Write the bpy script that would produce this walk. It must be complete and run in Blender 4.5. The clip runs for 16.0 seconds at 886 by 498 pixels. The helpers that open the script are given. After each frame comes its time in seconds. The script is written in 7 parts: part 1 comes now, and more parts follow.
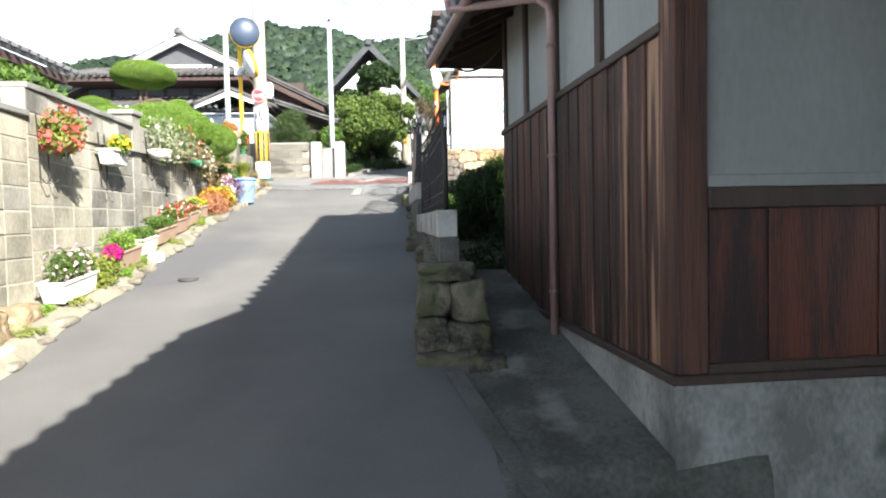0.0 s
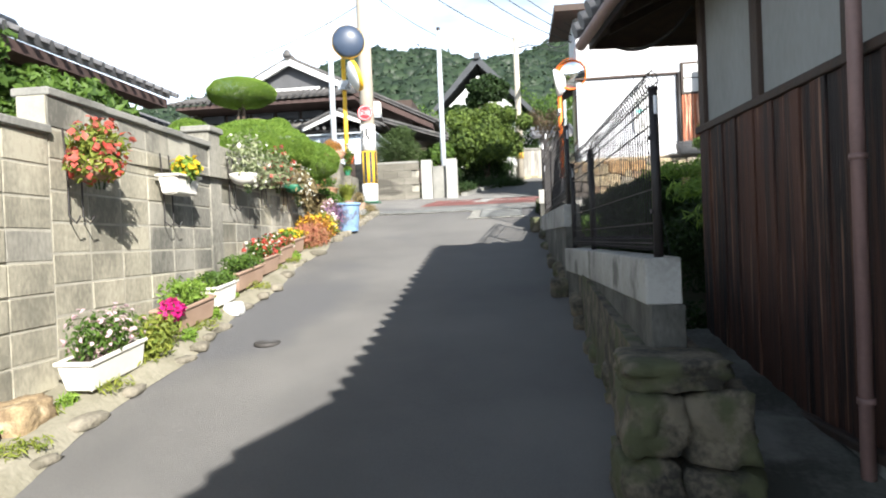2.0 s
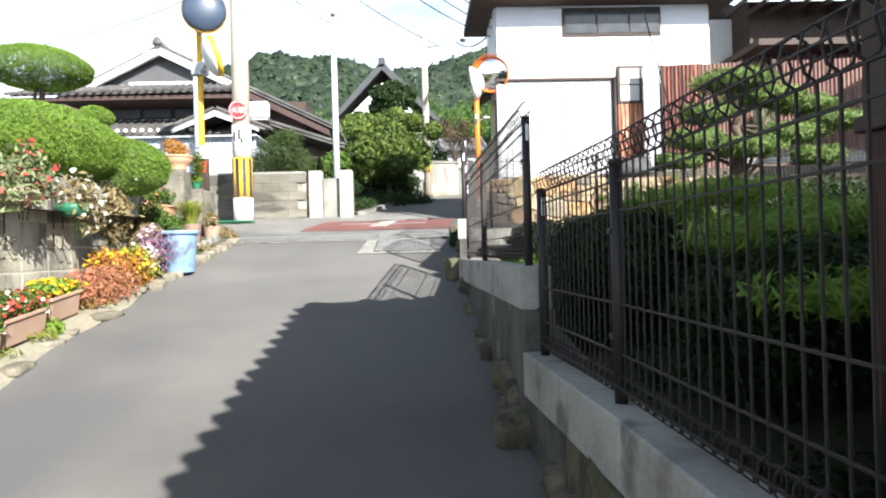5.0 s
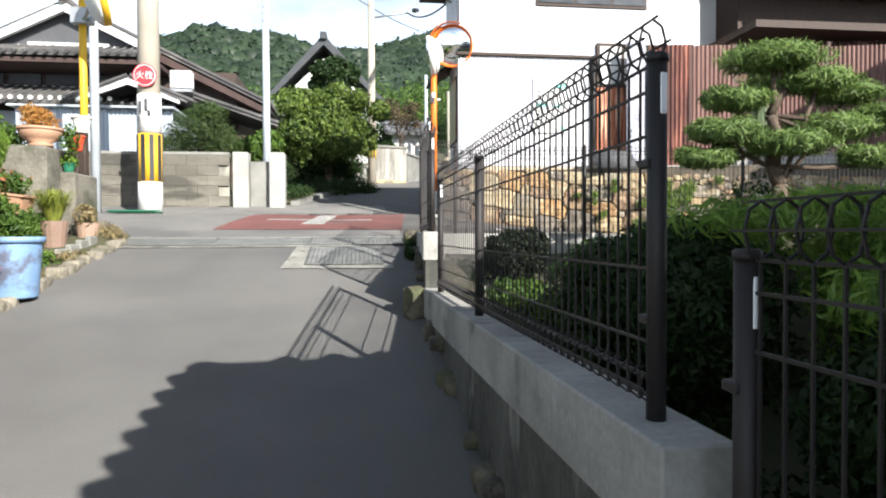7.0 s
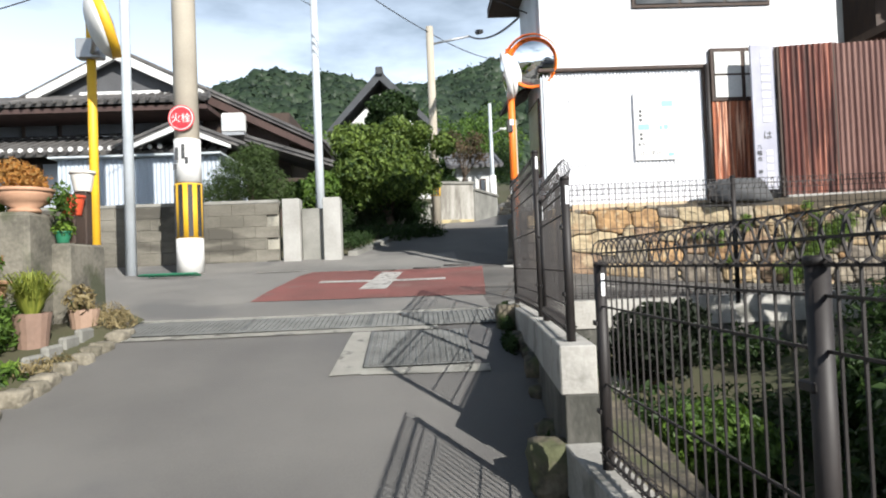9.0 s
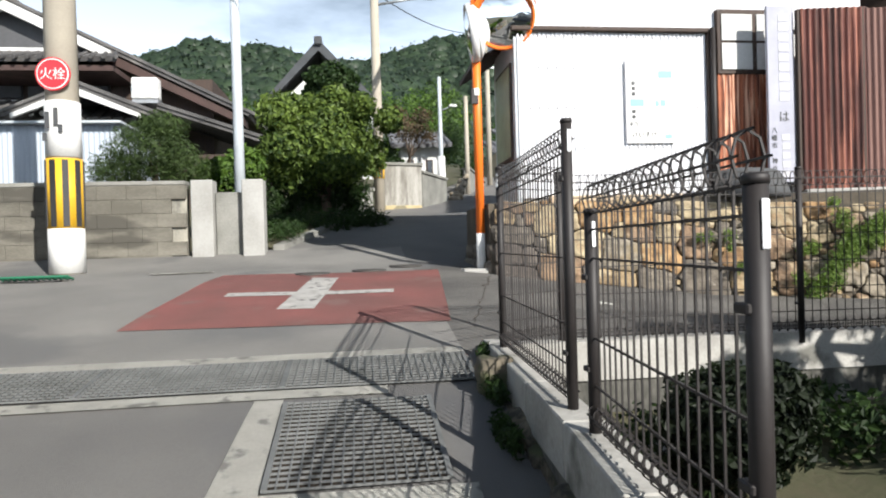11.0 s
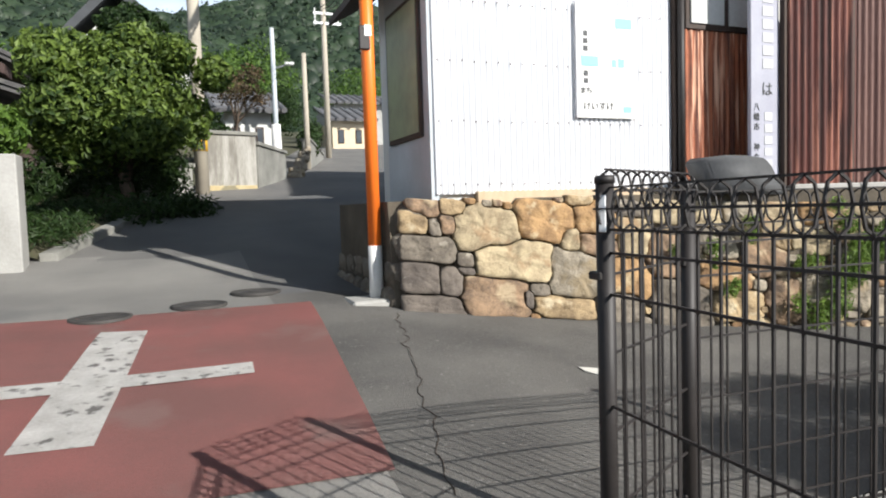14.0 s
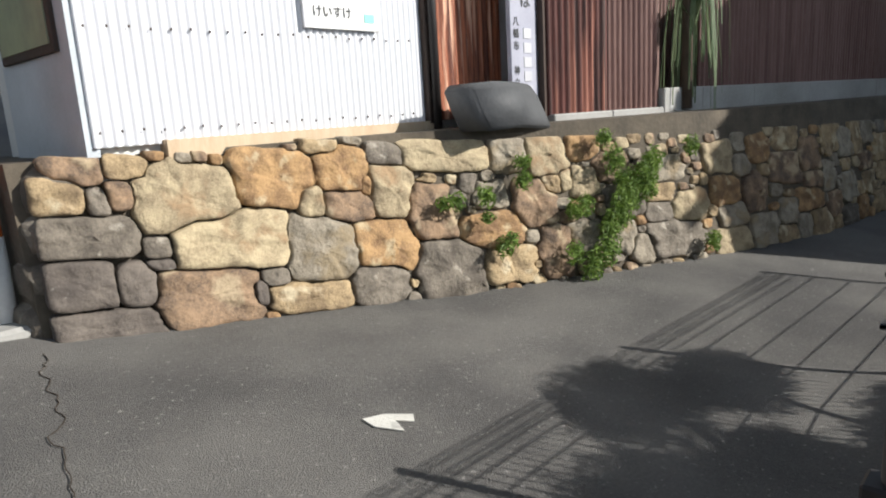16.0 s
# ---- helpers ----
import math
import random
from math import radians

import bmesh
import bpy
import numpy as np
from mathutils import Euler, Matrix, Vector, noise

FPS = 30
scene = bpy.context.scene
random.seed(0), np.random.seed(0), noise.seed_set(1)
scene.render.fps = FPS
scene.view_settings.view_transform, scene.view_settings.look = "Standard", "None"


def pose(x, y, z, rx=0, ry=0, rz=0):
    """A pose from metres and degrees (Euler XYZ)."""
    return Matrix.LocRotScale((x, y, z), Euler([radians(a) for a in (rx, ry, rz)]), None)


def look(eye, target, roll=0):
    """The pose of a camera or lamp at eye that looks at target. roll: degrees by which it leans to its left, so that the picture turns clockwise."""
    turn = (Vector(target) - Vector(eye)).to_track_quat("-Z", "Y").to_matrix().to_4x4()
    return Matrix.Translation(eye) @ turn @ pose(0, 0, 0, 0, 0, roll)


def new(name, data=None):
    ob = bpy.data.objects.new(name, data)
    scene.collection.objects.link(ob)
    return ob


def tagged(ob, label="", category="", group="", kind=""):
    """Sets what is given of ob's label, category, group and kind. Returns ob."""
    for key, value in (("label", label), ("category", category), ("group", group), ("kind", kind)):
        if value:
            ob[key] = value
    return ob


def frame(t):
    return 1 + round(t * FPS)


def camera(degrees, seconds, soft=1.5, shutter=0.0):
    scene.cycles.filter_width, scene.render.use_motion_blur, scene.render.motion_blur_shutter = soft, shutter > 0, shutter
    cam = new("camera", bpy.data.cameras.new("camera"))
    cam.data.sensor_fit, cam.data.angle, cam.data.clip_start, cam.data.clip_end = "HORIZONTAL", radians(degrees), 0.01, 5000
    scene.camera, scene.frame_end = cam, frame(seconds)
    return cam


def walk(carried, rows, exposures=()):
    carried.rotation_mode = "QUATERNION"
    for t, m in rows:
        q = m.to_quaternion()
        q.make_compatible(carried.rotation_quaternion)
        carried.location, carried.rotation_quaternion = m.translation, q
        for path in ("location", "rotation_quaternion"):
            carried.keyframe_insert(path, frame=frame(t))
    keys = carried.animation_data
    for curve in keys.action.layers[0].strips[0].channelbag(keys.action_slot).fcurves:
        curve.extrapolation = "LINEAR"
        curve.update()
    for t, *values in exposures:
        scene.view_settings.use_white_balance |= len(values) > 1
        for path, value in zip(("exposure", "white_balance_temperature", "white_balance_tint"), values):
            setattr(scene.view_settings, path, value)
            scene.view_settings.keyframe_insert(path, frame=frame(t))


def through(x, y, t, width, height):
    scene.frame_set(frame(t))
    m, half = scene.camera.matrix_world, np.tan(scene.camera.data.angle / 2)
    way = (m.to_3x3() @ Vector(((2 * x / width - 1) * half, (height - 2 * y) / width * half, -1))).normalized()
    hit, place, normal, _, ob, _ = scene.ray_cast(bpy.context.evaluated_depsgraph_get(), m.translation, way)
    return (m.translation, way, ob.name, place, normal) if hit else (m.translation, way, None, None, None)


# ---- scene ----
cam = camera(67.6, 16.0, soft=2.0)
METRES, EYE, TILT, LEAN, TURN = 15.0, 1.45, 0.0, 0.0, -3.0
ROWS = [
    (0.0, 0.0, 0.0, 0.0, -0.05, -2.43, 1.24),
    (0.2, -0.0029, 0.0134, 0.0022, -0.24, -1.63, 1.91),
    (0.5, -0.0072, 0.0335, 0.0055, 7.14, -0.65, 2.72),
    (0.7, -0.012, 0.046, 0.0061, 9.74, -0.26, 2.24),
    (1.0, -0.0192, 0.0647, 0.007, 7.89, -0.47, 1.98),
    (1.2, -0.0198, 0.0784, 0.0086, 7.19, -0.79, 1.59),
    (1.5, -0.0206, 0.099, 0.0109, 10.56, -0.45, 2.22),
    (1.7, -0.0238, 0.1116, 0.0115, 12.87, -0.25, 2.59),
    (2.0, -0.0286, 0.1306, 0.0125, 9.25, -0.68, 2.37),
    (2.2, -0.0265, 0.1438, 0.0136, 3.35, -1.62, 2.14),
    (2.5, -0.0233, 0.1636, 0.0152, -0.55, -1.5, 3.73),
    (2.7, -0.0256, 0.1764, 0.0162, -0.26, -1.15, 3.54),
    (3.0, -0.029, 0.1956, 0.0176, 0.62, -0.72, 3.35),
    (3.2, -0.0293, 0.2086, 0.0189, -0.17, -0.67, 2.96),
    (3.5, -0.0297, 0.2282, 0.0209, -3.8, -0.68, 2.31),
    (3.7, -0.0301, 0.2416, 0.0227, -3.02, -0.57, 2.9),
    (4.0, -0.0308, 0.2617, 0.0253, 0.82, -0.19, 3.12),
    (4.2, -0.0339, 0.2753, 0.0282, 1.46, -0.23, 2.71),
    (4.5, -0.0386, 0.2956, 0.0325, 1.8, -0.04, 2.07),
    (4.7, -0.0396, 0.3085, 0.0344, 1.42, 0.21, 1.82),
    (6.8, -0.0503, 0.4443, 0.0542, -0.37, -1.69, 0.48),
    (7.0, -0.0513, 0.4572, 0.0561, -4.2, -1.28, 0.21),
    (7.2, -0.052, 0.4695, 0.0583, -2.94, -0.17, 2.11),
    (7.5, -0.053, 0.488, 0.0617, 0.15, 0.26, 1.76),
    (7.7, -0.0548, 0.5004, 0.0645, 0.27, 0.39, 1.53),
    (8.0, -0.0575, 0.519, 0.0686, -2.18, 0.43, 1.27),
    (8.2, -0.0571, 0.532, 0.0711, -5.19, 0.5, 1.25),
    (8.5, -0.0564, 0.5515, 0.0749, -2.79, 0.81, 2.42),
    (8.7, -0.0601, 0.5642, 0.077, 1.75, 1.43, 2.4),
    (9.0, -0.0656, 0.5832, 0.0802, 0.99, 1.46, 2.24),
    (9.2, -0.0662, 0.5953, 0.082, -2.73, 1.13, 1.87),
    (11.3, -0.0727, 0.7229, 0.1005, -4.45, -0.63, 1.29),
    (11.5, -0.0733, 0.735, 0.1023, -5.57, -0.81, 0.74),
    (11.7, -0.0728, 0.7468, 0.1041, -8.81, -0.9, 0.33),
    (12.0, -0.072, 0.7645, 0.1069, -9.25, -0.84, 1.79),
    (12.2, -0.0762, 0.7755, 0.1081, -7.13, -0.68, 1.47),
    (12.5, -0.0824, 0.7919, 0.1098, -6.15, -0.91, 1.06),
    (12.7, -0.0828, 0.8027, 0.111, -9.06, -1.12, 0.7),
    (13.0, -0.0835, 0.819, 0.1128, -14.86, -1.38, 0.48),
    (13.2, -0.0832, 0.8305, 0.1149, -13.9, -2.27, 3.54),
    (13.5, -0.0827, 0.8477, 0.118, -12.98, -3.19, 2.5),
    (13.7, -0.0835, 0.8589, 0.12, -14.35, -3.24, 2.33),
    (14.0, -0.0846, 0.8758, 0.1231, -19.31, -3.5, 1.8),
    (14.2, -0.0808, 0.8865, 0.125, -23.35, -3.43, 2.38),
    (14.5, -0.075, 0.9025, 0.1278, -23.24, -3.44, 4.55),
    (14.7, -0.073, 0.9131, 0.1281, -23.84, -3.83, 3.84),
    (15.0, -0.0699, 0.929, 0.1285, -28.45, -4.54, 0.23),
    (15.2, -0.0648, 0.9377, 0.1294, -32.7, -7.21, 0.24),
    (15.5, -0.0572, 0.9507, 0.1307, -37.74, -9.24, 4.07),
    (15.7, -0.0527, 0.9573, 0.1324, -39.71, -9.88, 4.09),
    (16.0, -0.0459, 0.9672, 0.135, -44.66, -11.69, 3.32),
]
walk(cam, [(t, pose(0, 0, EYE, TILT, LEAN, TURN) @ pose(METRES * x, METRES * y, METRES * z, 90 + pitch, roll, yaw)) for t, x, y, z, yaw, pitch, roll in ROWS], exposures=[(0.0, 1.88), (0.5, 1.92), (1.0, 1.6), (1.5, 1.5), (2.0, 1.48), (3.0, 1.82), (3.5, 1.72), (4.5, 1.68), (7.0, 1.28), (8.0, 1.08), (9.0, 0.8), (12.5, 0.78), (14.0, 0.7), (15.0, 0.57), (15.5, 0.58), (16.0, 0.6)])

PROFILE = ((-300.0, -30.0), (-30.0, -4.6), (0.0, -0.22), (3.05, 0.27), (6.87, 0.90), (13.8, 2.13), (16.0, 2.42), (17.5, 2.58), (19.5, 2.70), (26.3, 3.82), (45.0, 6.4), (90.0, 12.0), (600.0, 60.0))


def smooth(a, b, v):
    u = min(1.0, max(0.0, (v - a) / (b - a)))
    return u * u * (3 - 2 * u)


def height(x, y):
    """The lane's surface."""
    z = PROFILE[-1][1]
    for (a, za), (b, zb) in zip(PROFILE, PROFILE[1:]):
        if y <= b:
            z = za + (zb - za) * max(0.0, (y - a)) / (b - a)
            break
    side = smooth(13.5, 15.5, y) * (1 - smooth(19.0, 23.0, y))
    return z - 0.1 * min(2.6, max(0.0, x - 0.6)) * side


def along(points, v):
    """Straight-line interpolation in a short table."""
    for (a, pa), (b, pb) in zip(points, points[1:]):
        if v <= b:
            return pa + (pb - pa) * (v - a) / (b - a)
    return points[-1][1]


# ---- world, sun ----
SUN_FROM = Vector((0.87, -1.5, 1.0)).normalized()
world = bpy.data.worlds.new("sky")
scene.world = world
world.use_nodes = True
wn, wl = world.node_tree.nodes, world.node_tree.links
sky = wn.new("ShaderNodeTexSky")
sky.sky_type, sky.sun_disc = "NISHITA", False
sky.air_density, sky.dust_density = 1.3, 1.2
sky.sun_elevation, sky.sun_rotation = math.asin(SUN_FROM.z), math.atan2(SUN_FROM.x, SUN_FROM.y)
coords = wn.new("ShaderNodeTexCoord")
mapping = wn.new("ShaderNodeMapping")
mapping.inputs["Scale"].default_value = (1.0, 1.0, 3.2)
clouds = wn.new("ShaderNodeTexNoise")
clouds.inputs["Scale"].default_value, clouds.inputs["Detail"].default_value, clouds.inputs["Roughness"].default_value = 2.6, 8.0, 0.55
ramp = wn.new("ShaderNodeValToRGB")
ramp.color_ramp.elements[0].position, ramp.color_ramp.elements[1].position = 0.2, 0.5
mix = wn.new("ShaderNodeMix")
mix.data_type = "RGBA"
mix.inputs["B"].default_value = (23.0, 27.0, 32.5, 1)
wl.new(coords.outputs["Generated"], mapping.inputs["Vector"])
wl.new(mapping.outputs["Vector"], clouds.inputs["Vector"])
wl.new(clouds.outputs["Fac"], ramp.inputs["Fac"])
split = wn.new("ShaderNodeSeparateXYZ")
bank = wn.new("ShaderNodeMapRange")
bank.inputs["From Min"].default_value, bank.inputs["From Max"].default_value = 0.12, 0.5
bank.inputs["To Min"].default_value, bank.inputs["To Max"].default_value = 1.0, 0.06
thin = wn.new("ShaderNodeMath")
thin.operation = "MULTIPLY"
wl.new(coords.outputs["Generated"], split.inputs["Vector"])
wl.new(split.outputs["Z"], bank.inputs["Value"])
wl.new(ramp.outputs["Color"], thin.inputs[0])
wl.new(bank.outputs["Result"], thin.inputs[1])
wl.new(thin.outputs[0], mix.inputs["Factor"])
wl.new(sky.outputs["Color"], mix.inputs["A"])
wl.new(mix.outputs["Result"], wn["Background"].inputs["Color"])
wn["Background"].inputs["Strength"].default_value = 0.04
sun = new("sun", bpy.data.lights.new("sun", "SUN"))
sun.data.energy, sun.data.angle, sun.data.color = 5.0, radians(0.53), (1.0, 0.965, 0.915)
sun.matrix_basis = look(SUN_FROM * 50, (0, 0, 0))


# ---- materials ----
def material(name, colour, rough=0.7, metal=0.0, second=None, scale=4.0, fine=60.0, amount=0.5, bump=0.15, bump_scale=None, stretch=(1, 1, 1), island=0.0, objects=0.0, spec=0.4, detail=6.0, third=None, third_scale=1.0, third_cut=0.58):
    """A surface: two colours mixed by noise at two scales, a third in patches, relief, and a change from piece to piece."""
    m = bpy.data.materials.new(name)
    m.use_nodes = True
    n, l = m.node_tree.nodes, m.node_tree.links
    b = n["Principled BSDF"]
    b.inputs["Metallic"].default_value, b.inputs["Specular IOR Level"].default_value = metal, spec
    second = second or tuple(c * 0.6 for c in colour)
    tc, mp = n.new("ShaderNodeNewGeometry"), n.new("ShaderNodeMapping")
    mp.inputs["Scale"].default_value = stretch
    l.new(tc.outputs["Position"], mp.inputs["Vector"])

    def noise_at(s):
        t = n.new("ShaderNodeTexNoise")
        t.inputs["Scale"].default_value, t.inputs["Detail"].default_value = s, detail
        l.new(mp.outputs["Vector"], t.inputs["Vector"])
        return t

    big, small = noise_at(scale), noise_at(fine)
    add = n.new("ShaderNodeMath")
    add.operation = "MULTIPLY_ADD"
    add.inputs[1].default_value = 0.45
    l.new(small.outputs["Fac"], add.inputs[0])
    l.new(big.outputs["Fac"], add.inputs[2])
    spread = n.new("ShaderNodeMapRange")
    spread.inputs["From Min"].default_value, spread.inputs["From Max"].default_value = 0.72 - 0.28, 0.72 + 0.28
    spread.inputs["To Min"].default_value, spread.inputs["To Max"].default_value = 0.5 - amount, 0.5 + amount
    l.new(add.outputs[0], spread.inputs["Value"])
    value = spread.outputs["Result"]
    for source, weight in (("Random Per Island", island), ("Random", objects)):
        if weight:
            g = n.new("ShaderNodeNewGeometry" if source == "Random Per Island" else "ShaderNodeObjectInfo")
            plus = n.new("ShaderNodeMath")
            plus.operation = "MULTIPLY_ADD"
            plus.inputs[1].default_value = weight
            l.new(g.outputs[source], plus.inputs[0])
            l.new(value, plus.inputs[2])
            minus = n.new("ShaderNodeMath")
            minus.operation, minus.inputs[1].default_value = "SUBTRACT", weight / 2
            l.new(plus.outputs[0], minus.inputs[0])
            value = minus.outputs[0]
    mx = n.new("ShaderNodeMix")
    mx.data_type, mx.clamp_factor = "RGBA", True
    mx.inputs["A"].default_value, mx.inputs["B"].default_value = (*colour, 1), (*second, 1)
    l.new(value, mx.inputs["Factor"])
    out = mx.outputs["Result"]
    if third:
        patch = noise_at(third_scale)
        cut = n.new("ShaderNodeMapRange")
        cut.inputs["From Min"].default_value, cut.inputs["From Max"].default_value = third_cut - 0.05, third_cut + 0.05
        l.new(patch.outputs["Fac"], cut.inputs["Value"])
        over = n.new("ShaderNodeMix")
        over.data_type = "RGBA"
        over.inputs["B"].default_value = (*third, 1)
        l.new(cut.outputs["Result"], over.inputs["Factor"])
        l.new(out, over.inputs["A"])
        out = over.outputs["Result"]
    l.new(out, b.inputs["Base Color"])
    gloss = n.new("ShaderNodeMapRange")
    gloss.inputs["To Min"].default_value, gloss.inputs["To Max"].default_value = max(0.03, rough - 0.1), min(1, rough + 0.1)
    l.new(big.outputs["Fac"], gloss.inputs["Value"])
    l.new(gloss.outputs["Result"], b.inputs["Roughness"])
    if bump:
        bp = n.new("ShaderNodeBump")
        bp.inputs["Strength"].default_value, bp.inputs["Distance"].default_value = bump, 0.01
        relief = noise_at(bump_scale) if bump_scale else small
        l.new(relief.outputs["Fac"], bp.inputs["Height"])
        l.new(bp.outputs["Normal"], b.inputs["Normal"])
    return m


def foliage(name, colour, second, through=0.35, island=0.9):
    m = material(name, colour, 0.55, second=second, scale=1.5, fine=12, amount=0.35, bump=0, island=island, spec=0.3)
    n, l = m.node_tree.nodes, m.node_tree.links
    b = n["Principled BSDF"]
    t, mixed = n.new("ShaderNodeBsdfTranslucent"), n.new("ShaderNodeMixShader")
    mixed.inputs["Fac"].default_value = through
    l.new(b.inputs["Base Color"].links[0].from_socket, t.inputs["Color"])
    l.new(b.outputs[0], mixed.inputs[1])
    l.new(t.outputs[0], mixed.inputs[2])
    l.new(mixed.outputs[0], n["Material Output"].inputs["Surface"])
    return m


ASPHALT = material("asphalt", (0.117, 0.114, 0.109), 0.9, second=(0.173, 0.167, 0.156), scale=0.9, fine=110, amount=0.75, bump=0.8, bump_scale=230, third=(0.112, 0.112, 0.114), third_scale=0.35, third_cut=0.6)
ASPHALT_PALE = material("pale_asphalt", (0.165, 0.16, 0.15), 0.9, second=(0.235, 0.226, 0.208), scale=0.9, fine=95, amount=0.8, bump=0.9, bump_scale=200, third=(0.135, 0.134, 0.13), third_scale=0.7, third_cut=0.6)
ASPHALT_DARK = material("patched_asphalt", (0.074, 0.071, 0.067), 0.9, second=(0.135, 0.129, 0.118), scale=1.3, fine=85, amount=0.95, bump=1.0, bump_scale=170, third=(0.22, 0.21, 0.195), third_scale=48, third_cut=0.675)
EARTH = material("earth", (0.085, 0.07, 0.045), 0.95, second=(0.05, 0.06, 0.025), scale=0.8, fine=20, bump=0.6)
CONCRETE = material("concrete", (0.38, 0.375, 0.355), 0.9, second=(0.25, 0.245, 0.225), scale=2.2, fine=45, bump=0.3, objects=0.3)
OLD_CONCRETE = material("old_concrete", (0.27, 0.265, 0.24), 0.92, second=(0.13, 0.13, 0.115), scale=2.5, fine=40, bump=0.5, objects=0.2)
BLOCK = material("concrete_block", (0.4, 0.37, 0.285), 0.92, second=(0.19, 0.178, 0.138), scale=1.3, fine=38, amount=0.95, bump=0.5, bump_scale=120, stretch=(1, 1, 0.6), objects=0.45, third=(0.13, 0.125, 0.1), third_scale=1.1, third_cut=0.57)
BLOCK_DARK = material("weathered_block", (0.3, 0.285, 0.24), 0.92, second=(0.115, 0.112, 0.095), scale=1.6, fine=42, amount=0.9, bump=0.45, bump_scale=160, stretch=(1, 1, 0.5), objects=0.4, third=(0.36, 0.34, 0.28), third_scale=1.9, third_cut=0.6)
MORTAR = material("mortar", (0.42, 0.4, 0.33), 0.95, second=(0.26, 0.245, 0.2), scale=5, fine=80)
PLANK = material("dark_plank", (0.013, 0.008, 0.007), 0.72, second=(0.085, 0.036, 0.022), scale=2.2, fine=11, amount=1.0, bump=0.8, bump_scale=16, stretch=(7, 7, 0.28), objects=0.75, third=(0.23, 0.122, 0.074), third_scale=3.2, third_cut=0.64)
PLANK_RED = material("red_brown_plank", (0.095, 0.026, 0.013), 0.45, second=(0.018, 0.01, 0.009), scale=1.6, fine=18, amount=0.95, bump=0.4, stretch=(5, 5, 0.6), objects=0.6)
TIMBER = material("dark_timber", (0.03, 0.02, 0.016), 0.7, second=(0.065, 0.042, 0.03), scale=3, fine=30, stretch=(5, 5, 1), bump=0.3)
PLASTER = material("plaster", (0.62, 0.62, 0.6), 0.9, second=(0.46, 0.46, 0.44), scale=1.2, fine=30, bump=0.15)
STONE = material("tan_stone", (0.37, 0.275, 0.155), 0.9, second=(0.17, 0.122, 0.072), scale=9.0, fine=90, amount=0.85, bump=1.0, bump_scale=42, objects=0.5, detail=10.0, third=(0.43, 0.36, 0.24), third_scale=7.0, third_cut=0.6)
STONE_GREY = material("grey_stone", (0.2, 0.172, 0.135), 0.88, second=(0.1, 0.085, 0.068), scale=8.0, fine=80, amount=0.85, bump=1.0, bump_scale=36, objects=0.6, detail=10.0, third=(0.3, 0.27, 0.22), third_scale=12.0, third_cut=0.66)
STONE_BROWN = material("brown_stone", (0.27, 0.18, 0.11), 0.9, second=(0.1, 0.072, 0.052), scale=8.0, fine=80, amount=0.95, bump=1.0, bump_scale=34, objects=0.5, detail=10.0, third=(0.36, 0.28, 0.18), third_scale=6.0, third_cut=0.6)
STONE_PALE = material("pale_tan_stone", (0.41, 0.335, 0.21), 0.9, second=(0.22, 0.172, 0.108), scale=10.0, fine=95, amount=0.85, bump=1.0, bump_scale=40, objects=0.4, detail=10.0, third=(0.29, 0.2, 0.115), third_scale=5.0, third_cut=0.63)
STONE_ORANGE = material("orange_tan_stone", (0.36, 0.225, 0.105), 0.9, second=(0.165, 0.098, 0.052), scale=9.0, fine=85, amount=0.95, bump=1.0, bump_scale=38, objects=0.4, detail=10.0, third=(0.42, 0.33, 0.2), third_scale=8.0, third_cut=0.62)
STONE_ASH = material("ash_grey_stone", (0.31, 0.27, 0.205), 0.9, second=(0.165, 0.14, 0.105), scale=10.0, fine=90, amount=0.85, bump=1.0, bump_scale=44, objects=0.4, detail=10.0, third=(0.24, 0.19, 0.12), third_scale=5.0, third_cut=0.6)
STONE_SLATE = material("dark_slate_stone", (0.14, 0.118, 0.098), 0.85, second=(0.075, 0.063, 0.054), scale=8.0, fine=70, amount=0.8, bump=0.9, bump_scale=34, objects=0.5, detail=10.0, third=(0.36, 0.34, 0.3), third_scale=12.0, third_cut=0.7)
STONE_DARK = material("mossy_stone", (0.155, 0.132, 0.094), 0.92, second=(0.038, 0.035, 0.028), scale=7, fine=45, amount=1.0, bump=1.0, bump_scale=22, objects=0.4, detail=9.0, third=(0.075, 0.08, 0.04), third_scale=5.0, third_cut=0.56)
BLACK_METAL = material("dark_brown_metal", (0.011, 0.009, 0.0085), 0.6, second=(0.02, 0.016, 0.015), scale=8, fine=80, bump=0.03, spec=0.5)
GRATE = material("weathered_steel_bar", (0.22, 0.225, 0.22), 0.6, metal=0.4, second=(0.12, 0.125, 0.12), scale=6, fine=50, bump=0.1)
GALV = material("galvanised_steel", (0.42, 0.43, 0.44), 0.5, metal=0.7, second=(0.3, 0.31, 0.32), scale=4, fine=70, bump=0.1)
GREY_PAINT = material("grey_painted_steel", (0.48, 0.52, 0.55), 0.55, second=(0.36, 0.39, 0.41), scale=3, fine=60, bump=0.08)
WHITE_TIN = material("white_corrugated_tin", (0.66, 0.665, 0.685), 0.55, second=(0.57, 0.575, 0.595), scale=1.5, fine=40, amount=0.4, bump=0.05, stretch=(2, 2, 0.3))
RUST_TIN = material("rusty_tin", (0.125, 0.036, 0.026), 0.7, second=(0.04, 0.017, 0.014), scale=2.2, fine=22, amount=1.0, bump=0.35, stretch=(7, 7, 0.3), third=(0.3, 0.12, 0.08), third_scale=2.6, third_cut=0.58)
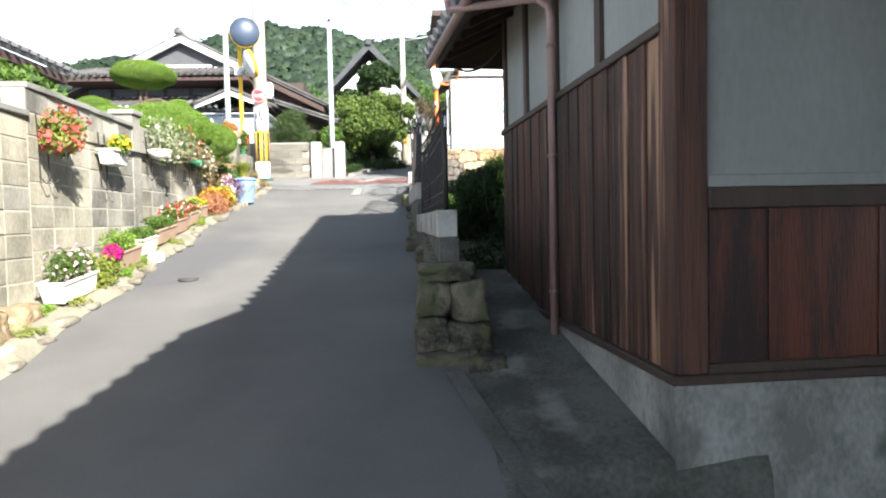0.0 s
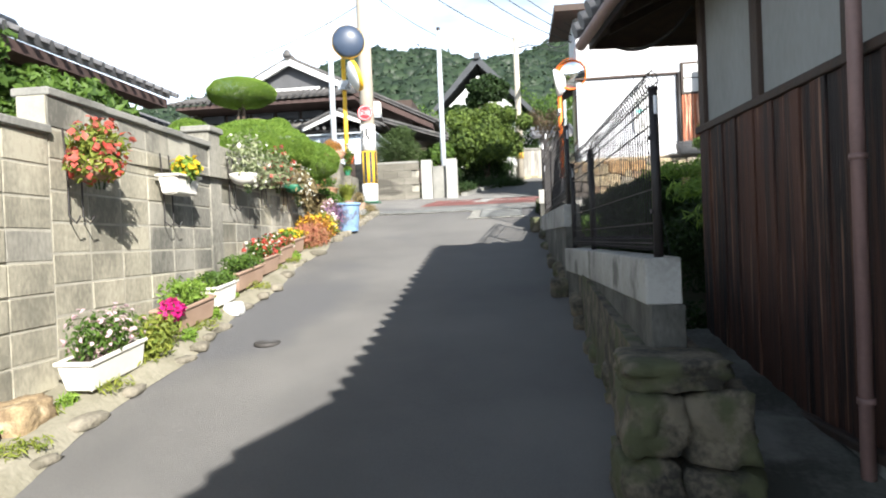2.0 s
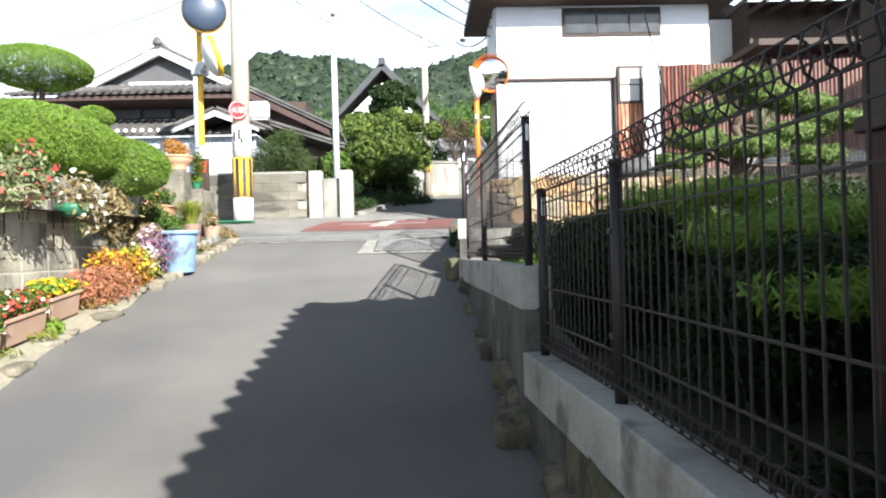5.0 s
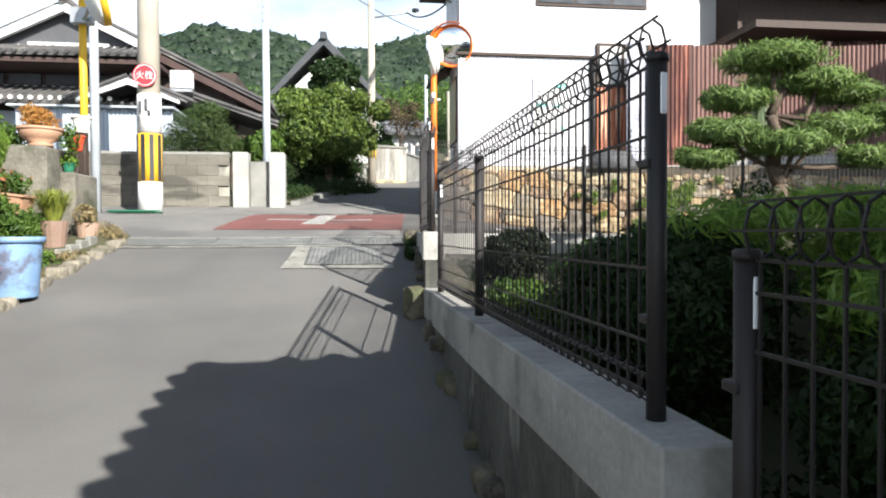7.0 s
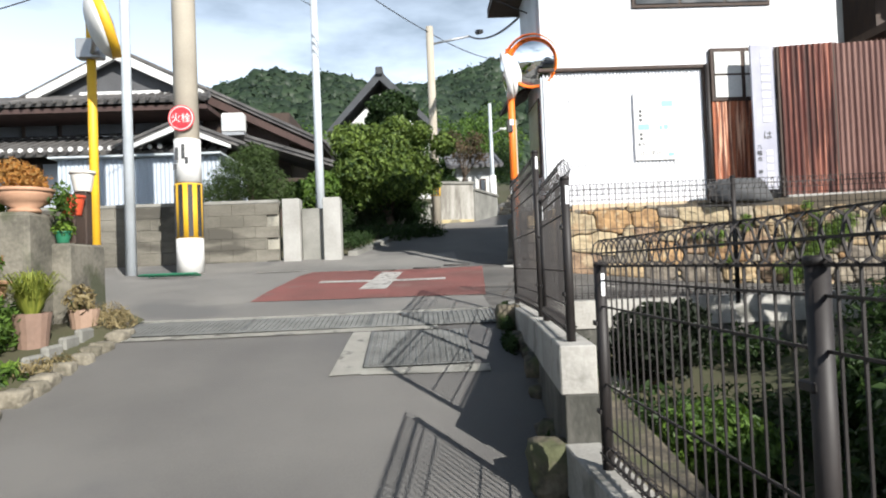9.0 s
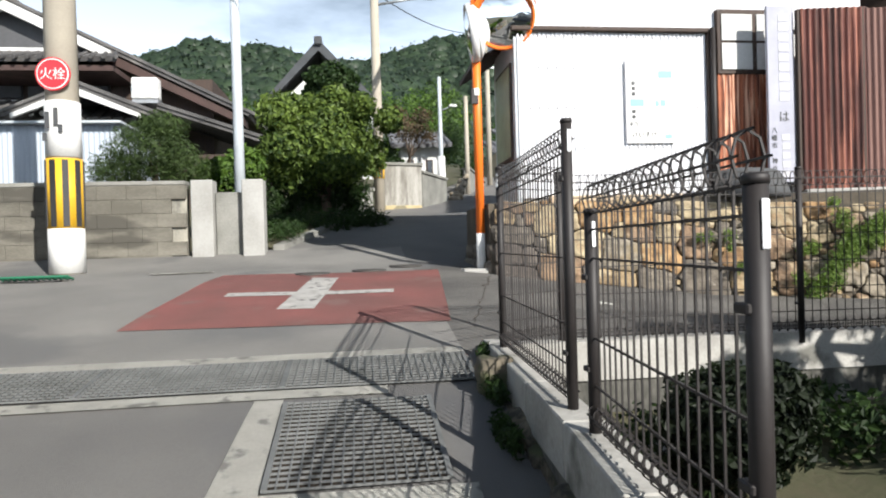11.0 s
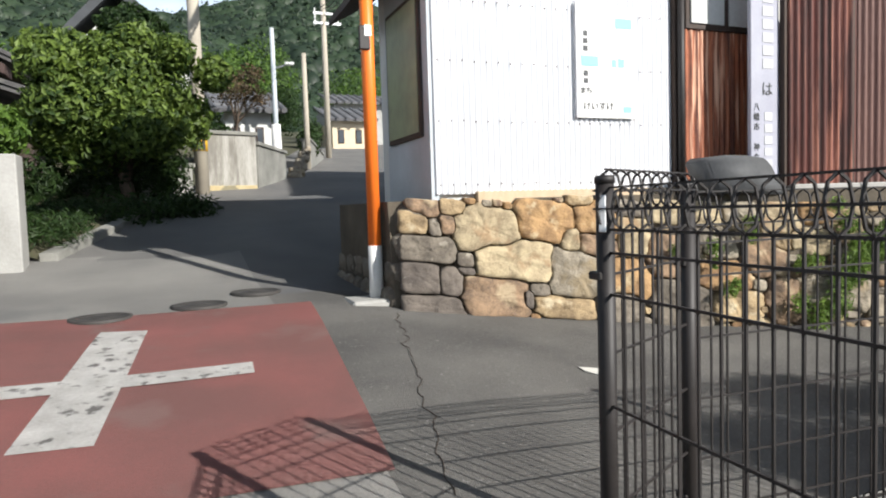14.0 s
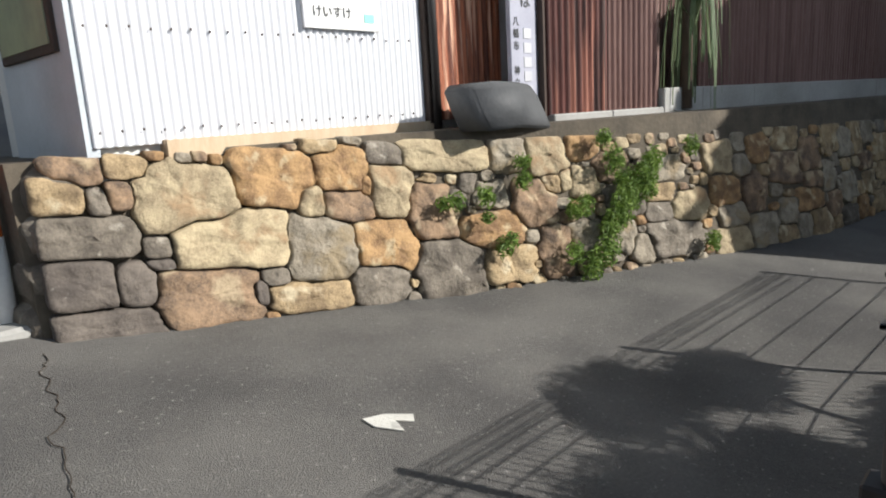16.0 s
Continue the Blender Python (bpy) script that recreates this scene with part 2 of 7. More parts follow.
BROWN_TIN = material("brown_tin", (0.10, 0.045, 0.036), 0.65, second=(0.19, 0.105, 0.086), scale=2.0, fine=24, amount=0.9, bump=0.25, stretch=(7, 7, 0.4))
ORANGE_TIN = material("orange_rusted_tin", (0.4, 0.125, 0.055), 0.7, second=(0.085, 0.03, 0.02), scale=2.4, fine=24, amount=1.0, bump=0.3, stretch=(7, 7, 0.4), third=(0.62, 0.36, 0.24), third_scale=3.2, third_cut=0.585)
ORANGE = material("orange_paint", (0.85, 0.19, 0.02), 0.45, second=(0.75, 0.16, 0.02), scale=3, fine=30, amount=0.4, bump=0.05)
YELLOW = material("yellow_paint", (0.75, 0.45, 0.02), 0.5, second=(0.6, 0.34, 0.03), scale=4, fine=30, bump=0.05)
BLACK = material("black_paint", (0.02, 0.02, 0.022), 0.6, second=(0.035, 0.035, 0.035), bump=0.05)
WHITE_PAINT = material("white_paint", (0.75, 0.75, 0.73), 0.7, second=(0.55, 0.55, 0.53), scale=3, fine=40, bump=0.1)
ROAD_WHITE = material("worn_road_paint", (0.78, 0.77, 0.74), 0.8, second=(0.5, 0.49, 0.46), scale=6, fine=60, bump=0.3, third=(0.2, 0.19, 0.18), third_scale=14, third_cut=0.62)
ROAD_WHITE_OLD = material("faded_road_paint", (0.56, 0.55, 0.5), 0.85, second=(0.42, 0.41, 0.37), scale=6, fine=60, bump=0.3, third=(0.25, 0.245, 0.225), third_scale=9, third_cut=0.62)
ROAD_RED = material("red_road_paint", (0.41, 0.168, 0.152), 0.85, second=(0.3, 0.15, 0.135), scale=1.5, fine=90, amount=0.9, bump=0.5, bump_scale=220, third=(0.33, 0.2, 0.18), third_scale=2.2, third_cut=0.62)
TILE = material("grey_roof_tile", (0.15, 0.15, 0.155), 0.55, second=(0.08, 0.08, 0.085), scale=1.5, fine=20, amount=0.5, bump=0.2, island=0.3, third=(0.3, 0.29, 0.27), third_scale=1.4, third_cut=0.66)
THATCH = material("dark_thatch_sheet", (0.05, 0.055, 0.06), 0.7, second=(0.035, 0.037, 0.04), scale=2, fine=20)
PIPE = material("dusty_pink_pipe", (0.28, 0.172, 0.15), 0.5, second=(0.2, 0.125, 0.112), scale=4, fine=40, bump=0.05)
TERRACOTTA = material("terracotta", (0.46, 0.27, 0.17), 0.85, second=(0.36, 0.2, 0.125), scale=5, fine=50, bump=0.2)
PLANTER_BROWN = material("brown_planter_plastic", (0.36, 0.25, 0.185), 0.6, second=(0.27, 0.18, 0.13), scale=5, fine=50, bump=0.1)
PLANTER_WHITE = material("white_planter_plastic", (0.68, 0.66, 0.61), 0.55, second=(0.55, 0.53, 0.48), scale=4, fine=40, bump=0.1)
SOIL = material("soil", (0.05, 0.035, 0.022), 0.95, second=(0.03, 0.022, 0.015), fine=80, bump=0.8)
BLUE_PLASTIC = material("pale_blue_plastic", (0.2, 0.33, 0.5), 0.55, second=(0.14, 0.23, 0.38), scale=6, fine=40, amount=0.6, bump=0.05, third=(0.1, 0.11, 0.15), third_scale=5, third_cut=0.6)
GREEN_PLASTIC = material("green_plastic", (0.02, 0.16, 0.08), 0.5, second=(0.015, 0.1, 0.06), bump=0.05)
RED_PLASTIC = material("red_plastic", (0.6, 0.08, 0.03), 0.5, second=(0.5, 0.07, 0.03), bump=0.05)
RED_SIGN = material("red_sign_paint", (0.6, 0.03, 0.04), 0.45, second=(0.5, 0.03, 0.04), bump=0.02)
TEAL = material("teal_print", (0.2, 0.55, 0.5), 0.6, second=(0.24, 0.6, 0.54), bump=0)
INK = material("dark_print", (0.05, 0.055, 0.06), 0.6, second=(0.07, 0.07, 0.07), bump=0)
GREY_INK = material("faded_print", (0.4, 0.4, 0.42), 0.7, second=(0.5, 0.5, 0.52), bump=0)
TARP = material("grey_tarpaulin", (0.075, 0.078, 0.08), 0.7, second=(0.045, 0.047, 0.05), scale=4, fine=30, bump=0.3)
BARK = material("bark", (0.12, 0.085, 0.06), 0.9, second=(0.06, 0.045, 0.033), scale=6, fine=30, bump=0.9, stretch=(4, 4, 1))
UTILITY = material("pole_concrete", (0.4, 0.36, 0.29), 0.85, second=(0.3, 0.27, 0.22), scale=2, fine=40, bump=0.15)
MIRROR = material("mirror_face", (0.85, 0.87, 0.88), 0.1, metal=1.0, second=(0.82, 0.84, 0.85), bump=0)
MIRROR.node_tree.nodes["Principled BSDF"].inputs["Roughness"].links and MIRROR.node_tree.links.remove(MIRROR.node_tree.nodes["Principled BSDF"].inputs["Roughness"].links[0])
MIRROR.node_tree.nodes["Principled BSDF"].inputs["Roughness"].default_value = 0.04
GLASS_DARK = material("dark_window_glass", (0.03, 0.035, 0.04), 0.12, second=(0.05, 0.055, 0.06), bump=0, spec=0.6)
REFLECTOR = material("white_reflector", (0.82, 0.83, 0.84), 0.35, second=(0.75, 0.76, 0.77), bump=0.02)
LEAF = foliage("leaf_green", (0.11, 0.19, 0.03), (0.035, 0.075, 0.014))
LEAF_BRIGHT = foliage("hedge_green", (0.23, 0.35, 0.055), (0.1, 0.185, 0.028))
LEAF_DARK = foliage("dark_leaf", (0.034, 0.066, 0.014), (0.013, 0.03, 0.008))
LEAF_YELLOW = foliage("yellow_green_leaf", (0.3, 0.32, 0.06), (0.12, 0.17, 0.03))
PINE = foliage("pine_needle", (0.15, 0.225, 0.055), (0.07, 0.115, 0.032), through=0.22)
WOODS = foliage("far_woods", (0.03, 0.05, 0.024), (0.012, 0.022, 0.014), through=0.05, island=0.7)
DRY_LEAF = foliage("dry_leaf", (0.32, 0.26, 0.13), (0.18, 0.14, 0.07))
ORANGE_LEAF = foliage("orange_leaf", (0.48, 0.2, 0.04), (0.3, 0.17, 0.05))
CORAL_LEAF = foliage("coral_leaf", (0.42, 0.16, 0.1), (0.26, 0.17, 0.07))
RED_PETAL = foliage("red_petal", (0.5, 0.04, 0.035), (0.42, 0.13, 0.09))
PINK_PETAL = foliage("pink_petal", (0.75, 0.5, 0.55), (0.6, 0.45, 0.5))
MAGENTA_PETAL = foliage("magenta_petal", (0.68, 0.02, 0.2), (0.5, 0.02, 0.2))
WHITE_PETAL = foliage("white_petal", (0.75, 0.73, 0.66), (0.55, 0.56, 0.45))
YELLOW_PETAL = foliage("yellow_petal", (0.75, 0.5, 0.03), (0.6, 0.4, 0.03))
CITRUS = foliage("citrus_leaf", (0.15, 0.215, 0.04), (0.024, 0.05, 0.011), through=0.3)
VARIEGATED = foliage("variegated_leaf", (0.34, 0.36, 0.22), (0.1, 0.15, 0.05))
PURPLE_LEAF = foliage("purple_leaf", (0.2, 0.06, 0.16), (0.3, 0.2, 0.3))


# ---- building helpers ----
def mesh_of(bm, name, mat):
    me = bpy.data.meshes.new(name)
    bm.normal_update()
    bm.to_mesh(me)
    bm.free()
    for one in (mat if isinstance(mat, (list, tuple)) else [mat]):
        me.materials.append(one)
    return me


def part(name, bm, mat, parent, label=""):
    ob = new(name, mesh_of(bm, name, mat) if isinstance(bm, bmesh.types.BMesh) else bm)
    if parent:
        ob.parent = parent
        if parent.parent is None:
            ob.matrix_parent_inverse = parent.matrix_basis.inverted()
    return tagged(ob, label) if label else ob


def thing(name, label, category, at=(0, 0, 0), group=""):
    ob = new(name)
    ob.empty_display_size = 0.1
    ob.matrix_basis = Matrix.Translation(at)
    return tagged(ob, label, category, group)


def setting(name, bm, mat, label="", category=""):
    ob = new(name, mesh_of(bm, name, mat) if isinstance(bm, bmesh.types.BMesh) else bm)
    return tagged(ob, label or name.replace("_", " "), category or name.split("_")[0], kind="structure")


def box(x0, y0, z0, x1, y1, z1, bev=0.0, bm=None, m=None):
    bm = bm or bmesh.new()
    made = bmesh.ops.create_cube(bm, size=1, matrix=(m or Matrix()) @ Matrix.Translation(((x0 + x1) / 2, (y0 + y1) / 2, (z0 + z1) / 2)) @ Matrix.Diagonal((abs(x1 - x0), abs(y1 - y0), abs(z1 - z0), 1)))
    if bev:
        edges = list({e for v in made["verts"] for e in v.link_edges})
        bmesh.ops.bevel(bm, geom=edges, offset=bev, segments=1, affect="EDGES")
    return bm


def tube(a, b, r, r2=None, n=12, bm=None, caps=True):
    bm = bm or bmesh.new()
    a, b = Vector(a), Vector(b)
    turn = (b - a).to_track_quat("Z", "Y").to_matrix().to_4x4()
    made = bmesh.ops.create_cone(bm, segments=n, cap_ends=caps, radius1=r, radius2=r if r2 is None else r2, depth=(b - a).length, matrix=Matrix.Translation((a + b) / 2) @ turn)
    for v in made["verts"]:
        for fc in v.link_faces:
            fc.smooth = n > 8 and len(fc.verts) == 4
    return bm


def lathe(rings, n=24, bm=None, at=(0, 0, 0), squash=(1, 1)):
    """A turned shape from (radius, z) rings."""
    bm = bm or bmesh.new()
    rows = [[bm.verts.new((at[0] + squash[0] * r * math.cos(2 * math.pi * k / n), at[1] + squash[1] * r * math.sin(2 * math.pi * k / n), at[2] + z)) for k in range(n)] for r, z in rings]
    for lo, hi in zip(rows, rows[1:]):
        for k in range(n):
            bm.faces.new((lo[k], lo[(k + 1) % n], hi[(k + 1) % n], hi[k])).smooth = True
    bm.faces.new(rows[0][::-1])
    bm.faces.new(rows[-1])
    return bm


def path_tube(points, r, n=8, bm=None):
    bm = bm or bmesh.new()
    pts = [Vector(p) for p in points]
    rows = []
    for k, p in enumerate(pts):
        d = (pts[min(k + 1, len(pts) - 1)] - pts[max(k - 1, 0)]).normalized()
        turn = d.to_track_quat("Z", "Y").to_matrix()
        rows.append([bm.verts.new(p + turn @ Vector((r * math.cos(2 * math.pi * j / n), r * math.sin(2 * math.pi * j / n), 0))) for j in range(n)])
    for lo, hi in zip(rows, rows[1:]):
        for j in range(n):
            bm.faces.new((lo[j], lo[(j + 1) % n], hi[(j + 1) % n], hi[j])).smooth = n > 5
    bm.faces.new(rows[0][::-1])
    bm.faces.new(rows[-1])
    return bm


def sheet(xs, ys, z, bm=None):
    """A surface over a grid, z a function of x and y."""
    bm = bm or bmesh.new()
    rows = [[bm.verts.new((x, y, z(x, y))) for x in xs] for y in ys]
    for lo, hi in zip(rows, rows[1:]):
        for k in range(len(xs) - 1):
            bm.faces.new((lo[k], lo[k + 1], hi[k + 1], hi[k])).smooth = True
    return bm


def prism(outline, y0, y1, bm=None, m=None):
    """A solid from an outline in x and z, between two y."""
    bm = bm or bmesh.new()
    m = m or Matrix()
    a = [bm.verts.new(m @ Vector((x, y0, z))) for x, z in outline]
    b = [bm.verts.new(m @ Vector((x, y1, z))) for x, z in outline]
    bm.faces.new(a)
    bm.faces.new(b[::-1])
    for k in range(len(a)):
        j = (k + 1) % len(a)
        bm.faces.new((a[j], a[k], b[k], b[j]))
    bmesh.ops.recalc_face_normals(bm, faces=bm.faces)
    return bm


def steps(a, b, gap):
    n = max(1, round(abs(b - a) / gap))
    return [a + (b - a) * k / n for k in range(n + 1)]


def leaves(name, blobs, count, size, mat, parent=None, seed=1, shell=0.55, thin=0.5, up=0.0, lumps=1.0):
    """One mesh of many small leaves, spread through ellipsoids (centre, radii); shell: how far in they begin."""
    rng = np.random.default_rng(seed)
    vol = np.array([r[0] * r[1] + r[1] * r[2] + r[0] * r[2] for _, r in blobs], float)
    which = rng.choice(len(blobs), count, p=vol / vol.sum())
    centres, radii = np.array([c for c, _ in blobs], float)[which], np.array([r for _, r in blobs], float)[which]
    way = rng.normal(size=(count, 3))
    way /= np.linalg.norm(way, axis=1, keepdims=True)
    lump = 1 + lumps * 0.12 * np.sin(way[:, :1] * 5.1 + which[:, None]) * np.cos(way[:, 1:2] * 4.3 + 2.0 * which[:, None]) + lumps * 0.07 * np.sin(way[:, 2:] * 9 + way[:, :1] * 7)
    place = centres + way * radii * lump * (shell + (1 - shell) * rng.random((count, 1)) ** 0.5)
    face = way + rng.normal(size=(count, 3)) * 0.7 + np.array([0, 0, up])
    face /= np.linalg.norm(face, axis=1, keepdims=True)
    u = np.cross(face, rng.normal(size=(count, 3)))
    u /= np.linalg.norm(u, axis=1, keepdims=True) + 1e-9
    v = np.cross(face, u)
    s = size * (0.6 + 0.8 * rng.random((count, 1)))
    fold = face * s * 0.18
    quad = np.stack([place - u * s, place + v * s * thin + fold, place + u * s, place - v * s * thin + fold], 1)
    me = bpy.data.meshes.new(name)
    k = len(quad)
    me.from_pydata(quad.reshape(-1, 3).tolist(), [], np.arange(k * 4).reshape(k, 4).tolist())
    me.materials.append(mat)
    return part(name, me, mat, parent)


def rough_stone(ring, middle, seed, joint, deep, to_world):
    """A split boulder that fills an outline of the wall's face: steep worn edges, an uneven broken front."""
    cx, cy = middle
    tilt_x, tilt_y = 0.06 * math.sin(seed * 2.3), 0.05 * math.cos(seed * 1.9)
    bm = bmesh.new()
    rows = []
    for pull, fore in ((0.0, -0.12), (0.0, 0.012), (0.014, 0.034), (0.06, 0.046), (0.2, 0.052), (0.4, 0.054), (0.62, 0.055), (0.84, 0.055)):
        row = []
        for px, py in ring:
            r = math.hypot(px - cx, py - cy) or 1e-6
            u = max(0.05, (1 - pull) * (1 - joint / r))
            x, y = cx + (px - cx) * u, cy + (py - cy) * u
            rough = 0.03 * noise.noise(Vector((x * 6, y * 6, seed))) + 0.022 * noise.noise(Vector((x * 15, y * 15, seed))) + 0.012 * noise.noise(Vector((x * 34, y * 34, seed)))
            rough += tilt_x * (x - cx) * 4 * 0.3 + tilt_y * (y - cy) * 4 * 0.3
            row.append(bm.verts.new(to_world(x, y, fore * deep + (rough * min(1.0, deep) if fore > 0.03 else 0))))
        rows.append(row)
    for lo, hi in zip(rows, rows[1:]):
        for k in range(len(ring)):
            bm.faces.new((lo[k], lo[(k + 1) % len(ring)], hi[(k + 1) % len(ring)], hi[k])).smooth = True
    bm.faces.new(rows[-1])
    bmesh.ops.recalc_face_normals(bm, faces=bm.faces)
    return bm


def stone_mesh(rx, ry, rz, seed, square=0.6, level=2):
    """A rough boulder, between a ball and a block."""
    bm = bmesh.new()
    bmesh.ops.create_icosphere(bm, subdivisions=level, radius=1)
    for v in bm.verts:
        d = v.co.normalized()
        cube = d / max(abs(c) for c in d)
        p = d.lerp(cube, square)
        p *= 1 + 0.16 * noise.noise(d * 1.5 + Vector((seed * 7.3, seed * 1.7, 0))) + 0.09 * noise.noise(d * 4 + Vector((seed * 3.1, 0, seed))) + 0.05 * noise.noise(d * 9 + Vector((seed, seed * 2.3, 0)))
        v.co = Vector((p.x * rx, p.y * ry, p.z * rz))
    for fc in bm.faces:
        fc.smooth = True
    return bm


# ---- ground and lanes ----
LEFT = ((-30.0, -2.4), (3.5, -3.13), (8.3, -3.32), (12.6, -3.5), (14.6, -3.72))
FENCE = ((-30.0, 0.95), (3.0, 0.50), (4.85, 0.29), (6.9, 0.245), (8.0, 0.18), (9.9, 0.13), (11.5, 0.10), (12.9, 0.225), (14.4, 0.29), (14.8, 0.31))


def far_height(x, y):
    z = height(x, y) - 0.05
    if y > 21 and x > -2.2:
        z -= 0.02
    if -9.5 < x < 23 and 12.5 < y < 21.5:
        z -= 0.3
    if x > 0.5 and y < 12.5:
        z -= 0.4
    out = max(0.0, math.hypot(x, y - 10) - 45)
    return z + 0.02 * out * (1 if y > 0 else 0.3)


coarse = [-600, -400, -250, -150, -90, -60, -40, -28, -20, -14, -10, -7, -5, -3.6, -2, 0, 0.4, 0.6, 2, 4, 6, 9, 12, 16, 22, 30, 45, 70, 110, 180, 300, 600]
ground = setting("ground", sheet(coarse, [-400, -200, -100, -50, -20, -8, -2, 0, 2, 4, 6, 8, 10, 12, 13.4, 13.9, 15, 16, 17.5, 19, 21, 23, 26.3, 30, 36, 45, 60, 80, 110, 150, 220, 320, 600], far_height), EARTH, "brown earth with patches of grass", "ground")


def lane(x, y):
    return height(x, y) + 0.012 * noise.noise(Vector((x * 0.7, y * 0.7, 0)))


bm = bmesh.new()
ys = steps(-14, 13.8, 0.3) + steps(14.0, 14.62, 0.2)
rows = []
for y in ys:
    x0, x1 = along(LEFT, y) - 0.12, along(FENCE, y) - 0.02
    span = [x0 + (x1 - x0) * k / 32 for k in range(33)]
    rows.append([bm.verts.new((x, y, lane(x, y))) for x in span])
for lo, hi in zip(rows, rows[1:]):
    for k in range(32):
        bm.faces.new((lo[k], lo[k + 1], hi[k + 1], hi[k])).smooth = True
setting("road", bm, ASPHALT, "worn grey asphalt lane climbing the slope", "road")
setting("road_crossing", sheet(steps(-9, 0.1, 0.3), steps(14.62, 20.8, 0.2), lane), ASPHALT_PALE, "grey asphalt at the lane crossing", "road")
setting("road_bend", sheet(steps(0.1, 4.2, 0.3), steps(18.6, 20.8, 0.2), lane), ASPHALT, "grey asphalt beside a stone wall", "road")
setting("road_side", sheet(steps(0.1, 4.8, 0.2) + [5, 6, 8, 10, 14, 20], steps(14.6, 18.6, 0.2), lane), ASPHALT_DARK, "patched asphalt side lane below a stone wall", "road")
LANE_LEFT = ((20.6, -1.75), (24.0, -0.75), (26.0, -0.35), (30.0, 1.4), (42.0, 4.6), (55.0, 10.0), (95.0, 27.0))
bm = sheet(steps(0, 6.0, 0.5), steps(20.6, 95, 0.8), lambda x, y: 0)
for v in bm.verts:
    v.co.x += along(LANE_LEFT, v.co.y)
    v.co.z = lane(v.co.x, v.co.y)
setting("road_upper", bm, ASPHALT, "asphalt lane climbing between walls", "road")
setting("pavement", sheet([0.2, 0.4, 0.6, 0.9, 1.1, 1.3, 1.7], steps(-2, 2.5, 0.5) + [2.8, 2.92, 2.96, 3.0, 3.04, 3.2] + steps(3.5, 6.9, 0.425), lambda x, y: lane(x, y) - 0.008 + 0.03 * smooth(0.35, 0.5, x) - 0.5 * smooth(3.02, 2.94, y) * smooth(0.75, 0.95, x)), material("damp_mossy_concrete", (0.13, 0.127, 0.11), 0.9, second=(0.055, 0.056, 0.045), scale=2.2, fine=35, amount=0.9, bump=0.6, third=(0.2, 0.195, 0.175), third_scale=2.0, third_cut=0.63), "stained damp concrete strip beside the house", "pavement")

# ---- block wall on the left ----
block_mesh = mesh_of(box(-0.1, -0.194, -0.094, 0.1, 0.194, 0.094, 0.006), "block", BLOCK)
dark_mesh = mesh_of(box(-0.1, -0.194, -0.094, 0.1, 0.194, 0.094, 0.006), "block", BLOCK_DARK)


def wall_run(name, y0, y1, top, label, dark, core_top=None, holes=()):
    """A run of stacked blocks, with joints, under a coping."""
    bm = bmesh.new()
    n = max(1, round((y1 - y0) / 0.4))
    step = (y1 - y0) / n
    rows = []
    x0, x1 = along(LEFT, y0), along(LEFT, y1)
    base0, base1 = height(x0, y0) - 0.3, height(x1, y1) - 0.3
    for side in (-0.098, 0.0965):
        rows.append([bm.verts.new((x0 + side - 0.1, y0, base0)), bm.verts.new((x1 + side - 0.1, y1, base1)), bm.verts.new((x1 + side - 0.1, y1, top)), bm.verts.new((x0 + side - 0.1, y0, top))])
    bm.faces.new(rows[0])
    bm.faces.new(rows[1][::-1])
    for k in range(4):
        bm.faces.new((rows[0][k], rows[0][(k + 1) % 4], rows[1][(k + 1) % 4], rows[1][k]))
    bmesh.ops.recalc_face_normals(bm, faces=bm.faces)
    wall = setting(name, bm, MORTAR, label, "wall")
    turn = Matrix.Rotation(-math.atan2(x1 - x0, y1 - y0), 4, "Z")
    for c in range(n):
        y = y0 + (c + 0.5) * step
        x = along(LEFT, y) - 0.1
        r = 0
        while True:
            z = top - 0.1 - 0.2 * r
            if z < height(x, y) - 0.12:
                break
            if (c, r) not in holes:
                ob = part("block", dark_mesh if dark(y, z) else block_mesh, None, wall)
                ob.matrix_basis = Matrix.Translation((x + random.uniform(-0.002, 0.004), y, z)) @ turn @ Matrix.Diagonal((1, step / 0.4, 1, 1))
            r += 1
    return wall, turn


def lattice(wall, y, z, turn):
    """A pierced block with crossing ribs."""
    bm = box(-0.06, -0.19, -0.095, 0.08, -0.155, 0.095)
    box(-0.06, 0.155, -0.095, 0.08, 0.19, 0.095, bm=bm)
    box(-0.06, -0.155, 0.065, 0.08, 0.155, 0.095, bm=bm)
    box(-0.06, -0.155, -0.095, 0.08, 0.155, -0.065, bm=bm)
    for s in (-1, 1):
        for off in (-0.1, 0.1):
            box(-0.05, -0.12, -0.014, 0.07, 0.12, 0.014, bm=bm, m=Matrix.Translation((0, off * 0.75, 0)) @ Matrix.Rotation(s * 0.85, 4, "X"))
    ob = part("lattice_block", bm, OLD_CONCRETE, wall, "pierced concrete block with crossing ribs")
    ob.matrix_basis = Matrix.Translation((along(LEFT, y) - 0.1, y, z)) @ turn


def coping(name, y0, y1, z, wall, mat=OLD_CONCRETE):
    for a, b in zip(steps(y0, y1, 0.6), steps(y0, y1, 0.6)[1:]):
        x = along(LEFT, (a + b) / 2) - 0.1
        part("coping", box(x - 0.13, a + 0.003, z, x + 0.13, b - 0.003, z + 0.055, 0.008), mat, wall)


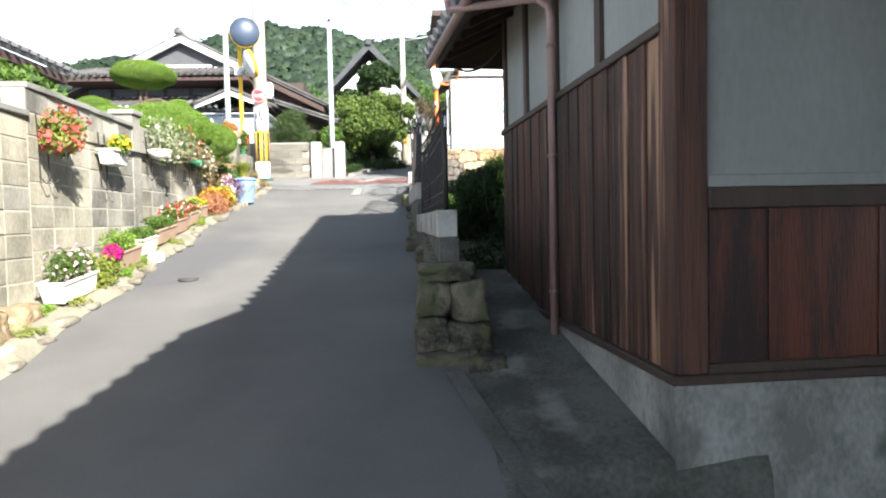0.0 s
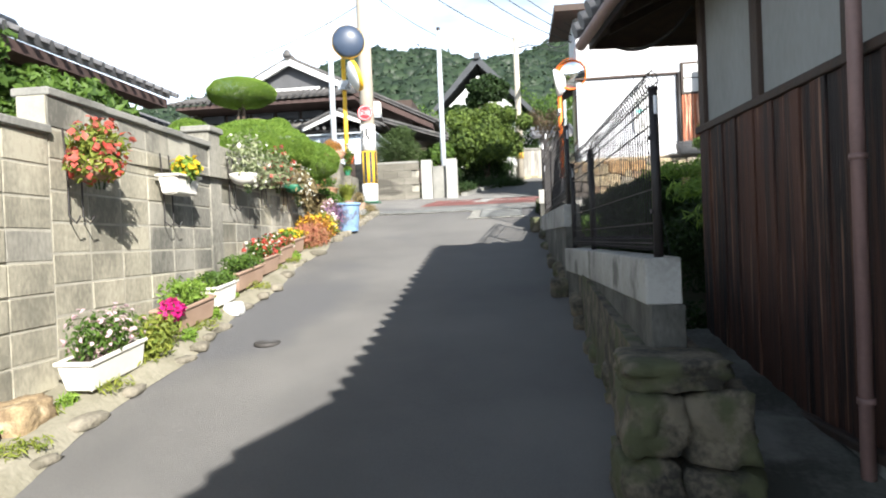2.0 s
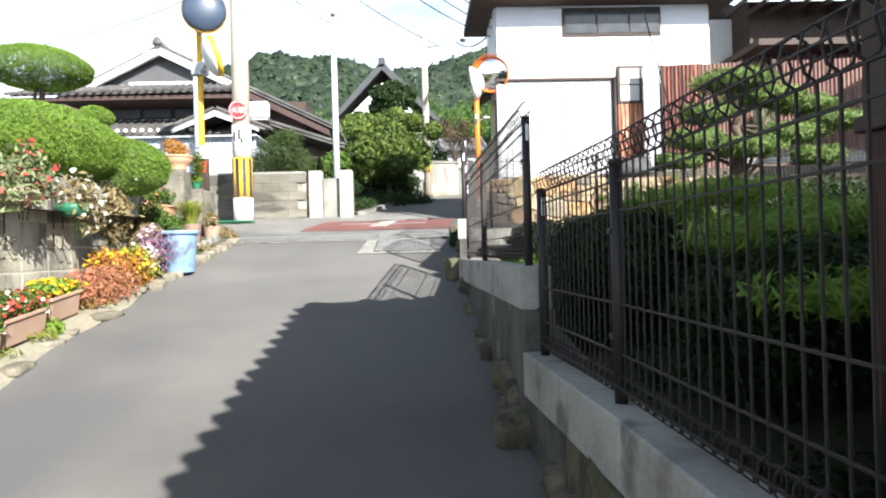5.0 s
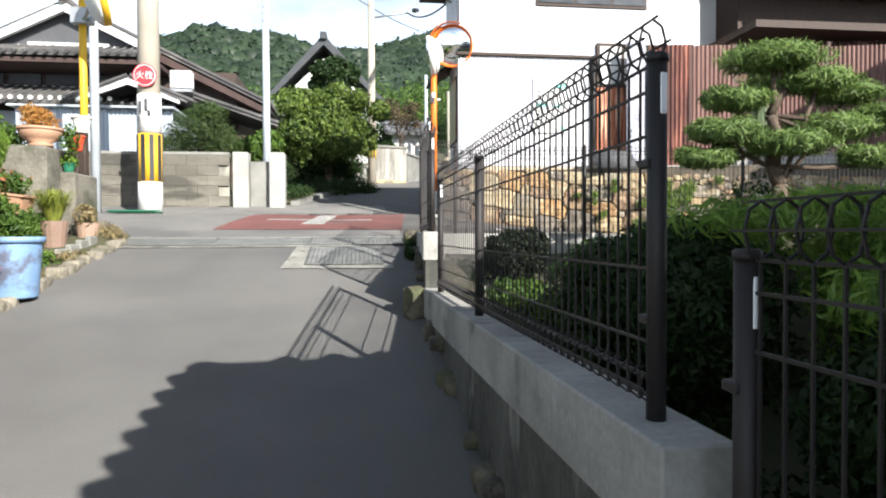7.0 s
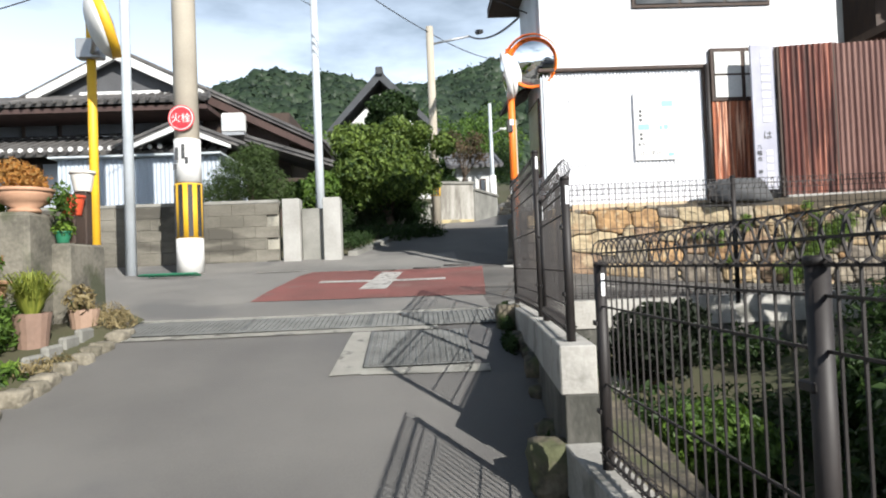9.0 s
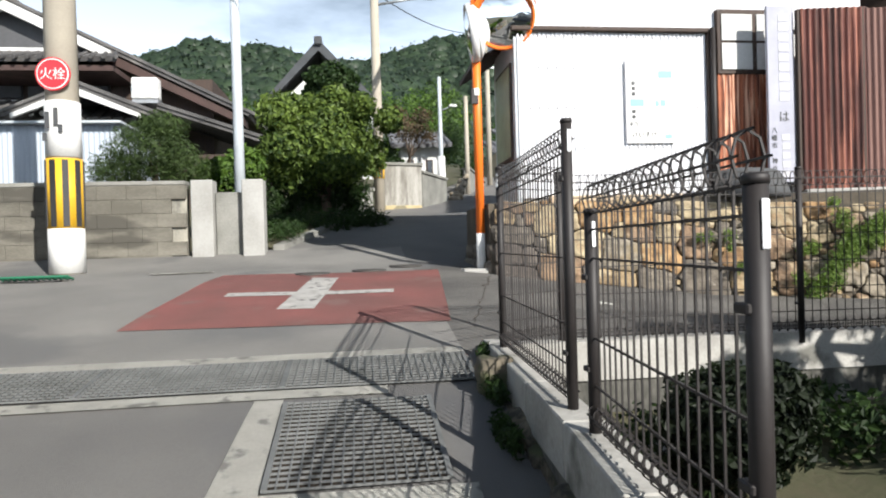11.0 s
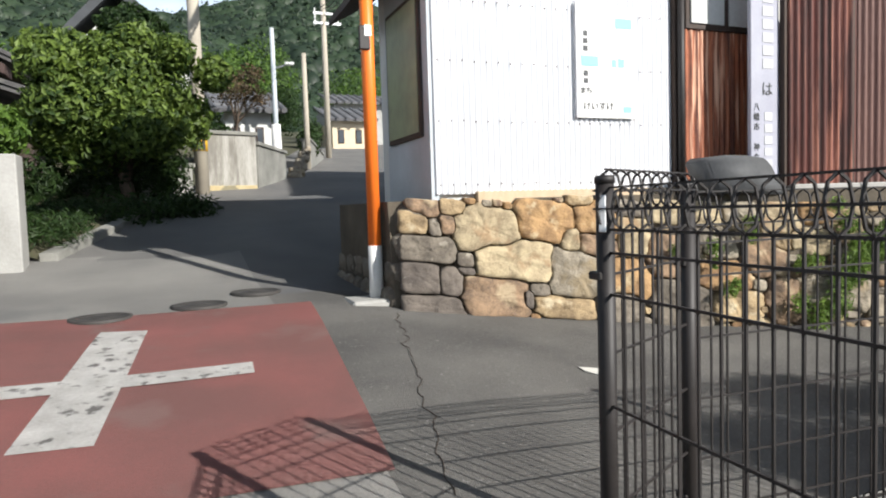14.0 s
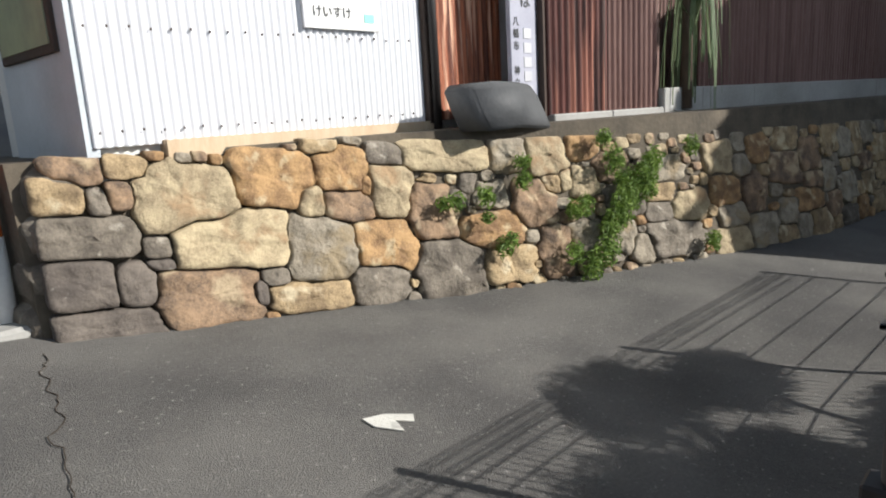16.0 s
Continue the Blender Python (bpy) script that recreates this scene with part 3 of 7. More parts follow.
lower, _ = wall_run("wall_lower", 1.0, 5.85, 2.41, "sunlit cream concrete block wall with dark coping", lambda y, z: random.random() < 0.06)
coping("coping", 1.0, 5.85, 2.41, lower)
upper, turned = wall_run("wall_upper", 5.85, 8.25, 2.66, "concrete block wall stained grey with pierced blocks", lambda y, z: y > 6.9 and random.random() < 0.8 or z > 2.5, holes=((1, 0), (4, 0)))
coping("coping", 5.85, 8.25, 2.66, upper)
lattice(upper, 5.85 + 0.6, 2.56, turned)
lattice(upper, 5.85 + 1.8, 2.56, turned)
third, _ = wall_run("wall_far", 8.5, 12.1, 2.72, "weathered concrete block wall below hanging pots", lambda y, z: random.random() < 0.7)
x = along(LEFT, 8.37) - 0.1
pier = setting("wall_pier", box(x - 0.13, 8.25, 0.6, x + 0.12, 8.5, 2.82, 0.006), BLOCK_DARK, "weathered concrete pier in the wall", "pier")
part("cap", box(x - 0.16, 8.22, 2.82, x + 0.15, 8.53, 2.88, 0.01), OLD_CONCRETE, pier)
end = setting("wall_end", prism([(12.1, 1.4), (12.1, 2.75), (12.35, 2.6), (12.7, 2.2), (13.0, 1.9), (13.2, 1.4)], along(LEFT, 12.5) - 0.22, along(LEFT, 12.5) + 0.02, m=Matrix(((0, 1, 0, 0), (1, 0, 0, 0), (0, 0, 1, 0), (0, 0, 0, 1)))), OLD_CONCRETE, "broken concrete end of a wall", "wall")
TERRACE = material("stained_terrace_render", (0.2, 0.186, 0.15), 0.93, second=(0.085, 0.08, 0.064), scale=3.0, fine=30, amount=0.9, bump=0.8, bump_scale=25, third=(0.065, 0.07, 0.042), third_scale=2.5, third_cut=0.58)
setting("wall_terrace", box(-5.4, 13.97, 1.2, -3.52, 14.95, 3.2, 0.03), TERRACE, "stained stone-faced terrace wall carrying flower pots", "wall")
setting("wall_terrace_front", box(-3.54, 14.3, 1.5, -3.38, 14.92, 2.96, 0.02), TERRACE, "grey rendered low wall beside a terrace", "wall")
setting("wall_terrace_ledge", box(-5.4, 12.5, 1.2, -3.72, 13.98, 2.5, 0.03), TERRACE, "low ledge before a terrace wall", "wall")
setting("garden_left", sheet([-12, -8, -5, -3.25], steps(-2, 12.5, 1.5), lambda x, y: 2.2 + 0.02 * y), EARTH, "raised garden earth behind the wall", "ground")

# ---- curbs and fences on the right ----
STAGES = ((4.85, 7.97, 1.53, 0.72, (4.93, 6.92, 7.85)), (7.97, 11.45, 1.92, 0.71, (8.14, 9.86, 11.1)), (11.45, 14.72, 2.31, 0.69, (11.6, 12.62)), (12.75, 14.36, 2.31, 1.03, (12.92, 14.38)))
# footing colour, darker than the curb blocks above it
FOOTING = material("dark_footing", (0.13, 0.125, 0.11), 0.92, second=(0.05, 0.05, 0.043), scale=4, fine=40, amount=0.8, bump=0.6, stretch=(1, 1, 0.5), third=(0.3, 0.29, 0.26), third_scale=3, third_cut=0.66)
CURB = material("stained_curb_concrete", (0.4, 0.39, 0.36), 0.9, second=(0.24, 0.232, 0.21), scale=2.5, fine=50, amount=0.7, bump=0.35, objects=0.3, third=(0.15, 0.148, 0.13), third_scale=3.5, third_cut=0.64)
for a, b, top, _, _ in STAGES[:3]:
    for lo, hi in zip(steps(a, b, 0.62), steps(a, b, 0.62)[1:]):
        xa, xb = along(FENCE, lo), along(FENCE, hi)
        turn = Matrix.Translation((xa, lo, 0)) @ Matrix.Rotation(-math.atan2(xb - xa, hi - lo), 4, "Z")
        if lo == a:
            curb = setting("curb", box(-0.075, 0.003, top - 0.2, 0.075, hi - lo - 0.003, top, 0.006, m=turn), CURB, "pale concrete curb carrying a mesh fence", "curb")
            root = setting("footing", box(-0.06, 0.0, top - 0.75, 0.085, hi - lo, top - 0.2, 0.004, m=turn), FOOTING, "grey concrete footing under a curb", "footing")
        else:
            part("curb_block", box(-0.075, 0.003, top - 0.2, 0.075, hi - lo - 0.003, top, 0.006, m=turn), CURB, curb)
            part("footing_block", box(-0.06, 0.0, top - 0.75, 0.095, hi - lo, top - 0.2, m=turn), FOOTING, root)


def mesh_panel(a, b, z, tall, name="mesh_panel", parent=None):
    """A welded wire panel with rolled top, from a to b in plan, standing tall over z."""
    a, b = Vector((a[0], a[1], 0)), Vector((b[0], b[1], 0))
    long = (b - a).length
    d = (b - a).normalized()
    side = Vector((d.y, -d.x, 0))
    verts, faces = [], []

    def wire(p, q, r):
        p, q = Vector(p), Vector(q)
        w = (q - p).normalized()
        u = w.orthogonal().normalized()
        v = w.cross(u)
        s = len(verts)
        for e in (p, q):
            verts.extend((e + u * r, e + v * r, e - u * r, e - v * r))
        faces.extend([(s + k, s + (k + 1) % 4, s + 4 + (k + 1) % 4, s + 4 + k) for k in range(4)])

    for k in range(int(long / 0.055) + 1):
        p = a + d * (k * 0.055 + 0.02)
        if (p - a).length > long:
            break
        wire(p + Vector((0, 0, z + 0.03)), p + Vector((0, 0, z + tall)), 0.0033)
        ring = [p + side * (0.028 * math.sin(j * math.pi / 4)) + Vector((0, 0, z + tall + 0.045 - 0.045 * math.cos(j * math.pi / 4))) for j in range(9)]
        for m0, m1 in zip(ring, ring[1:]):
            wire(m0, m1, 0.0028)
        ring = [p + side * (0.026 * math.sin(j * math.pi / 3)) + Vector((0, 0, z + 0.06 + 0.035 * math.cos(j * math.pi / 3))) for j in range(7)]
        for m0, m1 in zip(ring, ring[1:]):
            wire(m0, m1, 0.0026)
    for h in [0.04, 0.08, 0.15] + steps(0.3, tall - 0.14, 0.2) + [tall, tall - 0.05]:
        wire(a + Vector((0, 0, z + h)), b + Vector((0, 0, z + h)), 0.004)
    for s, h in ((0.028, tall + 0.045), (-0.028, tall + 0.045), (0, tall + 0.09), (0.026, 0.06), (-0.026, 0.06)):
        wire(a + side * s + Vector((0, 0, z + h)), b + side * s + Vector((0, 0, z + h)), 0.003)
    me = bpy.data.meshes.new(name)
    me.from_pydata([tuple(v) for v in verts], [], faces)
    me.materials.append(BLACK_METAL)
    return part(name, me, None, parent)


def fence_post(x, y, z, tall, parent, plate=True, faces=0.0):
    post = part("post", tube((x, y, z - 0.05), (x, y, z + tall), 0.02, n=14), BLACK_METAL, parent)
    part("cap", lathe([(0.0225, 0), (0.0225, 0.012), (0.018, 0.017)], 14, at=(x, y, z + tall)), BLACK_METAL, post)
    if plate:
        bm = box(-0.008, -0.004, -0.04, 0.008, 0.0, 0.04, 0.002, m=Matrix.Translation((x, y, z + tall - 0.065)) @ Matrix.Rotation(faces, 4, "Z") @ Matrix.Translation((0, -0.019, 0)))
        part("reflector", bm, REFLECTOR, post, "white reflector strip")
    for h in (0.2, tall - 0.2):
        part("clamp", box(x - 0.025, y - 0.01, z + h - 0.009, x + 0.014, y + 0.032, z + h + 0.009, 0.003), BLACK_METAL, post)


for number, (a, b, top, tall, posts) in enumerate(STAGES):
    fence = thing("mesh_fence", "tall dark brown wire mesh fence with rolled top at the corner" if number == 3 else "low dark brown wire mesh fence with rolled top on a curb", "fence", (along(FENCE, posts[0]), posts[0], top), "roadside fences")
    for k, y in enumerate(posts):
        fence_post(along(FENCE, y), y, top, tall, fence, k in (0, len(posts) - 1), -0.9 if number == 3 and k == 1 else 0.2)
    for lo, hi in zip(posts, posts[1:]):
        mesh_panel((along(FENCE, lo), lo), (along(FENCE, hi), hi), top, tall - (0.1 if number == 3 else 0.0), parent=fence)
corner = thing("mesh_fence", "tall dark brown wire mesh fence turning along the side lane", "fence", (0.71, 14.59, 2.31), "roadside fences")
mesh_panel((0.29, 14.38), (0.71, 14.59), 2.31, 0.97, parent=corner)
RUN = [(0.71, 14.59), (2.25, 14.5), (4.2, 14.4), (6.2, 14.3)]
for k, (x, y) in enumerate(RUN):
    fence_post(x, y, 2.28, 1.05, corner, False)
for p, q in zip(RUN, RUN[1:]):
    mesh_panel(p, q, 2.28, 0.95, parent=corner)
setting("curb_corner", prism([(0.2, 2.06), (7.0, 2.05), (7.0, 2.29), (0.2, 2.3)], 14.5, 14.66), CURB, "concrete curb under the corner fence", "curb")
setting("footing_corner", prism([(0.3, 1.5), (7.0, 1.5), (7.0, 2.05), (0.3, 2.06)], 14.52, 14.65), FOOTING, "dark footing under a corner curb", "footing")

# ---- dark timber house ----
HOUSE = Matrix.Translation((1.27, 3.05, 0)) @ Matrix.Rotation(radians(3.4), 4, "Z")


def house_box(*c, bev=0.0, bm=None):
    return box(*c, bev=bev, bm=bm, m=HOUSE)


house = thing("timber_house", "old house with dark vertical boards, white plaster and tiled eaves", "house", (1.27, 3.05, 0.2))
part("foundation", house_box(-0.03, -0.03, -0.6, 6.0, 3.9, 0.66), material("stained_foundation", (0.3, 0.295, 0.275), 0.92, second=(0.15, 0.147, 0.13), scale=2.6, fine=40, amount=0.9, bump=0.6, bump_scale=70, stretch=(1, 1, 0.6), third=(0.09, 0.088, 0.075), third_scale=2.2, third_cut=0.61), house, "stained concrete foundation")
part("sill", house_box(-0.06, -0.06, 0.655, 6.0, 3.92, 0.70, bev=0.008), TIMBER, house)
OLD_PLASTER = material("aged_plaster", (0.29, 0.29, 0.275), 0.9, second=(0.21, 0.21, 0.197), scale=1.2, fine=30, bump=0.15, stretch=(1, 1, 0.4))
part("wall", house_box(0.02, 0.02, 0.70, 6.0, 3.86, 4.1), OLD_PLASTER, house, "off-white plaster wall")
WORN_PLANK = material("worn_plank", (0.035, 0.017, 0.012), 0.7, second=(0.09, 0.04, 0.025), scale=2.5, fine=12, amount=0.9, bump=0.8, bump_scale=16, stretch=(7, 7, 0.3), third=(0.3, 0.17, 0.1), third_scale=2.4, third_cut=0.56)
k, y = 0, 0.16
while y < 3.84:
    w = random.choice((0.11, 0.14, 0.17, 0.13))
    part("plank", house_box(-0.02 - 0.011 * (k % 2), y, 0.702, 0.02, min(y + w - 0.004, 3.88), 2.33, bev=0.003), WORN_PLANK if k in (0, 3) else PLANK, house)
    y += w
    k += 1
part("rail", house_box(-0.045, 0.1, 2.33, 0.02, 3.9, 2.38, bev=0.006), TIMBER, house)
for y in (0.0, 1.0, 1.95, 2.9, 3.8):
    part("stud", house_box(-0.012, y, 2.38, 0.03, y + 0.1, 3.9, bev=0.004), TIMBER, house)
part("corner_post", house_box(-0.035, -0.035, 0.70, 0.13, 0.13, 3.9, bev=0.006), PLANK, house, "weathered dark corner post")
k, x = 0, 0.14
while x < 4.6:
    w = random.choice((0.3, 0.34, 0.27))
    part("plank", house_box(x, -0.022 - 0.005 * (k % 2), 0.75, x + w - 0.004, 0.02, 1.48, bev=0.003), PLANK_RED, house)
    x += w
    k += 1
part("rail", house_box(0.13, -0.05, 1.48, 4.6, 0.02, 1.58, bev=0.006), TIMBER, house)
part("bottom_rail", house_box(0.13, -0.045, 0.70, 4.6, 0.02, 0.75, bev=0.006), TIMBER, house)
for x in (1.15, 2.3, 3.45):
    part("stud", house_box(x, -0.015, 1.58, x + 0.09, 0.03, 3.9, bev=0.004), TIMBER, house)
part("window_sill", house_box(0.13, -0.035, 1.58, 1.15, 0.022, 1.64, bev=0.005), OLD_PLASTER, house, "pale plaster ledge")

EAVE_Z, EAVE_X, EAVE_Y0, EAVE_Y1 = 3.26, -0.62, -1.6, 4.8
ROOF = HOUSE @ Matrix.Translation((EAVE_X, EAVE_Y1, 0)) @ Matrix.Rotation(radians(2.8), 4, "Z") @ Matrix.Translation((-EAVE_X, -EAVE_Y1, 0))
slope = 0.42
# unseen upper storey, added and sized so its shadow falls on the garden
part("upper_wall", house_box(2.15, 0.2, 3.4, 6.0, 2.6, 5.1), PLASTER, house, "unseen upper storey wall added to shade the garden")
part("upper_roof", prism([(1.9, 5.0), (4.1, 6.0), (6.3, 5.0), (6.3, 5.1), (4.1, 6.1), (1.9, 5.1)], -0.1, 2.75, m=HOUSE), TILE, house, "unseen upper tiled roof added to shade the garden")
W = 3.4
bm = bmesh.new()
corners = [(EAVE_X, EAVE_Y0, EAVE_Z), (EAVE_X, EAVE_Y1, EAVE_Z), (EAVE_X + W, EAVE_Y1 - W, EAVE_Z + slope * W), (EAVE_X + W, EAVE_Y0, EAVE_Z + slope * W), (EAVE_X + 2 * W, EAVE_Y1, EAVE_Z), (EAVE_X + 2 * W, EAVE_Y0, EAVE_Z)]
lo = [bm.verts.new(ROOF @ Vector(p)) for p in corners]
hi = [bm.verts.new(ROOF @ (Vector(p) + Vector((0, 0, 0.07)))) for p in corners]
for face in ((0, 1, 2, 3), (1, 4, 2), (4, 5, 3, 2)):
    bm.faces.new([lo[k] for k in face])
    bm.faces.new([hi[k] for k in face])
for p, q in ((0, 1), (1, 4), (4, 5), (5, 3), (3, 0)):
    bm.faces.new((lo[p], lo[q], hi[q], hi[p]))
bmesh.ops.recalc_face_normals(bm, faces=bm.faces)
part("roof", bm, TIMBER, house, "dark eaves boards under a hipped roof")
for y in steps(EAVE_Y0 + 0.12, EAVE_Y1 - 0.5, 0.42):
    part("rafter", prism([(EAVE_X + 0.05, EAVE_Z - 0.06), (0.1, EAVE_Z + slope * 0.77 - 0.06), (0.1, EAVE_Z + slope * 0.77 + 0.0), (EAVE_X + 0.05, EAVE_Z + 0.02)], y - 0.025, y + 0.025, m=ROOF), TIMBER, house)


def tile_row(long):
    bm = prism([(0, 0), (long, slope * long), (long, slope * long + 0.05), (0.0, 0.05)], 0.0, 0.16)
    tube((-0.12, 0.2, 0.03), (long, 0.2, 0.05 + slope * long), 0.07, n=10, bm=bm)
    return mesh_of(bm, "cover_tile", TILE)


full = tile_row(W)
for y in steps(EAVE_Y0, EAVE_Y1 - 0.3, 0.27):
    room = EAVE_Y1 - y - 0.25
    ob = part("cover_tile", full if room > W else tile_row(max(0.15, room)), None, house)
    ob.matrix_basis = ROOF @ Matrix.Translation((EAVE_X - 0.02, y, EAVE_Z + 0.075))
for x in steps(EAVE_X + 0.2, EAVE_X + 2 * W - 0.3, 0.27):
    room = min(x - EAVE_X, EAVE_X + 2 * W - x) - 0.05
    ob = part("cover_tile", tile_row(max(0.12, room)), None, house)
    ob.matrix_basis = ROOF @ Matrix.Translation((x, EAVE_Y1 + 0.02, EAVE_Z + 0.075)) @ Matrix.Rotation(radians(-90), 4, "Z")
part("hip_ridge", tube(ROOF @ Vector((EAVE_X, EAVE_Y1, EAVE_Z + 0.15)), ROOF @ Vector((EAVE_X + W, EAVE_Y1 - W, EAVE_Z + 0.17 + slope * W)), 0.1, n=10), TILE, house)
part("fascia", box(EAVE_X, EAVE_Y0, EAVE_Z - 0.03, EAVE_X + 0.03, EAVE_Y1, EAVE_Z + 0.08, m=ROOF), TIMBER, house)
part("fascia", box(EAVE_X + 0.03, EAVE_Y1 - 0.03, EAVE_Z - 0.03, EAVE_X + 2 * W, EAVE_Y1, EAVE_Z + 0.08, m=ROOF), TIMBER, house)
part("gutter", path_tube([ROOF @ Vector((EAVE_X - 0.09, EAVE_Y0, EAVE_Z + 0.01)), ROOF @ Vector((EAVE_X - 0.09, EAVE_Y1 - 0.1, EAVE_Z - 0.02))], 0.045, 10), PIPE, house, "dusty pink gutter")


# ---- white tin building on the stone wall ----
def corrugated(a, b, z0, z1, pitch, depth, name, mat, parent, label=""):
    """Wavy sheet from a to b in plan; it faces to the right of the way from b to a."""
    a, b = Vector((a[0], a[1], 0)), Vector((b[0], b[1], 0))
    d = (b - a).normalized()
    side = Vector((d.y, -d.x, 0))
    n = int((b - a).length / pitch) * 6
    bm = bmesh.new()
    rings = []
    for k in range(n + 1):
        p = a + (b - a) * k / n + side * depth * math.sin(k * math.pi / 3)
        q = p - side * 0.012
        outer = [(p.x, p.y, z) for z in (z0, z0 + 0.008, z1 - 0.008, z1)]
        rings.append([bm.verts.new(c) for c in outer + [(q.x, q.y, z1), (q.x, q.y, z0)]])
    for lo, hi in zip(rings, rings[1:]):
        for j in range(6):
            bm.faces.new((lo[j], hi[j], hi[(j + 1) % 6], lo[(j + 1) % 6])).smooth = j in (0, 1, 2, 4)
    bm.faces.new(rings[0])
    bm.faces.new(rings[-1][::-1])
    return part(name, bm, mat, parent, label)


shed = thing("tin_building", "two-storey building clad in white corrugated tin on a stone wall", "building", (2.4, 18.2, 3.38))
part("core", box(1.3, 17.86, 3.2, 5.5, 19.2, 6.75), PLASTER, shed)
corrugated((1.27, 17.82), (3.5, 17.82), 3.40, 5.26, 0.0485, 0.0095, "front_cladding", WHITE_TIN, shed, "white corrugated tin sheet with rows of nails")
part("side_wall", box(1.24, 17.83, 3.36, 1.3, 18.85, 5.3), GREY_PAINT, shed, "blue-grey painted side wall")
part("ledge", box(1.2, 17.76, 5.26, 3.56, 17.86, 5.31, 0.008), TIMBER, shed)
part("corner_trim", box(3.5, 17.77, 3.4, 3.58, 17.85, 5.27, 0.008), TIMBER, shed)
for k in range(7):
    z = 5.32 + k * 0.2
    part("siding_board", prism([(1.26, z), (5.45, z), (5.45, z + 0.202), (1.26, z + 0.202)], 17.80, 17.86), WHITE_TIN, shed)
for k in range(8):
    z = 5.30 + k * 0.19
    part("side_board", box(1.22, 17.88, z, 1.3, 19.2, z + 0.186), GREY_PAINT, shed)
part("roof", prism([(0.75, 6.72), (5.9, 6.72), (5.9, 6.86), (0.75, 6.86)], 17.2, 19.6), TIMBER, shed, "dark flat eaves")
win = part("window", box(2.55, 17.77, 6.12, 4.5, 17.83, 6.68, 0.006), TIMBER, shed, "dark band window under the eaves")
for x0, x1 in ((2.6, 3.2), (3.24, 3.84), (3.88, 4.46)):
    part("pane", box(x0, 17.755, 6.17, x1, 17.768, 6.63), GLASS_DARK, win)
win = part("window", box(3.6, 17.74, 4.78, 4.52, 17.86, 5.52, 0.006), TIMBER, shed, "four-pane window with dark frame")
for x0, x1 in ((3.65, 4.02), (4.08, 4.47)):
    for z0, z1 in ((4.83, 5.13), (5.16, 5.46)):
        part("pane", box(x0, 17.725, z0, x1, 17.738, z1), PLASTER, win, "frosted pale pane")
corrugated((3.6, 17.76), (4.32, 17.76), 3.42, 4.78, 0.06, 0.009, "rusty_panel", ORANGE_TIN, shed, "orange rusted corrugated panel")
part("downpipe", tube((3.545, 17.74, 3.35), (3.545, 17.74, 5.3), 0.03), BLACK_METAL, shed)
part("awning", prism([(0.85, 5.0), (1.28, 5.25), (1.28, 5.3), (0.85, 5.06)], 18.3, 19.3), TIMBER, shed, "dark sloping awning")
# nails in rows
bm = bmesh.new()
for z in (3.47, 3.95, 4.4, 4.85, 5.2):
    for k in range(21):
        box(1.3 + k * 0.1035, 17.803, z - 0.006 + 0.004 * (k % 3), 1.306 + k * 0.1035, 17.814, z + 0.006 + 0.004 * (k % 3), bm=bm)
tagged(part("nail", bm, TIMBER, shed), kind="stuff")

# notice boards
board = thing("notice_board", "white notice board with teal and black print on the tin", "sign", (2.8, 17.79, 4.0))
part("panel", box(2.52, 17.785, 4.0, 3.10, 17.80, 4.92, 0.002), WHITE_PAINT, board)
for x0, z0, x1, z1 in ((2.56, 4.42, 2.72, 4.5), (2.86, 4.42, 2.9, 4.48), (2.92, 4.42, 2.98, 4.49), (2.9, 4.74, 3.06, 4.82), (2.97, 4.05, 3.05, 4.1)):
    part("print_block", box(x0, 17.781, z0, x1, 17.786, z1), TEAL, board, "teal print")
for k, (z, n) in enumerate(((4.66, 1), (4.6, 1), (4.54, 1), (4.34, 1), (4.28, 1))):
    part("print_line", box(2.58, 17.781, z, 2.62, 17.786, z + 0.04), INK, board)
edge = part("edge", box(2.508, 17.783, 4.0, 2.52, 17.803, 4.93), GREY_INK, board)


def lettering(body, size, m, mat, parent, name="lettering", label=""):
    cu = bpy.data.curves.new(name, "FONT")
    cu.body, cu.size, cu.extrude, cu.align_x = body, size, 0.0015, "CENTER"
    ob = bpy.data.objects.new(name, cu)
    scene.collection.objects.link(ob)
    me = bpy.data.meshes.new_from_object(ob.evaluated_get(bpy.context.evaluated_depsgraph_get()))
    bpy.data.objects.remove(ob)
    me.materials.clear()
    me.materials.append(mat)
    me.transform(m)
    return part(name, me, None, parent, label)


FRONT = Matrix.Rotation(radians(90), 4, "X")
lettering("けいすけ", 0.075, Matrix.Translation((2.72, 17.781, 4.07)) @ FRONT, INK, board)
lettering("まち", 0.06, Matrix.Translation((2.6, 17.781, 4.2)) @ FRONT, INK, board)
side_board = thing("display_board", "glazed display board with wooden frame on a side wall", "board", (1.2, 18.3, 3.8))
part("frame", box(1.215, 17.95, 3.85, 1.242, 18.75, 4.95, 0.004), TIMBER, side_board)
part("glass", box(1.208, 17.99, 3.89, 1.214, 18.71, 4.91), material("display_board_sheet", (0.3, 0.33, 0.2), 0.45, second=(0.2, 0.22, 0.15), scale=3, fine=12, bump=0.02), side_board, "greenish glazed sheet")

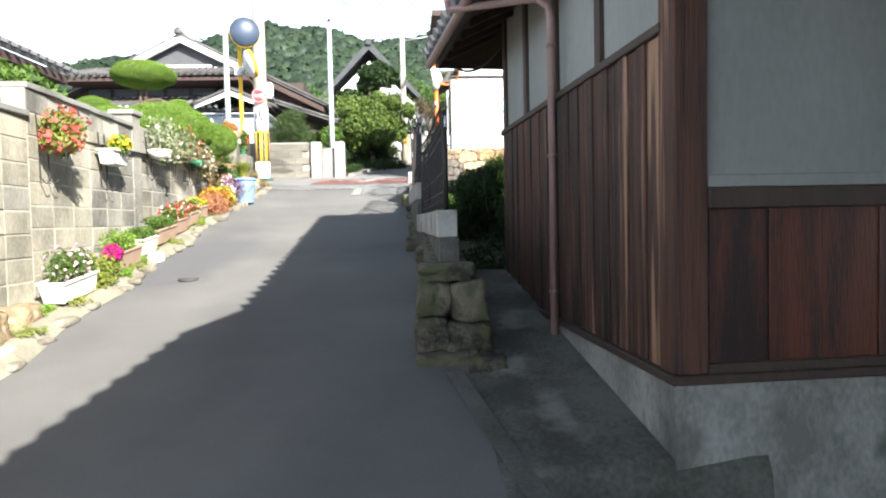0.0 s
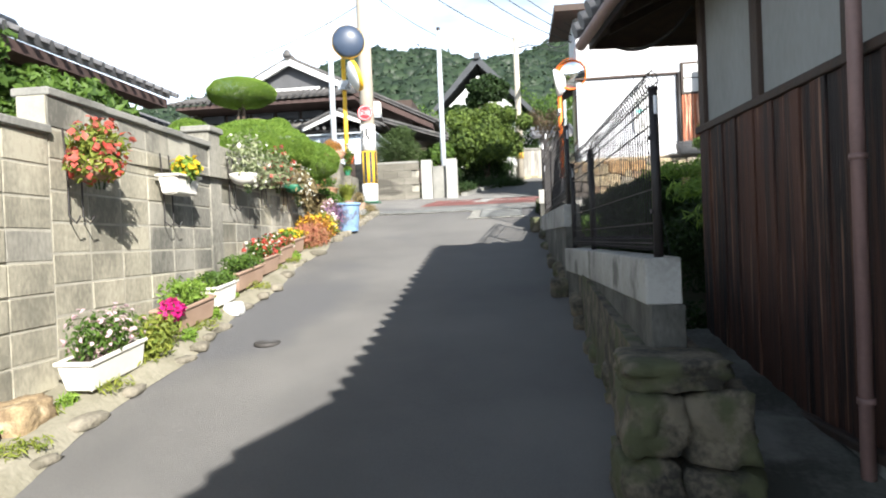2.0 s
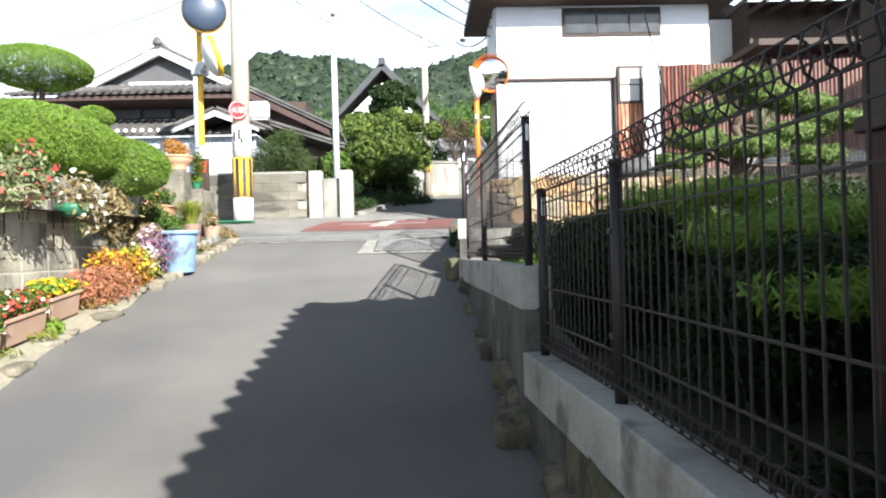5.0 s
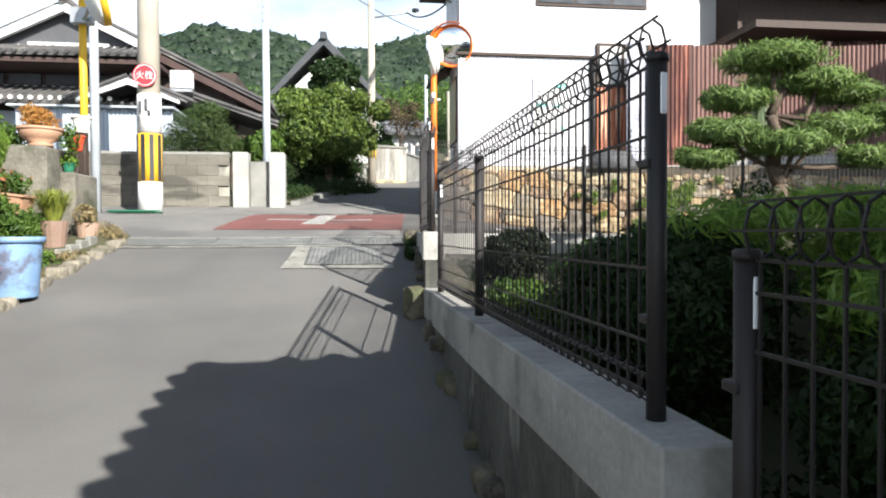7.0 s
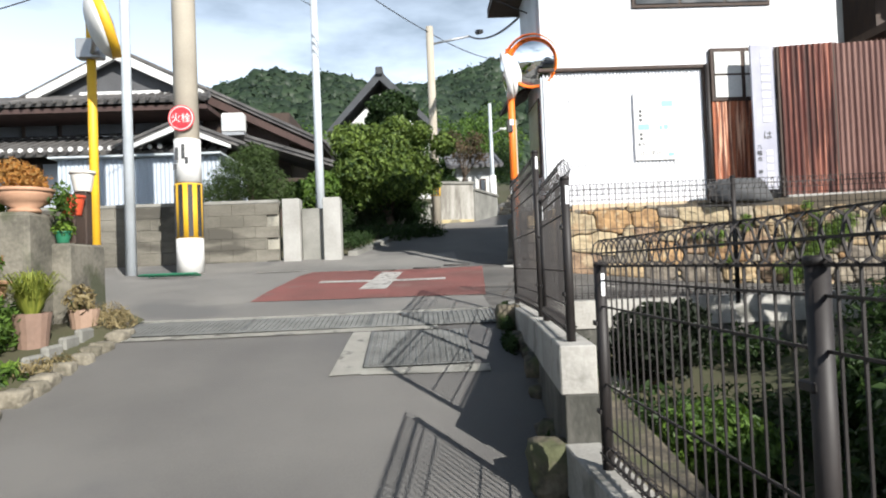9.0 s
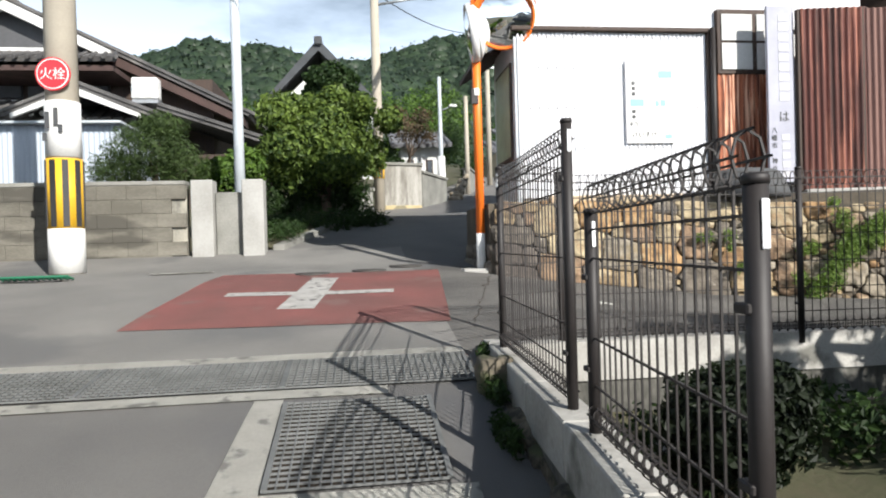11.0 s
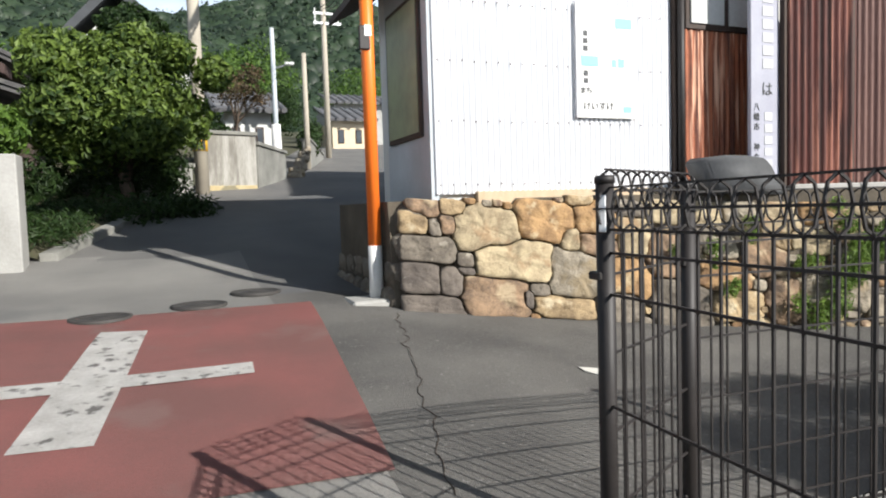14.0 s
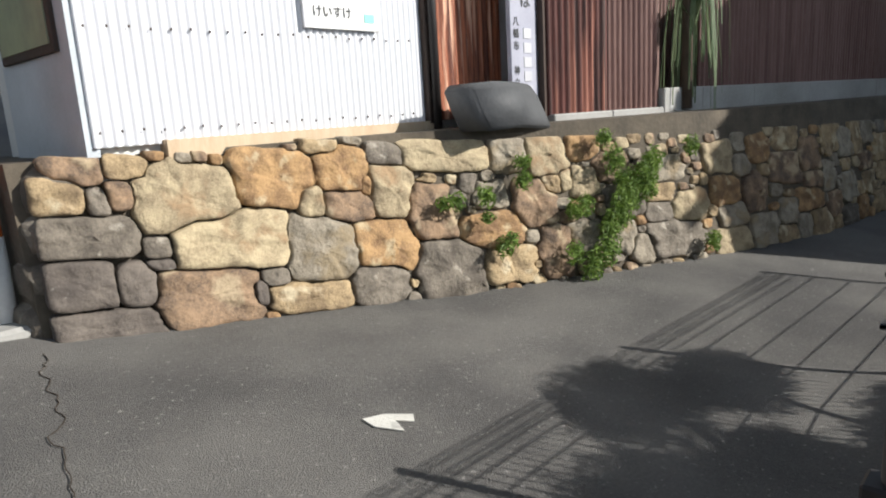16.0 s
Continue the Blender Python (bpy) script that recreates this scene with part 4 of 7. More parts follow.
# leaning white sign with writing
sign = thing("banner_sign", "tall white sign board with vertical writing leaning on a fence", "sign", (4.15, 17.45, 3.5))
part("board", box(4.0, 17.42, 3.5, 4.32, 17.46, 5.45, 0.004), material("white_sign", (0.36, 0.365, 0.42), 0.6, second=(0.28, 0.285, 0.34), bump=0.05), sign)
for k, body in enumerate("八幡市 神立岡"):
    if body != " ":
        lettering(body, 0.07, Matrix.Translation((4.06, 17.416, 4.05 - k * 0.085)) @ FRONT, INK, sign)
lettering("は", 0.13, Matrix.Translation((4.18, 17.416, 4.18)) @ FRONT, INK, sign)
for k in range(9):
    part("print_block", box(4.13, 17.415, 4.4 + 0.11 * k, 4.25, 17.42, 4.48 + 0.11 * k), GREY_INK, sign, "faded character")
for k in range(5):
    part("print_block", box(4.15, 17.415, 3.56 + 0.1 * k, 4.24, 17.42, 3.63 + 0.1 * k), GREY_INK, sign, "faded character")

# tarpaulin bundle
tarp_bm = prism([(3.4, 3.34), (3.72, 3.35), (4.08, 3.32), (4.06, 3.45), (4.03, 3.6), (3.98, 3.68), (3.8, 3.705), (3.58, 3.71), (3.42, 3.695), (3.36, 3.65), (3.37, 3.5)], 17.15, 17.42)
for v in tarp_bm.verts:
    v.co.y += 0.3 * (v.co.z - 3.34)
    v.co.z -= 0.15 * (v.co.z - 3.34)
bmesh.ops.bevel(tarp_bm, geom=list(tarp_bm.edges), offset=0.012, segments=2, affect="EDGES")
for fc in tarp_bm.faces:
    fc.smooth = True
tagged(new("tarpaulin", mesh_of(tarp_bm, "tarpaulin", TARP)), "bundle under a grey tarpaulin on a stone wall", "tarpaulin")

# ---- rusty fence above the stones ----
tin = thing("tin_fence", "rusted brown corrugated tin fence on a concrete plinth", "fence", (4.4, 17.3, 3.5))
RUST = [(4.36, 17.36), (5.05, 17.25), (5.74, 17.13), (6.34, 17.03), (7.2, 16.85), (8.2, 16.6), (10.0, 16.3), (13.0, 16.2)]
for k, (p, q) in enumerate(zip(RUST, RUST[1:])):
    if k == 2:
        continue
    corrugated(p, q, 3.40 if k < 3 else 3.56, 5.4 - 0.02 * k, 0.066, 0.016, "tin_sheet", RUST_TIN if k == 0 else BROWN_TIN, tin)
for p in RUST:
    part("upright", box(p[0] - 0.03, p[1] + 0.01, 3.4, p[0] + 0.03, p[1] + 0.06, 5.4), TIMBER, tin)
for k, (p, q) in enumerate(zip(RUST, RUST[1:])):
    d = Vector((q[0] - p[0], q[1] - p[1], 0))
    m = Matrix.Translation((p[0], p[1], 0)) @ Matrix.Rotation(math.atan2(d.y, d.x), 4, "Z")
    part("plinth", box(0, -0.06, 3.2, d.length, 0.1, 3.41 if k < 2 else 3.57, 0.01, m=m), CONCRETE, tin, "weathered concrete plinth")
tin2 = thing("tin_wall", "upper brown tin wall of a lean-to behind the fence", "wall", (7.5, 18.0, 3.6))
corrugated((6.3, 18.2), (12.5, 17.2), 3.6, 5.75, 0.07, 0.011, "tin_sheet", BROWN_TIN, tin2)
part("roof", prism([(6.2, 5.75), (13, 5.75), (13, 5.9), (6.2, 5.87)], 17.3, 20.0), TIMBER, tin2, "dark eaves")

# ---- stone wall ----
STONES = ((0.93, 17.78), (3.0, 17.38), (5.2, 16.55), (7.0, 16.05), (9.5, 15.75), (14.0, 15.6))
bm = bmesh.new()
back = [bm.verts.new((x, y - 0.03, 2.0)) for x, y in STONES] + [bm.verts.new((x, y + 0.185, 3.36)) for x, y in STONES]
n = len(STONES)
for k in range(n - 1):
    bm.faces.new((back[k], back[k + 1], back[n + k + 1], back[n + k]))
far = [bm.verts.new((x, 19.5, 3.36)) for x, y in STONES]
for k in range(n - 1):
    bm.faces.new((back[n + k], back[n + k + 1], far[k + 1], far[k]))
side = [bm.verts.new((0.93, 19.5, 2.0))]
bm.faces.new((back[0], back[n], far[0], side[0]))
bmesh.ops.recalc_face_normals(bm, faces=bm.faces)
stone_wall = setting("wall_stone", bm, material("joint_earth", (0.12, 0.098, 0.07), 0.95, second=(0.05, 0.043, 0.033), fine=30, bump=0.6), "retaining wall of tan and grey field stones", "wall")
setting("wall_footing", prism([(1.6, 3.3), (3.55, 3.3), (3.55, 3.42), (1.6, 3.42)], 17.775, 17.9), material("stained_mortar", (0.42, 0.3, 0.19), 0.9, second=(0.5, 0.42, 0.3), scale=3, fine=30, stretch=(3, 3, 0.6)), "stained mortar bed under the tin cladding", "footing")
far_run = [0.0]
for p, q in zip(STONES, STONES[1:]):
    far_run.append(far_run[-1] + math.dist(p, q))


def on_stones(s):
    k = max(0, min(n - 2, sum(1 for v in far_run if v <= s) - 1))
    u = (s - far_run[k]) / (far_run[k + 1] - far_run[k])
    (ax, ay), (bx, by) = STONES[k], STONES[k + 1]
    return ax + (bx - ax) * u, ay + (by - ay) * u, math.atan2(by - ay, bx - ax)


# the corner as it stands, stone by stone: along, up, half width, half height, tone
TOP_COURSE = (
    (0.21, 0.80, 0.12, 0.08, "b"), (0.43, 0.81, 0.11, 0.06, "t"), (0.12, 0.68, 0.11, 0.09, "t"), (0.29, 0.65, 0.05, 0.07, "g"), (0.38, 0.68, 0.07, 0.07, "b"),
    (0.69, 0.66, 0.26, 0.18, "p"), (1.17, 0.76, 0.25, 0.15, "o"), (1.58, 0.82, 0.17, 0.14, "o"), (1.47, 0.96, 0.11, 0.06, "t"), (1.90, 0.92, 0.14, 0.07, "g"),
    (1.36, 0.64, 0.08, 0.10, "p"), (1.60, 0.61, 0.17, 0.10, "b"), (1.73, 0.73, 0.04, 0.07, "o"), (1.91, 0.70, 0.16, 0.17, "p"))
LOW_COURSE = (
    (0.23, 0.48, 0.21, 0.10, "g"), (0.51, 0.42, 0.07, 0.06, "g"), (0.51, 0.34, 0.07, 0.03, "d"), (0.89, 0.45, 0.33, 0.16, "p"), (1.39, 0.37, 0.21, 0.19, "a"),
    (1.82, 0.37, 0.24, 0.16, "o"), (0.16, 0.27, 0.14, 0.12, "d"), (0.39, 0.25, 0.09, 0.10, "d"), (0.72, 0.16, 0.27, 0.14, "b"), (1.08, 0.23, 0.08, 0.05, "g"),
    (1.29, 0.11, 0.25, 0.08, "t"), (1.73, 0.15, 0.20, 0.12, "g"), (0.23, 0.05, 0.25, 0.09, "d"), (0.99, 0.15, 0.04, 0.07, "d"))
MIDDLE_COURSE = (
    (2.29, 0.92, 0.30, 0.10, "p"), (2.76, 0.92, 0.14, 0.13, "a"), (3.08, 0.89, 0.17, 0.14, "p"), (3.40, 0.95, 0.15, 0.09, "o"), (2.15, 0.56, 0.18, 0.18, "b"),
    (2.43, 0.74, 0.07, 0.07, "g"), (2.34, 0.65, 0.08, 0.06, "g"), (2.59, 0.66, 0.14, 0.09, "a"), (2.94, 0.59, 0.17, 0.16, "b"), (3.09, 0.70, 0.09, 0.07, "t"),
    (3.22, 0.72, 0.06, 0.08, "p"), (3.38, 0.70, 0.13, 0.10, "p"), (2.58, 0.42, 0.26, 0.11, "o"))
FAR_COURSE = (
    (2.25, 0.20, 0.25, 0.20, "g"), (2.68, 0.18, 0.20, 0.12, "t"), (3.08, 0.24, 0.14, 0.17, "b"), (3.34, 0.31, 0.14, 0.11, "a"), (4.18, 0.75, 0.19, 0.09, "a"),
    (4.12, 0.57, 0.16, 0.07, "t"), (4.40, 0.44, 0.18, 0.13, "p"), (4.07, 0.43, 0.13, 0.08, "g"), (4.22, 0.22, 0.32, 0.14, "g"), (3.68, 0.27, 0.14, 0.12, "a"),
    (3.87, 0.17, 0.12, 0.11, "a"), (3.75, 0.54, 0.18, 0.12, "g"), (3.65, 0.79, 0.16, 0.11, "b"))
TONES = {"t": STONE, "p": STONE_PALE, "o": STONE_ORANGE, "b": STONE_BROWN, "g": STONE_GREY, "d": STONE_SLATE, "a": STONE_ASH}
rng = random.Random(5)
SITES = list(TOP_COURSE + LOW_COURSE + MIDDLE_COURSE + FAR_COURSE)


def wall_top(s):
    return min(1.03, 3.4 - height(*on_stones(s)[:2]))


def norm_to(site, x, y):
    """How many half-sizes a point lies from a stone's middle, as a rounded block counts it."""
    u, v = abs(x - site[0]) / site[2], abs(y - site[1]) / site[3]
    return (u ** 4.5 + v ** 4.5) ** (1 / 4.5)


def settle(s0, s1, sizes, tries, clear, top=1.0):
    """Fill what is still open between two marks with stones of falling size."""
    for size in sizes:
        for _ in range(tries):
            x, y = rng.uniform(s0, s1), rng.uniform(0.02, 1.0)
            a, b = size * rng.uniform(0.9, 1.5), size * rng.uniform(0.6, 1.05)
            if y + b * 0.8 > wall_top(x) * top or y < b * 0.4:
                continue
            if all(abs(o[0] - x) > 0.6 or norm_to((o[0], o[1], o[2] + a * clear, o[3] + b * clear), x, y) > 1 for o in SITES):
                SITES.append((x, y, a, b, rng.choice("tpbtaogab")))


settle(0.0, 4.6, (0.045, 0.03), 1600, 0.75)
settle(4.3, 11.5, (0.15, 0.11, 0.075, 0.05), 1500, 0.85)


def on_face(s, h, fore):
    x, y, turn = on_stones(s)
    back = 0.1 + 0.16 * h - fore
    return (x - math.sin(turn) * back, y + math.cos(turn) * back - 0.1, height(x, y - 0.1) - 0.02 + h)


def outline(site, near, seed):
    """A stone's edge: its own rounded block, worn by noise, stopped where a neighbour is nearer."""
    ring, n = [], max(18, min(64, round((site[2] + site[3]) * 170)))
    reach = 1.14 + 0.05 * math.sin(seed * 3.7)
    for k in range(n):
        a = 2 * math.pi * (k + 0.5) / n
        dx, dy = math.cos(a) * site[2], math.sin(a) * site[3]
        unit = norm_to(site, site[0] + dx, site[1] + dy)
        end = reach * (1 + 0.22 * noise.noise(Vector((math.cos(a) * 1.5, math.sin(a) * 1.5, seed))) + 0.06 * noise.noise(Vector((math.cos(a) * 5, math.sin(a) * 5, seed)))) / unit
        r = end
        for j in range(1, 25):
            q = end * j / 24
            x, y = site[0] + dx * q, site[1] + dy * q
            if any(norm_to(o, x, y) < unit * q for o in near) or y > wall_top(site[0]) or y < -0.06 or x < 0.0:
                r = end * (j - 0.6) / 24
                break
        ring.append((site[0] + dx * r, site[1] + dy * r))
    return [((a[0] + 6 * m[0] + z[0]) / 8, (a[1] + 6 * m[1] + z[1]) / 8) for a, m, z in zip(ring[-1:] + ring[:-1], ring, ring[1:] + ring[:1])]


for k, site in enumerate(SITES):
    near = [o for o in SITES if o is not site and abs(o[0] - site[0]) < o[2] + site[2] + 0.1]
    poly = outline(site, near, k * 1.7)
    part("stone", rough_stone(poly, site[:2], k * 1.7, 0.002 + 0.0015 * (k % 3), min(1.15, 0.55 + 2.2 * min(site[2], site[3])), on_face), TONES[site[4]], stone_wall)
# the side of the wall along the upper lane
for k in range(6):
    for j in range(4):
        ob = part("stone", stone_mesh(0.14, 0.16, 0.12, 300 + k * 4 + j, 0.7), STONE_GREY, stone_wall)
        ob.matrix_basis = Matrix.Translation((1.02 + 0.03 * j, 18.0 + k * 0.29, 2.62 + j * 0.2))

# ---- poles ----
def utility_pole(x, y, top, r, mat, label, base=None):
    z = height(x, y) if base is None else base
    pole = thing("utility_pole", label, "pole", (x, y, z))
    part("shaft", tube((x, y, z - 0.2), (x, y, top), r, r * 0.75, 20), mat, pole)
    return pole, z


pole, z = utility_pole(-4.11, 19.3, 12.0, 0.2, UTILITY, "concrete utility pole with yellow stripes, posters and a red sign")
part("white_band", tube((-4.11, 19.3, z), (-4.11, 19.3, z + 0.55), 0.206, 0.206, 20), WHITE_PAINT, pole, "white painted base")
part("stripe_band", tube((-4.11, 19.3, z + 0.55), (-4.11, 19.3, z + 1.4), 0.208, 0.208, 20), YELLOW, pole, "yellow band with black stripes")
for k in range(9):
    a = 2 * math.pi * k / 9 + 0.25
    part("stripe", box(-0.035, -0.006, z + 0.57, 0.035, 0.006, z + 1.38, m=Matrix.Translation((-4.11 + 0.209 * math.cos(a), 19.3 + 0.209 * math.sin(a), 0)) @ Matrix.Rotation(a + math.pi / 2, 4, "Z")), BLACK, pole)
part("poster", tube((-4.11, 19.3, z + 1.42), (-4.11, 19.3, z + 2.1), 0.204, 0.2, 20), WHITE_PAINT, pole, "white wrap-round poster with dark figures")
for dx, h0, h1 in ((-0.1, 1.75, 1.95), (0.0, 1.78, 2.0), (0.05, 1.7, 1.8), (-0.13, 1.6, 1.7)):
    part("print_block", box(-4.11 + dx - 0.02, 19.082, z + h0, -4.11 + dx + 0.03, 19.092, z + h1), INK, pole)
red = thing("round_sign", "round red sign with white characters on a pole", "sign", (-4.11, 19.06, z + 2.3))
part("disc", tube((-4.11, 19.075, z + 2.4), (-4.11, 19.06, z + 2.4), 0.2, n=32), RED_SIGN, red)
part("ring", tube((-4.11, 19.07, z + 2.4), (-4.11, 19.056, z + 2.4), 0.182, n=32), WHITE_PAINT, red)
part("face", tube((-4.11, 19.07, z + 2.4), (-4.11, 19.052, z + 2.4), 0.168, n=32), RED_SIGN, red)
lettering("火栓", 0.15, Matrix.Translation((-4.11, 19.05, z + 2.345)) @ FRONT, WHITE_PAINT, red)
pole, z = utility_pole(-5.06, 19.38, 9.5, 0.085, GREY_PAINT, "slim grey steel pole beside a block wall")
pole, z = utility_pole(-2.29, 20.9, 7.65, 0.085, GREY_PAINT, "slim pale blue-grey steel lamp pole beside a gate")
part("cap", tube((-2.29, 20.9, 7.65), (-2.29, 20.9, 7.75), 0.05), BLACK_METAL, pole)
pole, z = utility_pole(-0.05, 25.5, 8.75, 0.12, UTILITY, "utility pole beside a lane with a yellow and black band", 3.6)
part("arm", tube((-0.05, 25.5, 8.3), (0.95, 25.4, 8.45), 0.028), GALV, pole)
part("band", tube((-0.05, 25.5, 4.42), (-0.05, 25.5, 4.8), 0.126), YELLOW, pole)
for a in (-2.4, -1.75, -1.1):
    part("stripe", box(-0.025, -0.005, 4.43, 0.025, 0.005, 4.79, m=Matrix.Translation((-0.05 + 0.126 * math.cos(a), 25.5 + 0.126 * math.sin(a), 0)) @ Matrix.Rotation(a + math.pi / 2, 4, "Z")), BLACK, pole)
pole, z = utility_pole(1.93, 30.0, 7.84, 0.07, GREY_PAINT, "slim pale street lamp pole behind a block wall")
part("sleeve", tube((1.93, 30.0, z), (1.93, 30.0, 5.5), 0.13, 0.11, 14), WHITE_PAINT, pole, "white painted base")
part("lamp_arm", tube((1.93, 30.0, 6.85), (2.3, 29.95, 6.98), 0.022), GALV, pole)
part("lamp_head", box(2.2, 29.88, 6.95, 2.42, 30.0, 7.02, 0.015), WHITE_PAINT, pole)
pole, z = utility_pole(2.84, 30.8, 7.46, 0.08, UTILITY, "thin weathered pole beside the uphill lane")
pole, z = utility_pole(4.6, 36.1, 11.4, 0.11, UTILITY, "utility pole with two crossarms on the uphill lane")
for h in (9.72, 10.05):
    part("crossarm", box(4.24, 36.02, h, 5.2, 36.08, h + 0.08), GALV, pole)
for x in (4.3, 5.1):
    part("insulator", tube((x, 36.05, 9.7), (x, 36.05, 10.25), 0.03, n=8), WHITE_PAINT, pole)

yp = thing("yellow_pole", "yellow steel pole carrying traffic mirrors and cables", "pole", (-3.74, 15.5, 2.4))
part("shaft", tube((-3.74, 15.5, 2.2), (-3.74, 15.5, 5.9), 0.045, n=14), YELLOW, yp)
part("base_sleeve", tube((-3.74, 15.5, 2.2), (-3.74, 15.5, 2.85), 0.05, n=14), GREY_PAINT, yp, "grey sleeve at the base")
part("bracket", box(-3.85, 15.4, 4.85, -3.6, 15.52, 5.05, 0.01), GALV, yp)
part("arm", path_tube([(-3.74, 15.5, 5.5), (-3.62, 15.3, 5.55), (-3.53, 15.18, 5.68)], 0.022, 8), GALV, yp)
part("arm", path_tube([(-3.74, 15.5, 4.9), (-3.6, 15.25, 4.9), (-3.47, 15.0, 4.96)], 0.022, 8), GALV, yp)
op = thing("orange_pole", "orange steel pole with white foot carrying traffic mirrors", "pole", (0.86, 18.1, 2.6))
part("shaft", tube((0.86, 18.1, 3.02), (0.86, 18.1, 5.7), 0.05, n=16), ORANGE, op)
part("foot", tube((0.86, 18.1, 2.5), (0.86, 18.1, 3.03), 0.054, n=16), WHITE_PAINT, op, "white painted foot")
part("tag_box", box(0.78, 18.035, 4.5, 0.865, 18.06, 4.68, 0.008), BLACK_METAL, op, "small dark box strapped to the pole")
part("tag_label", box(0.82, 18.028, 4.6, 0.875, 18.034, 4.68), WHITE_PAINT, op)
setting("pole_pad", box(0.62, 17.9, 2.45, 1.02, 18.25, 2.63, 0.02), CONCRETE, "small concrete pad round a pole", "pad")


def traffic_mirror(at, face, r, rim, label, hooded=True, shell=None):
    """A convex mirror, hooded, facing a way."""
    m = look(at, (at[0] - face[0], at[1] - face[1], at[2] - face[2]))
    mirror = thing("traffic_mirror", label, "mirror", at, "traffic mirrors")
    bm = lathe([(r * f, 0.07 * (1 - f * f)) for f in (1.0, 0.93, 0.8, 0.6, 0.4, 0.2, 0.02)], 32)
    bmesh.ops.transform(bm, matrix=m, verts=bm.verts)
    part("mirror_face", bm, MIRROR, mirror)
    bm = lathe([(r * 1.05, -0.05), (r * 1.065, 0.0), (r * 1.05, 0.03), (r * 0.99, 0.035), (r * 0.99, 0.0), (0.02, -0.02)], 32)
    bmesh.ops.transform(bm, matrix=m, verts=bm.verts)
    part("rim", bm, rim, mirror)
    bm = lathe([(r * 1.04, -0.051), (r * 0.94, -0.085), (r * 0.75, -0.12), (r * 0.5, -0.145), (r * 0.25, -0.158), (0.02, -0.16)], 32)
    bmesh.ops.transform(bm, matrix=m, verts=bm.verts)
    part("back", bm, shell or WHITE_PAINT, mirror)
    if not hooded:
        return mirror
    bm = bmesh.new()
    rows = []
    for k in range(13):
        a = math.pi * (0.1 + 0.8 * k / 12)
        p = Vector((r * 1.13 * math.cos(a), r * 1.13 * math.sin(a), 0.0))
        rows.append([bm.verts.new(m @ (p + Vector((0, 0, -0.04)))), bm.verts.new(m @ (p * 1.01 + Vector((0, 0, 0.1)))), bm.verts.new(m @ (p * 1.03 + Vector((0, 0, 0.1)))), bm.verts.new(m @ (p * 1.02 + Vector((0, 0, -0.04))))])
    for lo, hi in zip(rows, rows[1:]):
        for j in range(4):
            bm.faces.new((lo[j], hi[j], hi[(j + 1) % 4], lo[(j + 1) % 4]))
    part("hood", bm, rim, mirror)
    return mirror


traffic_mirror((1.14, 17.85, 5.42), (-0.3, -1, -0.22), 0.33, ORANGE, "round convex traffic mirror with orange hood")
traffic_mirror((0.8, 18.05, 5.3), (-1, 0.12, -0.15), 0.31, WHITE_PAINT, "round convex traffic mirror turned to the side lane", False)
SHELL = material("blue_grey_shell", (0.042, 0.062, 0.1), 0.42, second=(0.03, 0.045, 0.075), scale=6, fine=40, amount=0.4, bump=0.03, spec=0.45)
traffic_mirror((-3.5, 15.02, 5.7), (-0.3, 1, 0.05), 0.31, YELLOW, "round traffic mirror with blue-grey back on a yellow pole", False, SHELL)
traffic_mirror((-3.36, 15.0, 5.02), (0.95, 0.4, 0.35), 0.29, YELLOW, "white-backed traffic mirror turned across the lane", False)

# ---- gate wall ----
GATE_BLOCK = material("grey_brown_block", (0.2, 0.187, 0.155), 0.92, second=(0.105, 0.098, 0.08), scale=1.4, fine=50, amount=0.8, bump=0.4, bump_scale=140, stretch=(0.6, 1, 2.2), objects=0.3, third=(0.075, 0.07, 0.058), third_scale=1.6, third_cut=0.6)
gate_mesh = mesh_of(box(-0.1985, -0.06, -0.0985, 0.1985, 0.06, 0.0985, 0.003), "block", GATE_BLOCK)
gate_wall = setting("wall_gate", box(-9.0, 20.42, 2.3, -2.95, 20.56, 3.86), BLOCK_DARK, "grey-brown block wall beside a gate", "wall")
for c in range(15):
    for r in range(7):
        ob = part("block", gate_mesh, None, gate_wall)
        ob.matrix_basis = Matrix.Translation((-3.15 - 0.4 * c - 0.2 * (r % 2), 20.43, 3.76 - 0.2 * r))
part("coping", box(-9.0, 20.36, 3.86, -2.95, 20.62, 3.92, 0.01), OLD_CONCRETE, gate_wall)
blue = thing("blue_shed", "low shed of pale blue-grey tin sheets behind a block wall", "shed", (-6.0, 23.6, 3.0))
BLUE_TIN = material("pale_blue_tin", (0.42, 0.47, 0.53), 0.6, second=(0.33, 0.37, 0.42), scale=1, fine=20, stretch=(3, 3, 0.5))
corrugated((-8.2, 23.2), (-4.75, 23.2), 2.6, 5.24, 0.09, 0.012, "tin_sheet", BLUE_TIN, blue)
part("core", box(-8.2, 23.25, 2.6, -4.75, 25.5, 5.0), BLUE_TIN, blue)
part("roof", prism([(-8.3, 5.24), (-4.68, 5.24), (-4.68, 5.28), (-8.3, 5.28)], 23.0, 25.8), GREY_PAINT, blue)
for x in (-2.72, -2.02):
    setting("gate_pillar", box(x - 0.15, 20.3, 2.4, x + 0.15, 20.62, 3.92, 0.012), CONCRETE, "square concrete gate pillar", "pillar")
setting("gate_infill", box(-2.56, 20.45, 2.4, -2.18, 20.55, 3.75, 0.01), OLD_CONCRETE, "grey slab between gate pillars", "wall")
setting("curb_far", box(-5.0, 20.1, 2.4, -2.6, 20.34, 2.74, 0.02), CONCRETE, "worn concrete step at the foot of a wall", "curb")
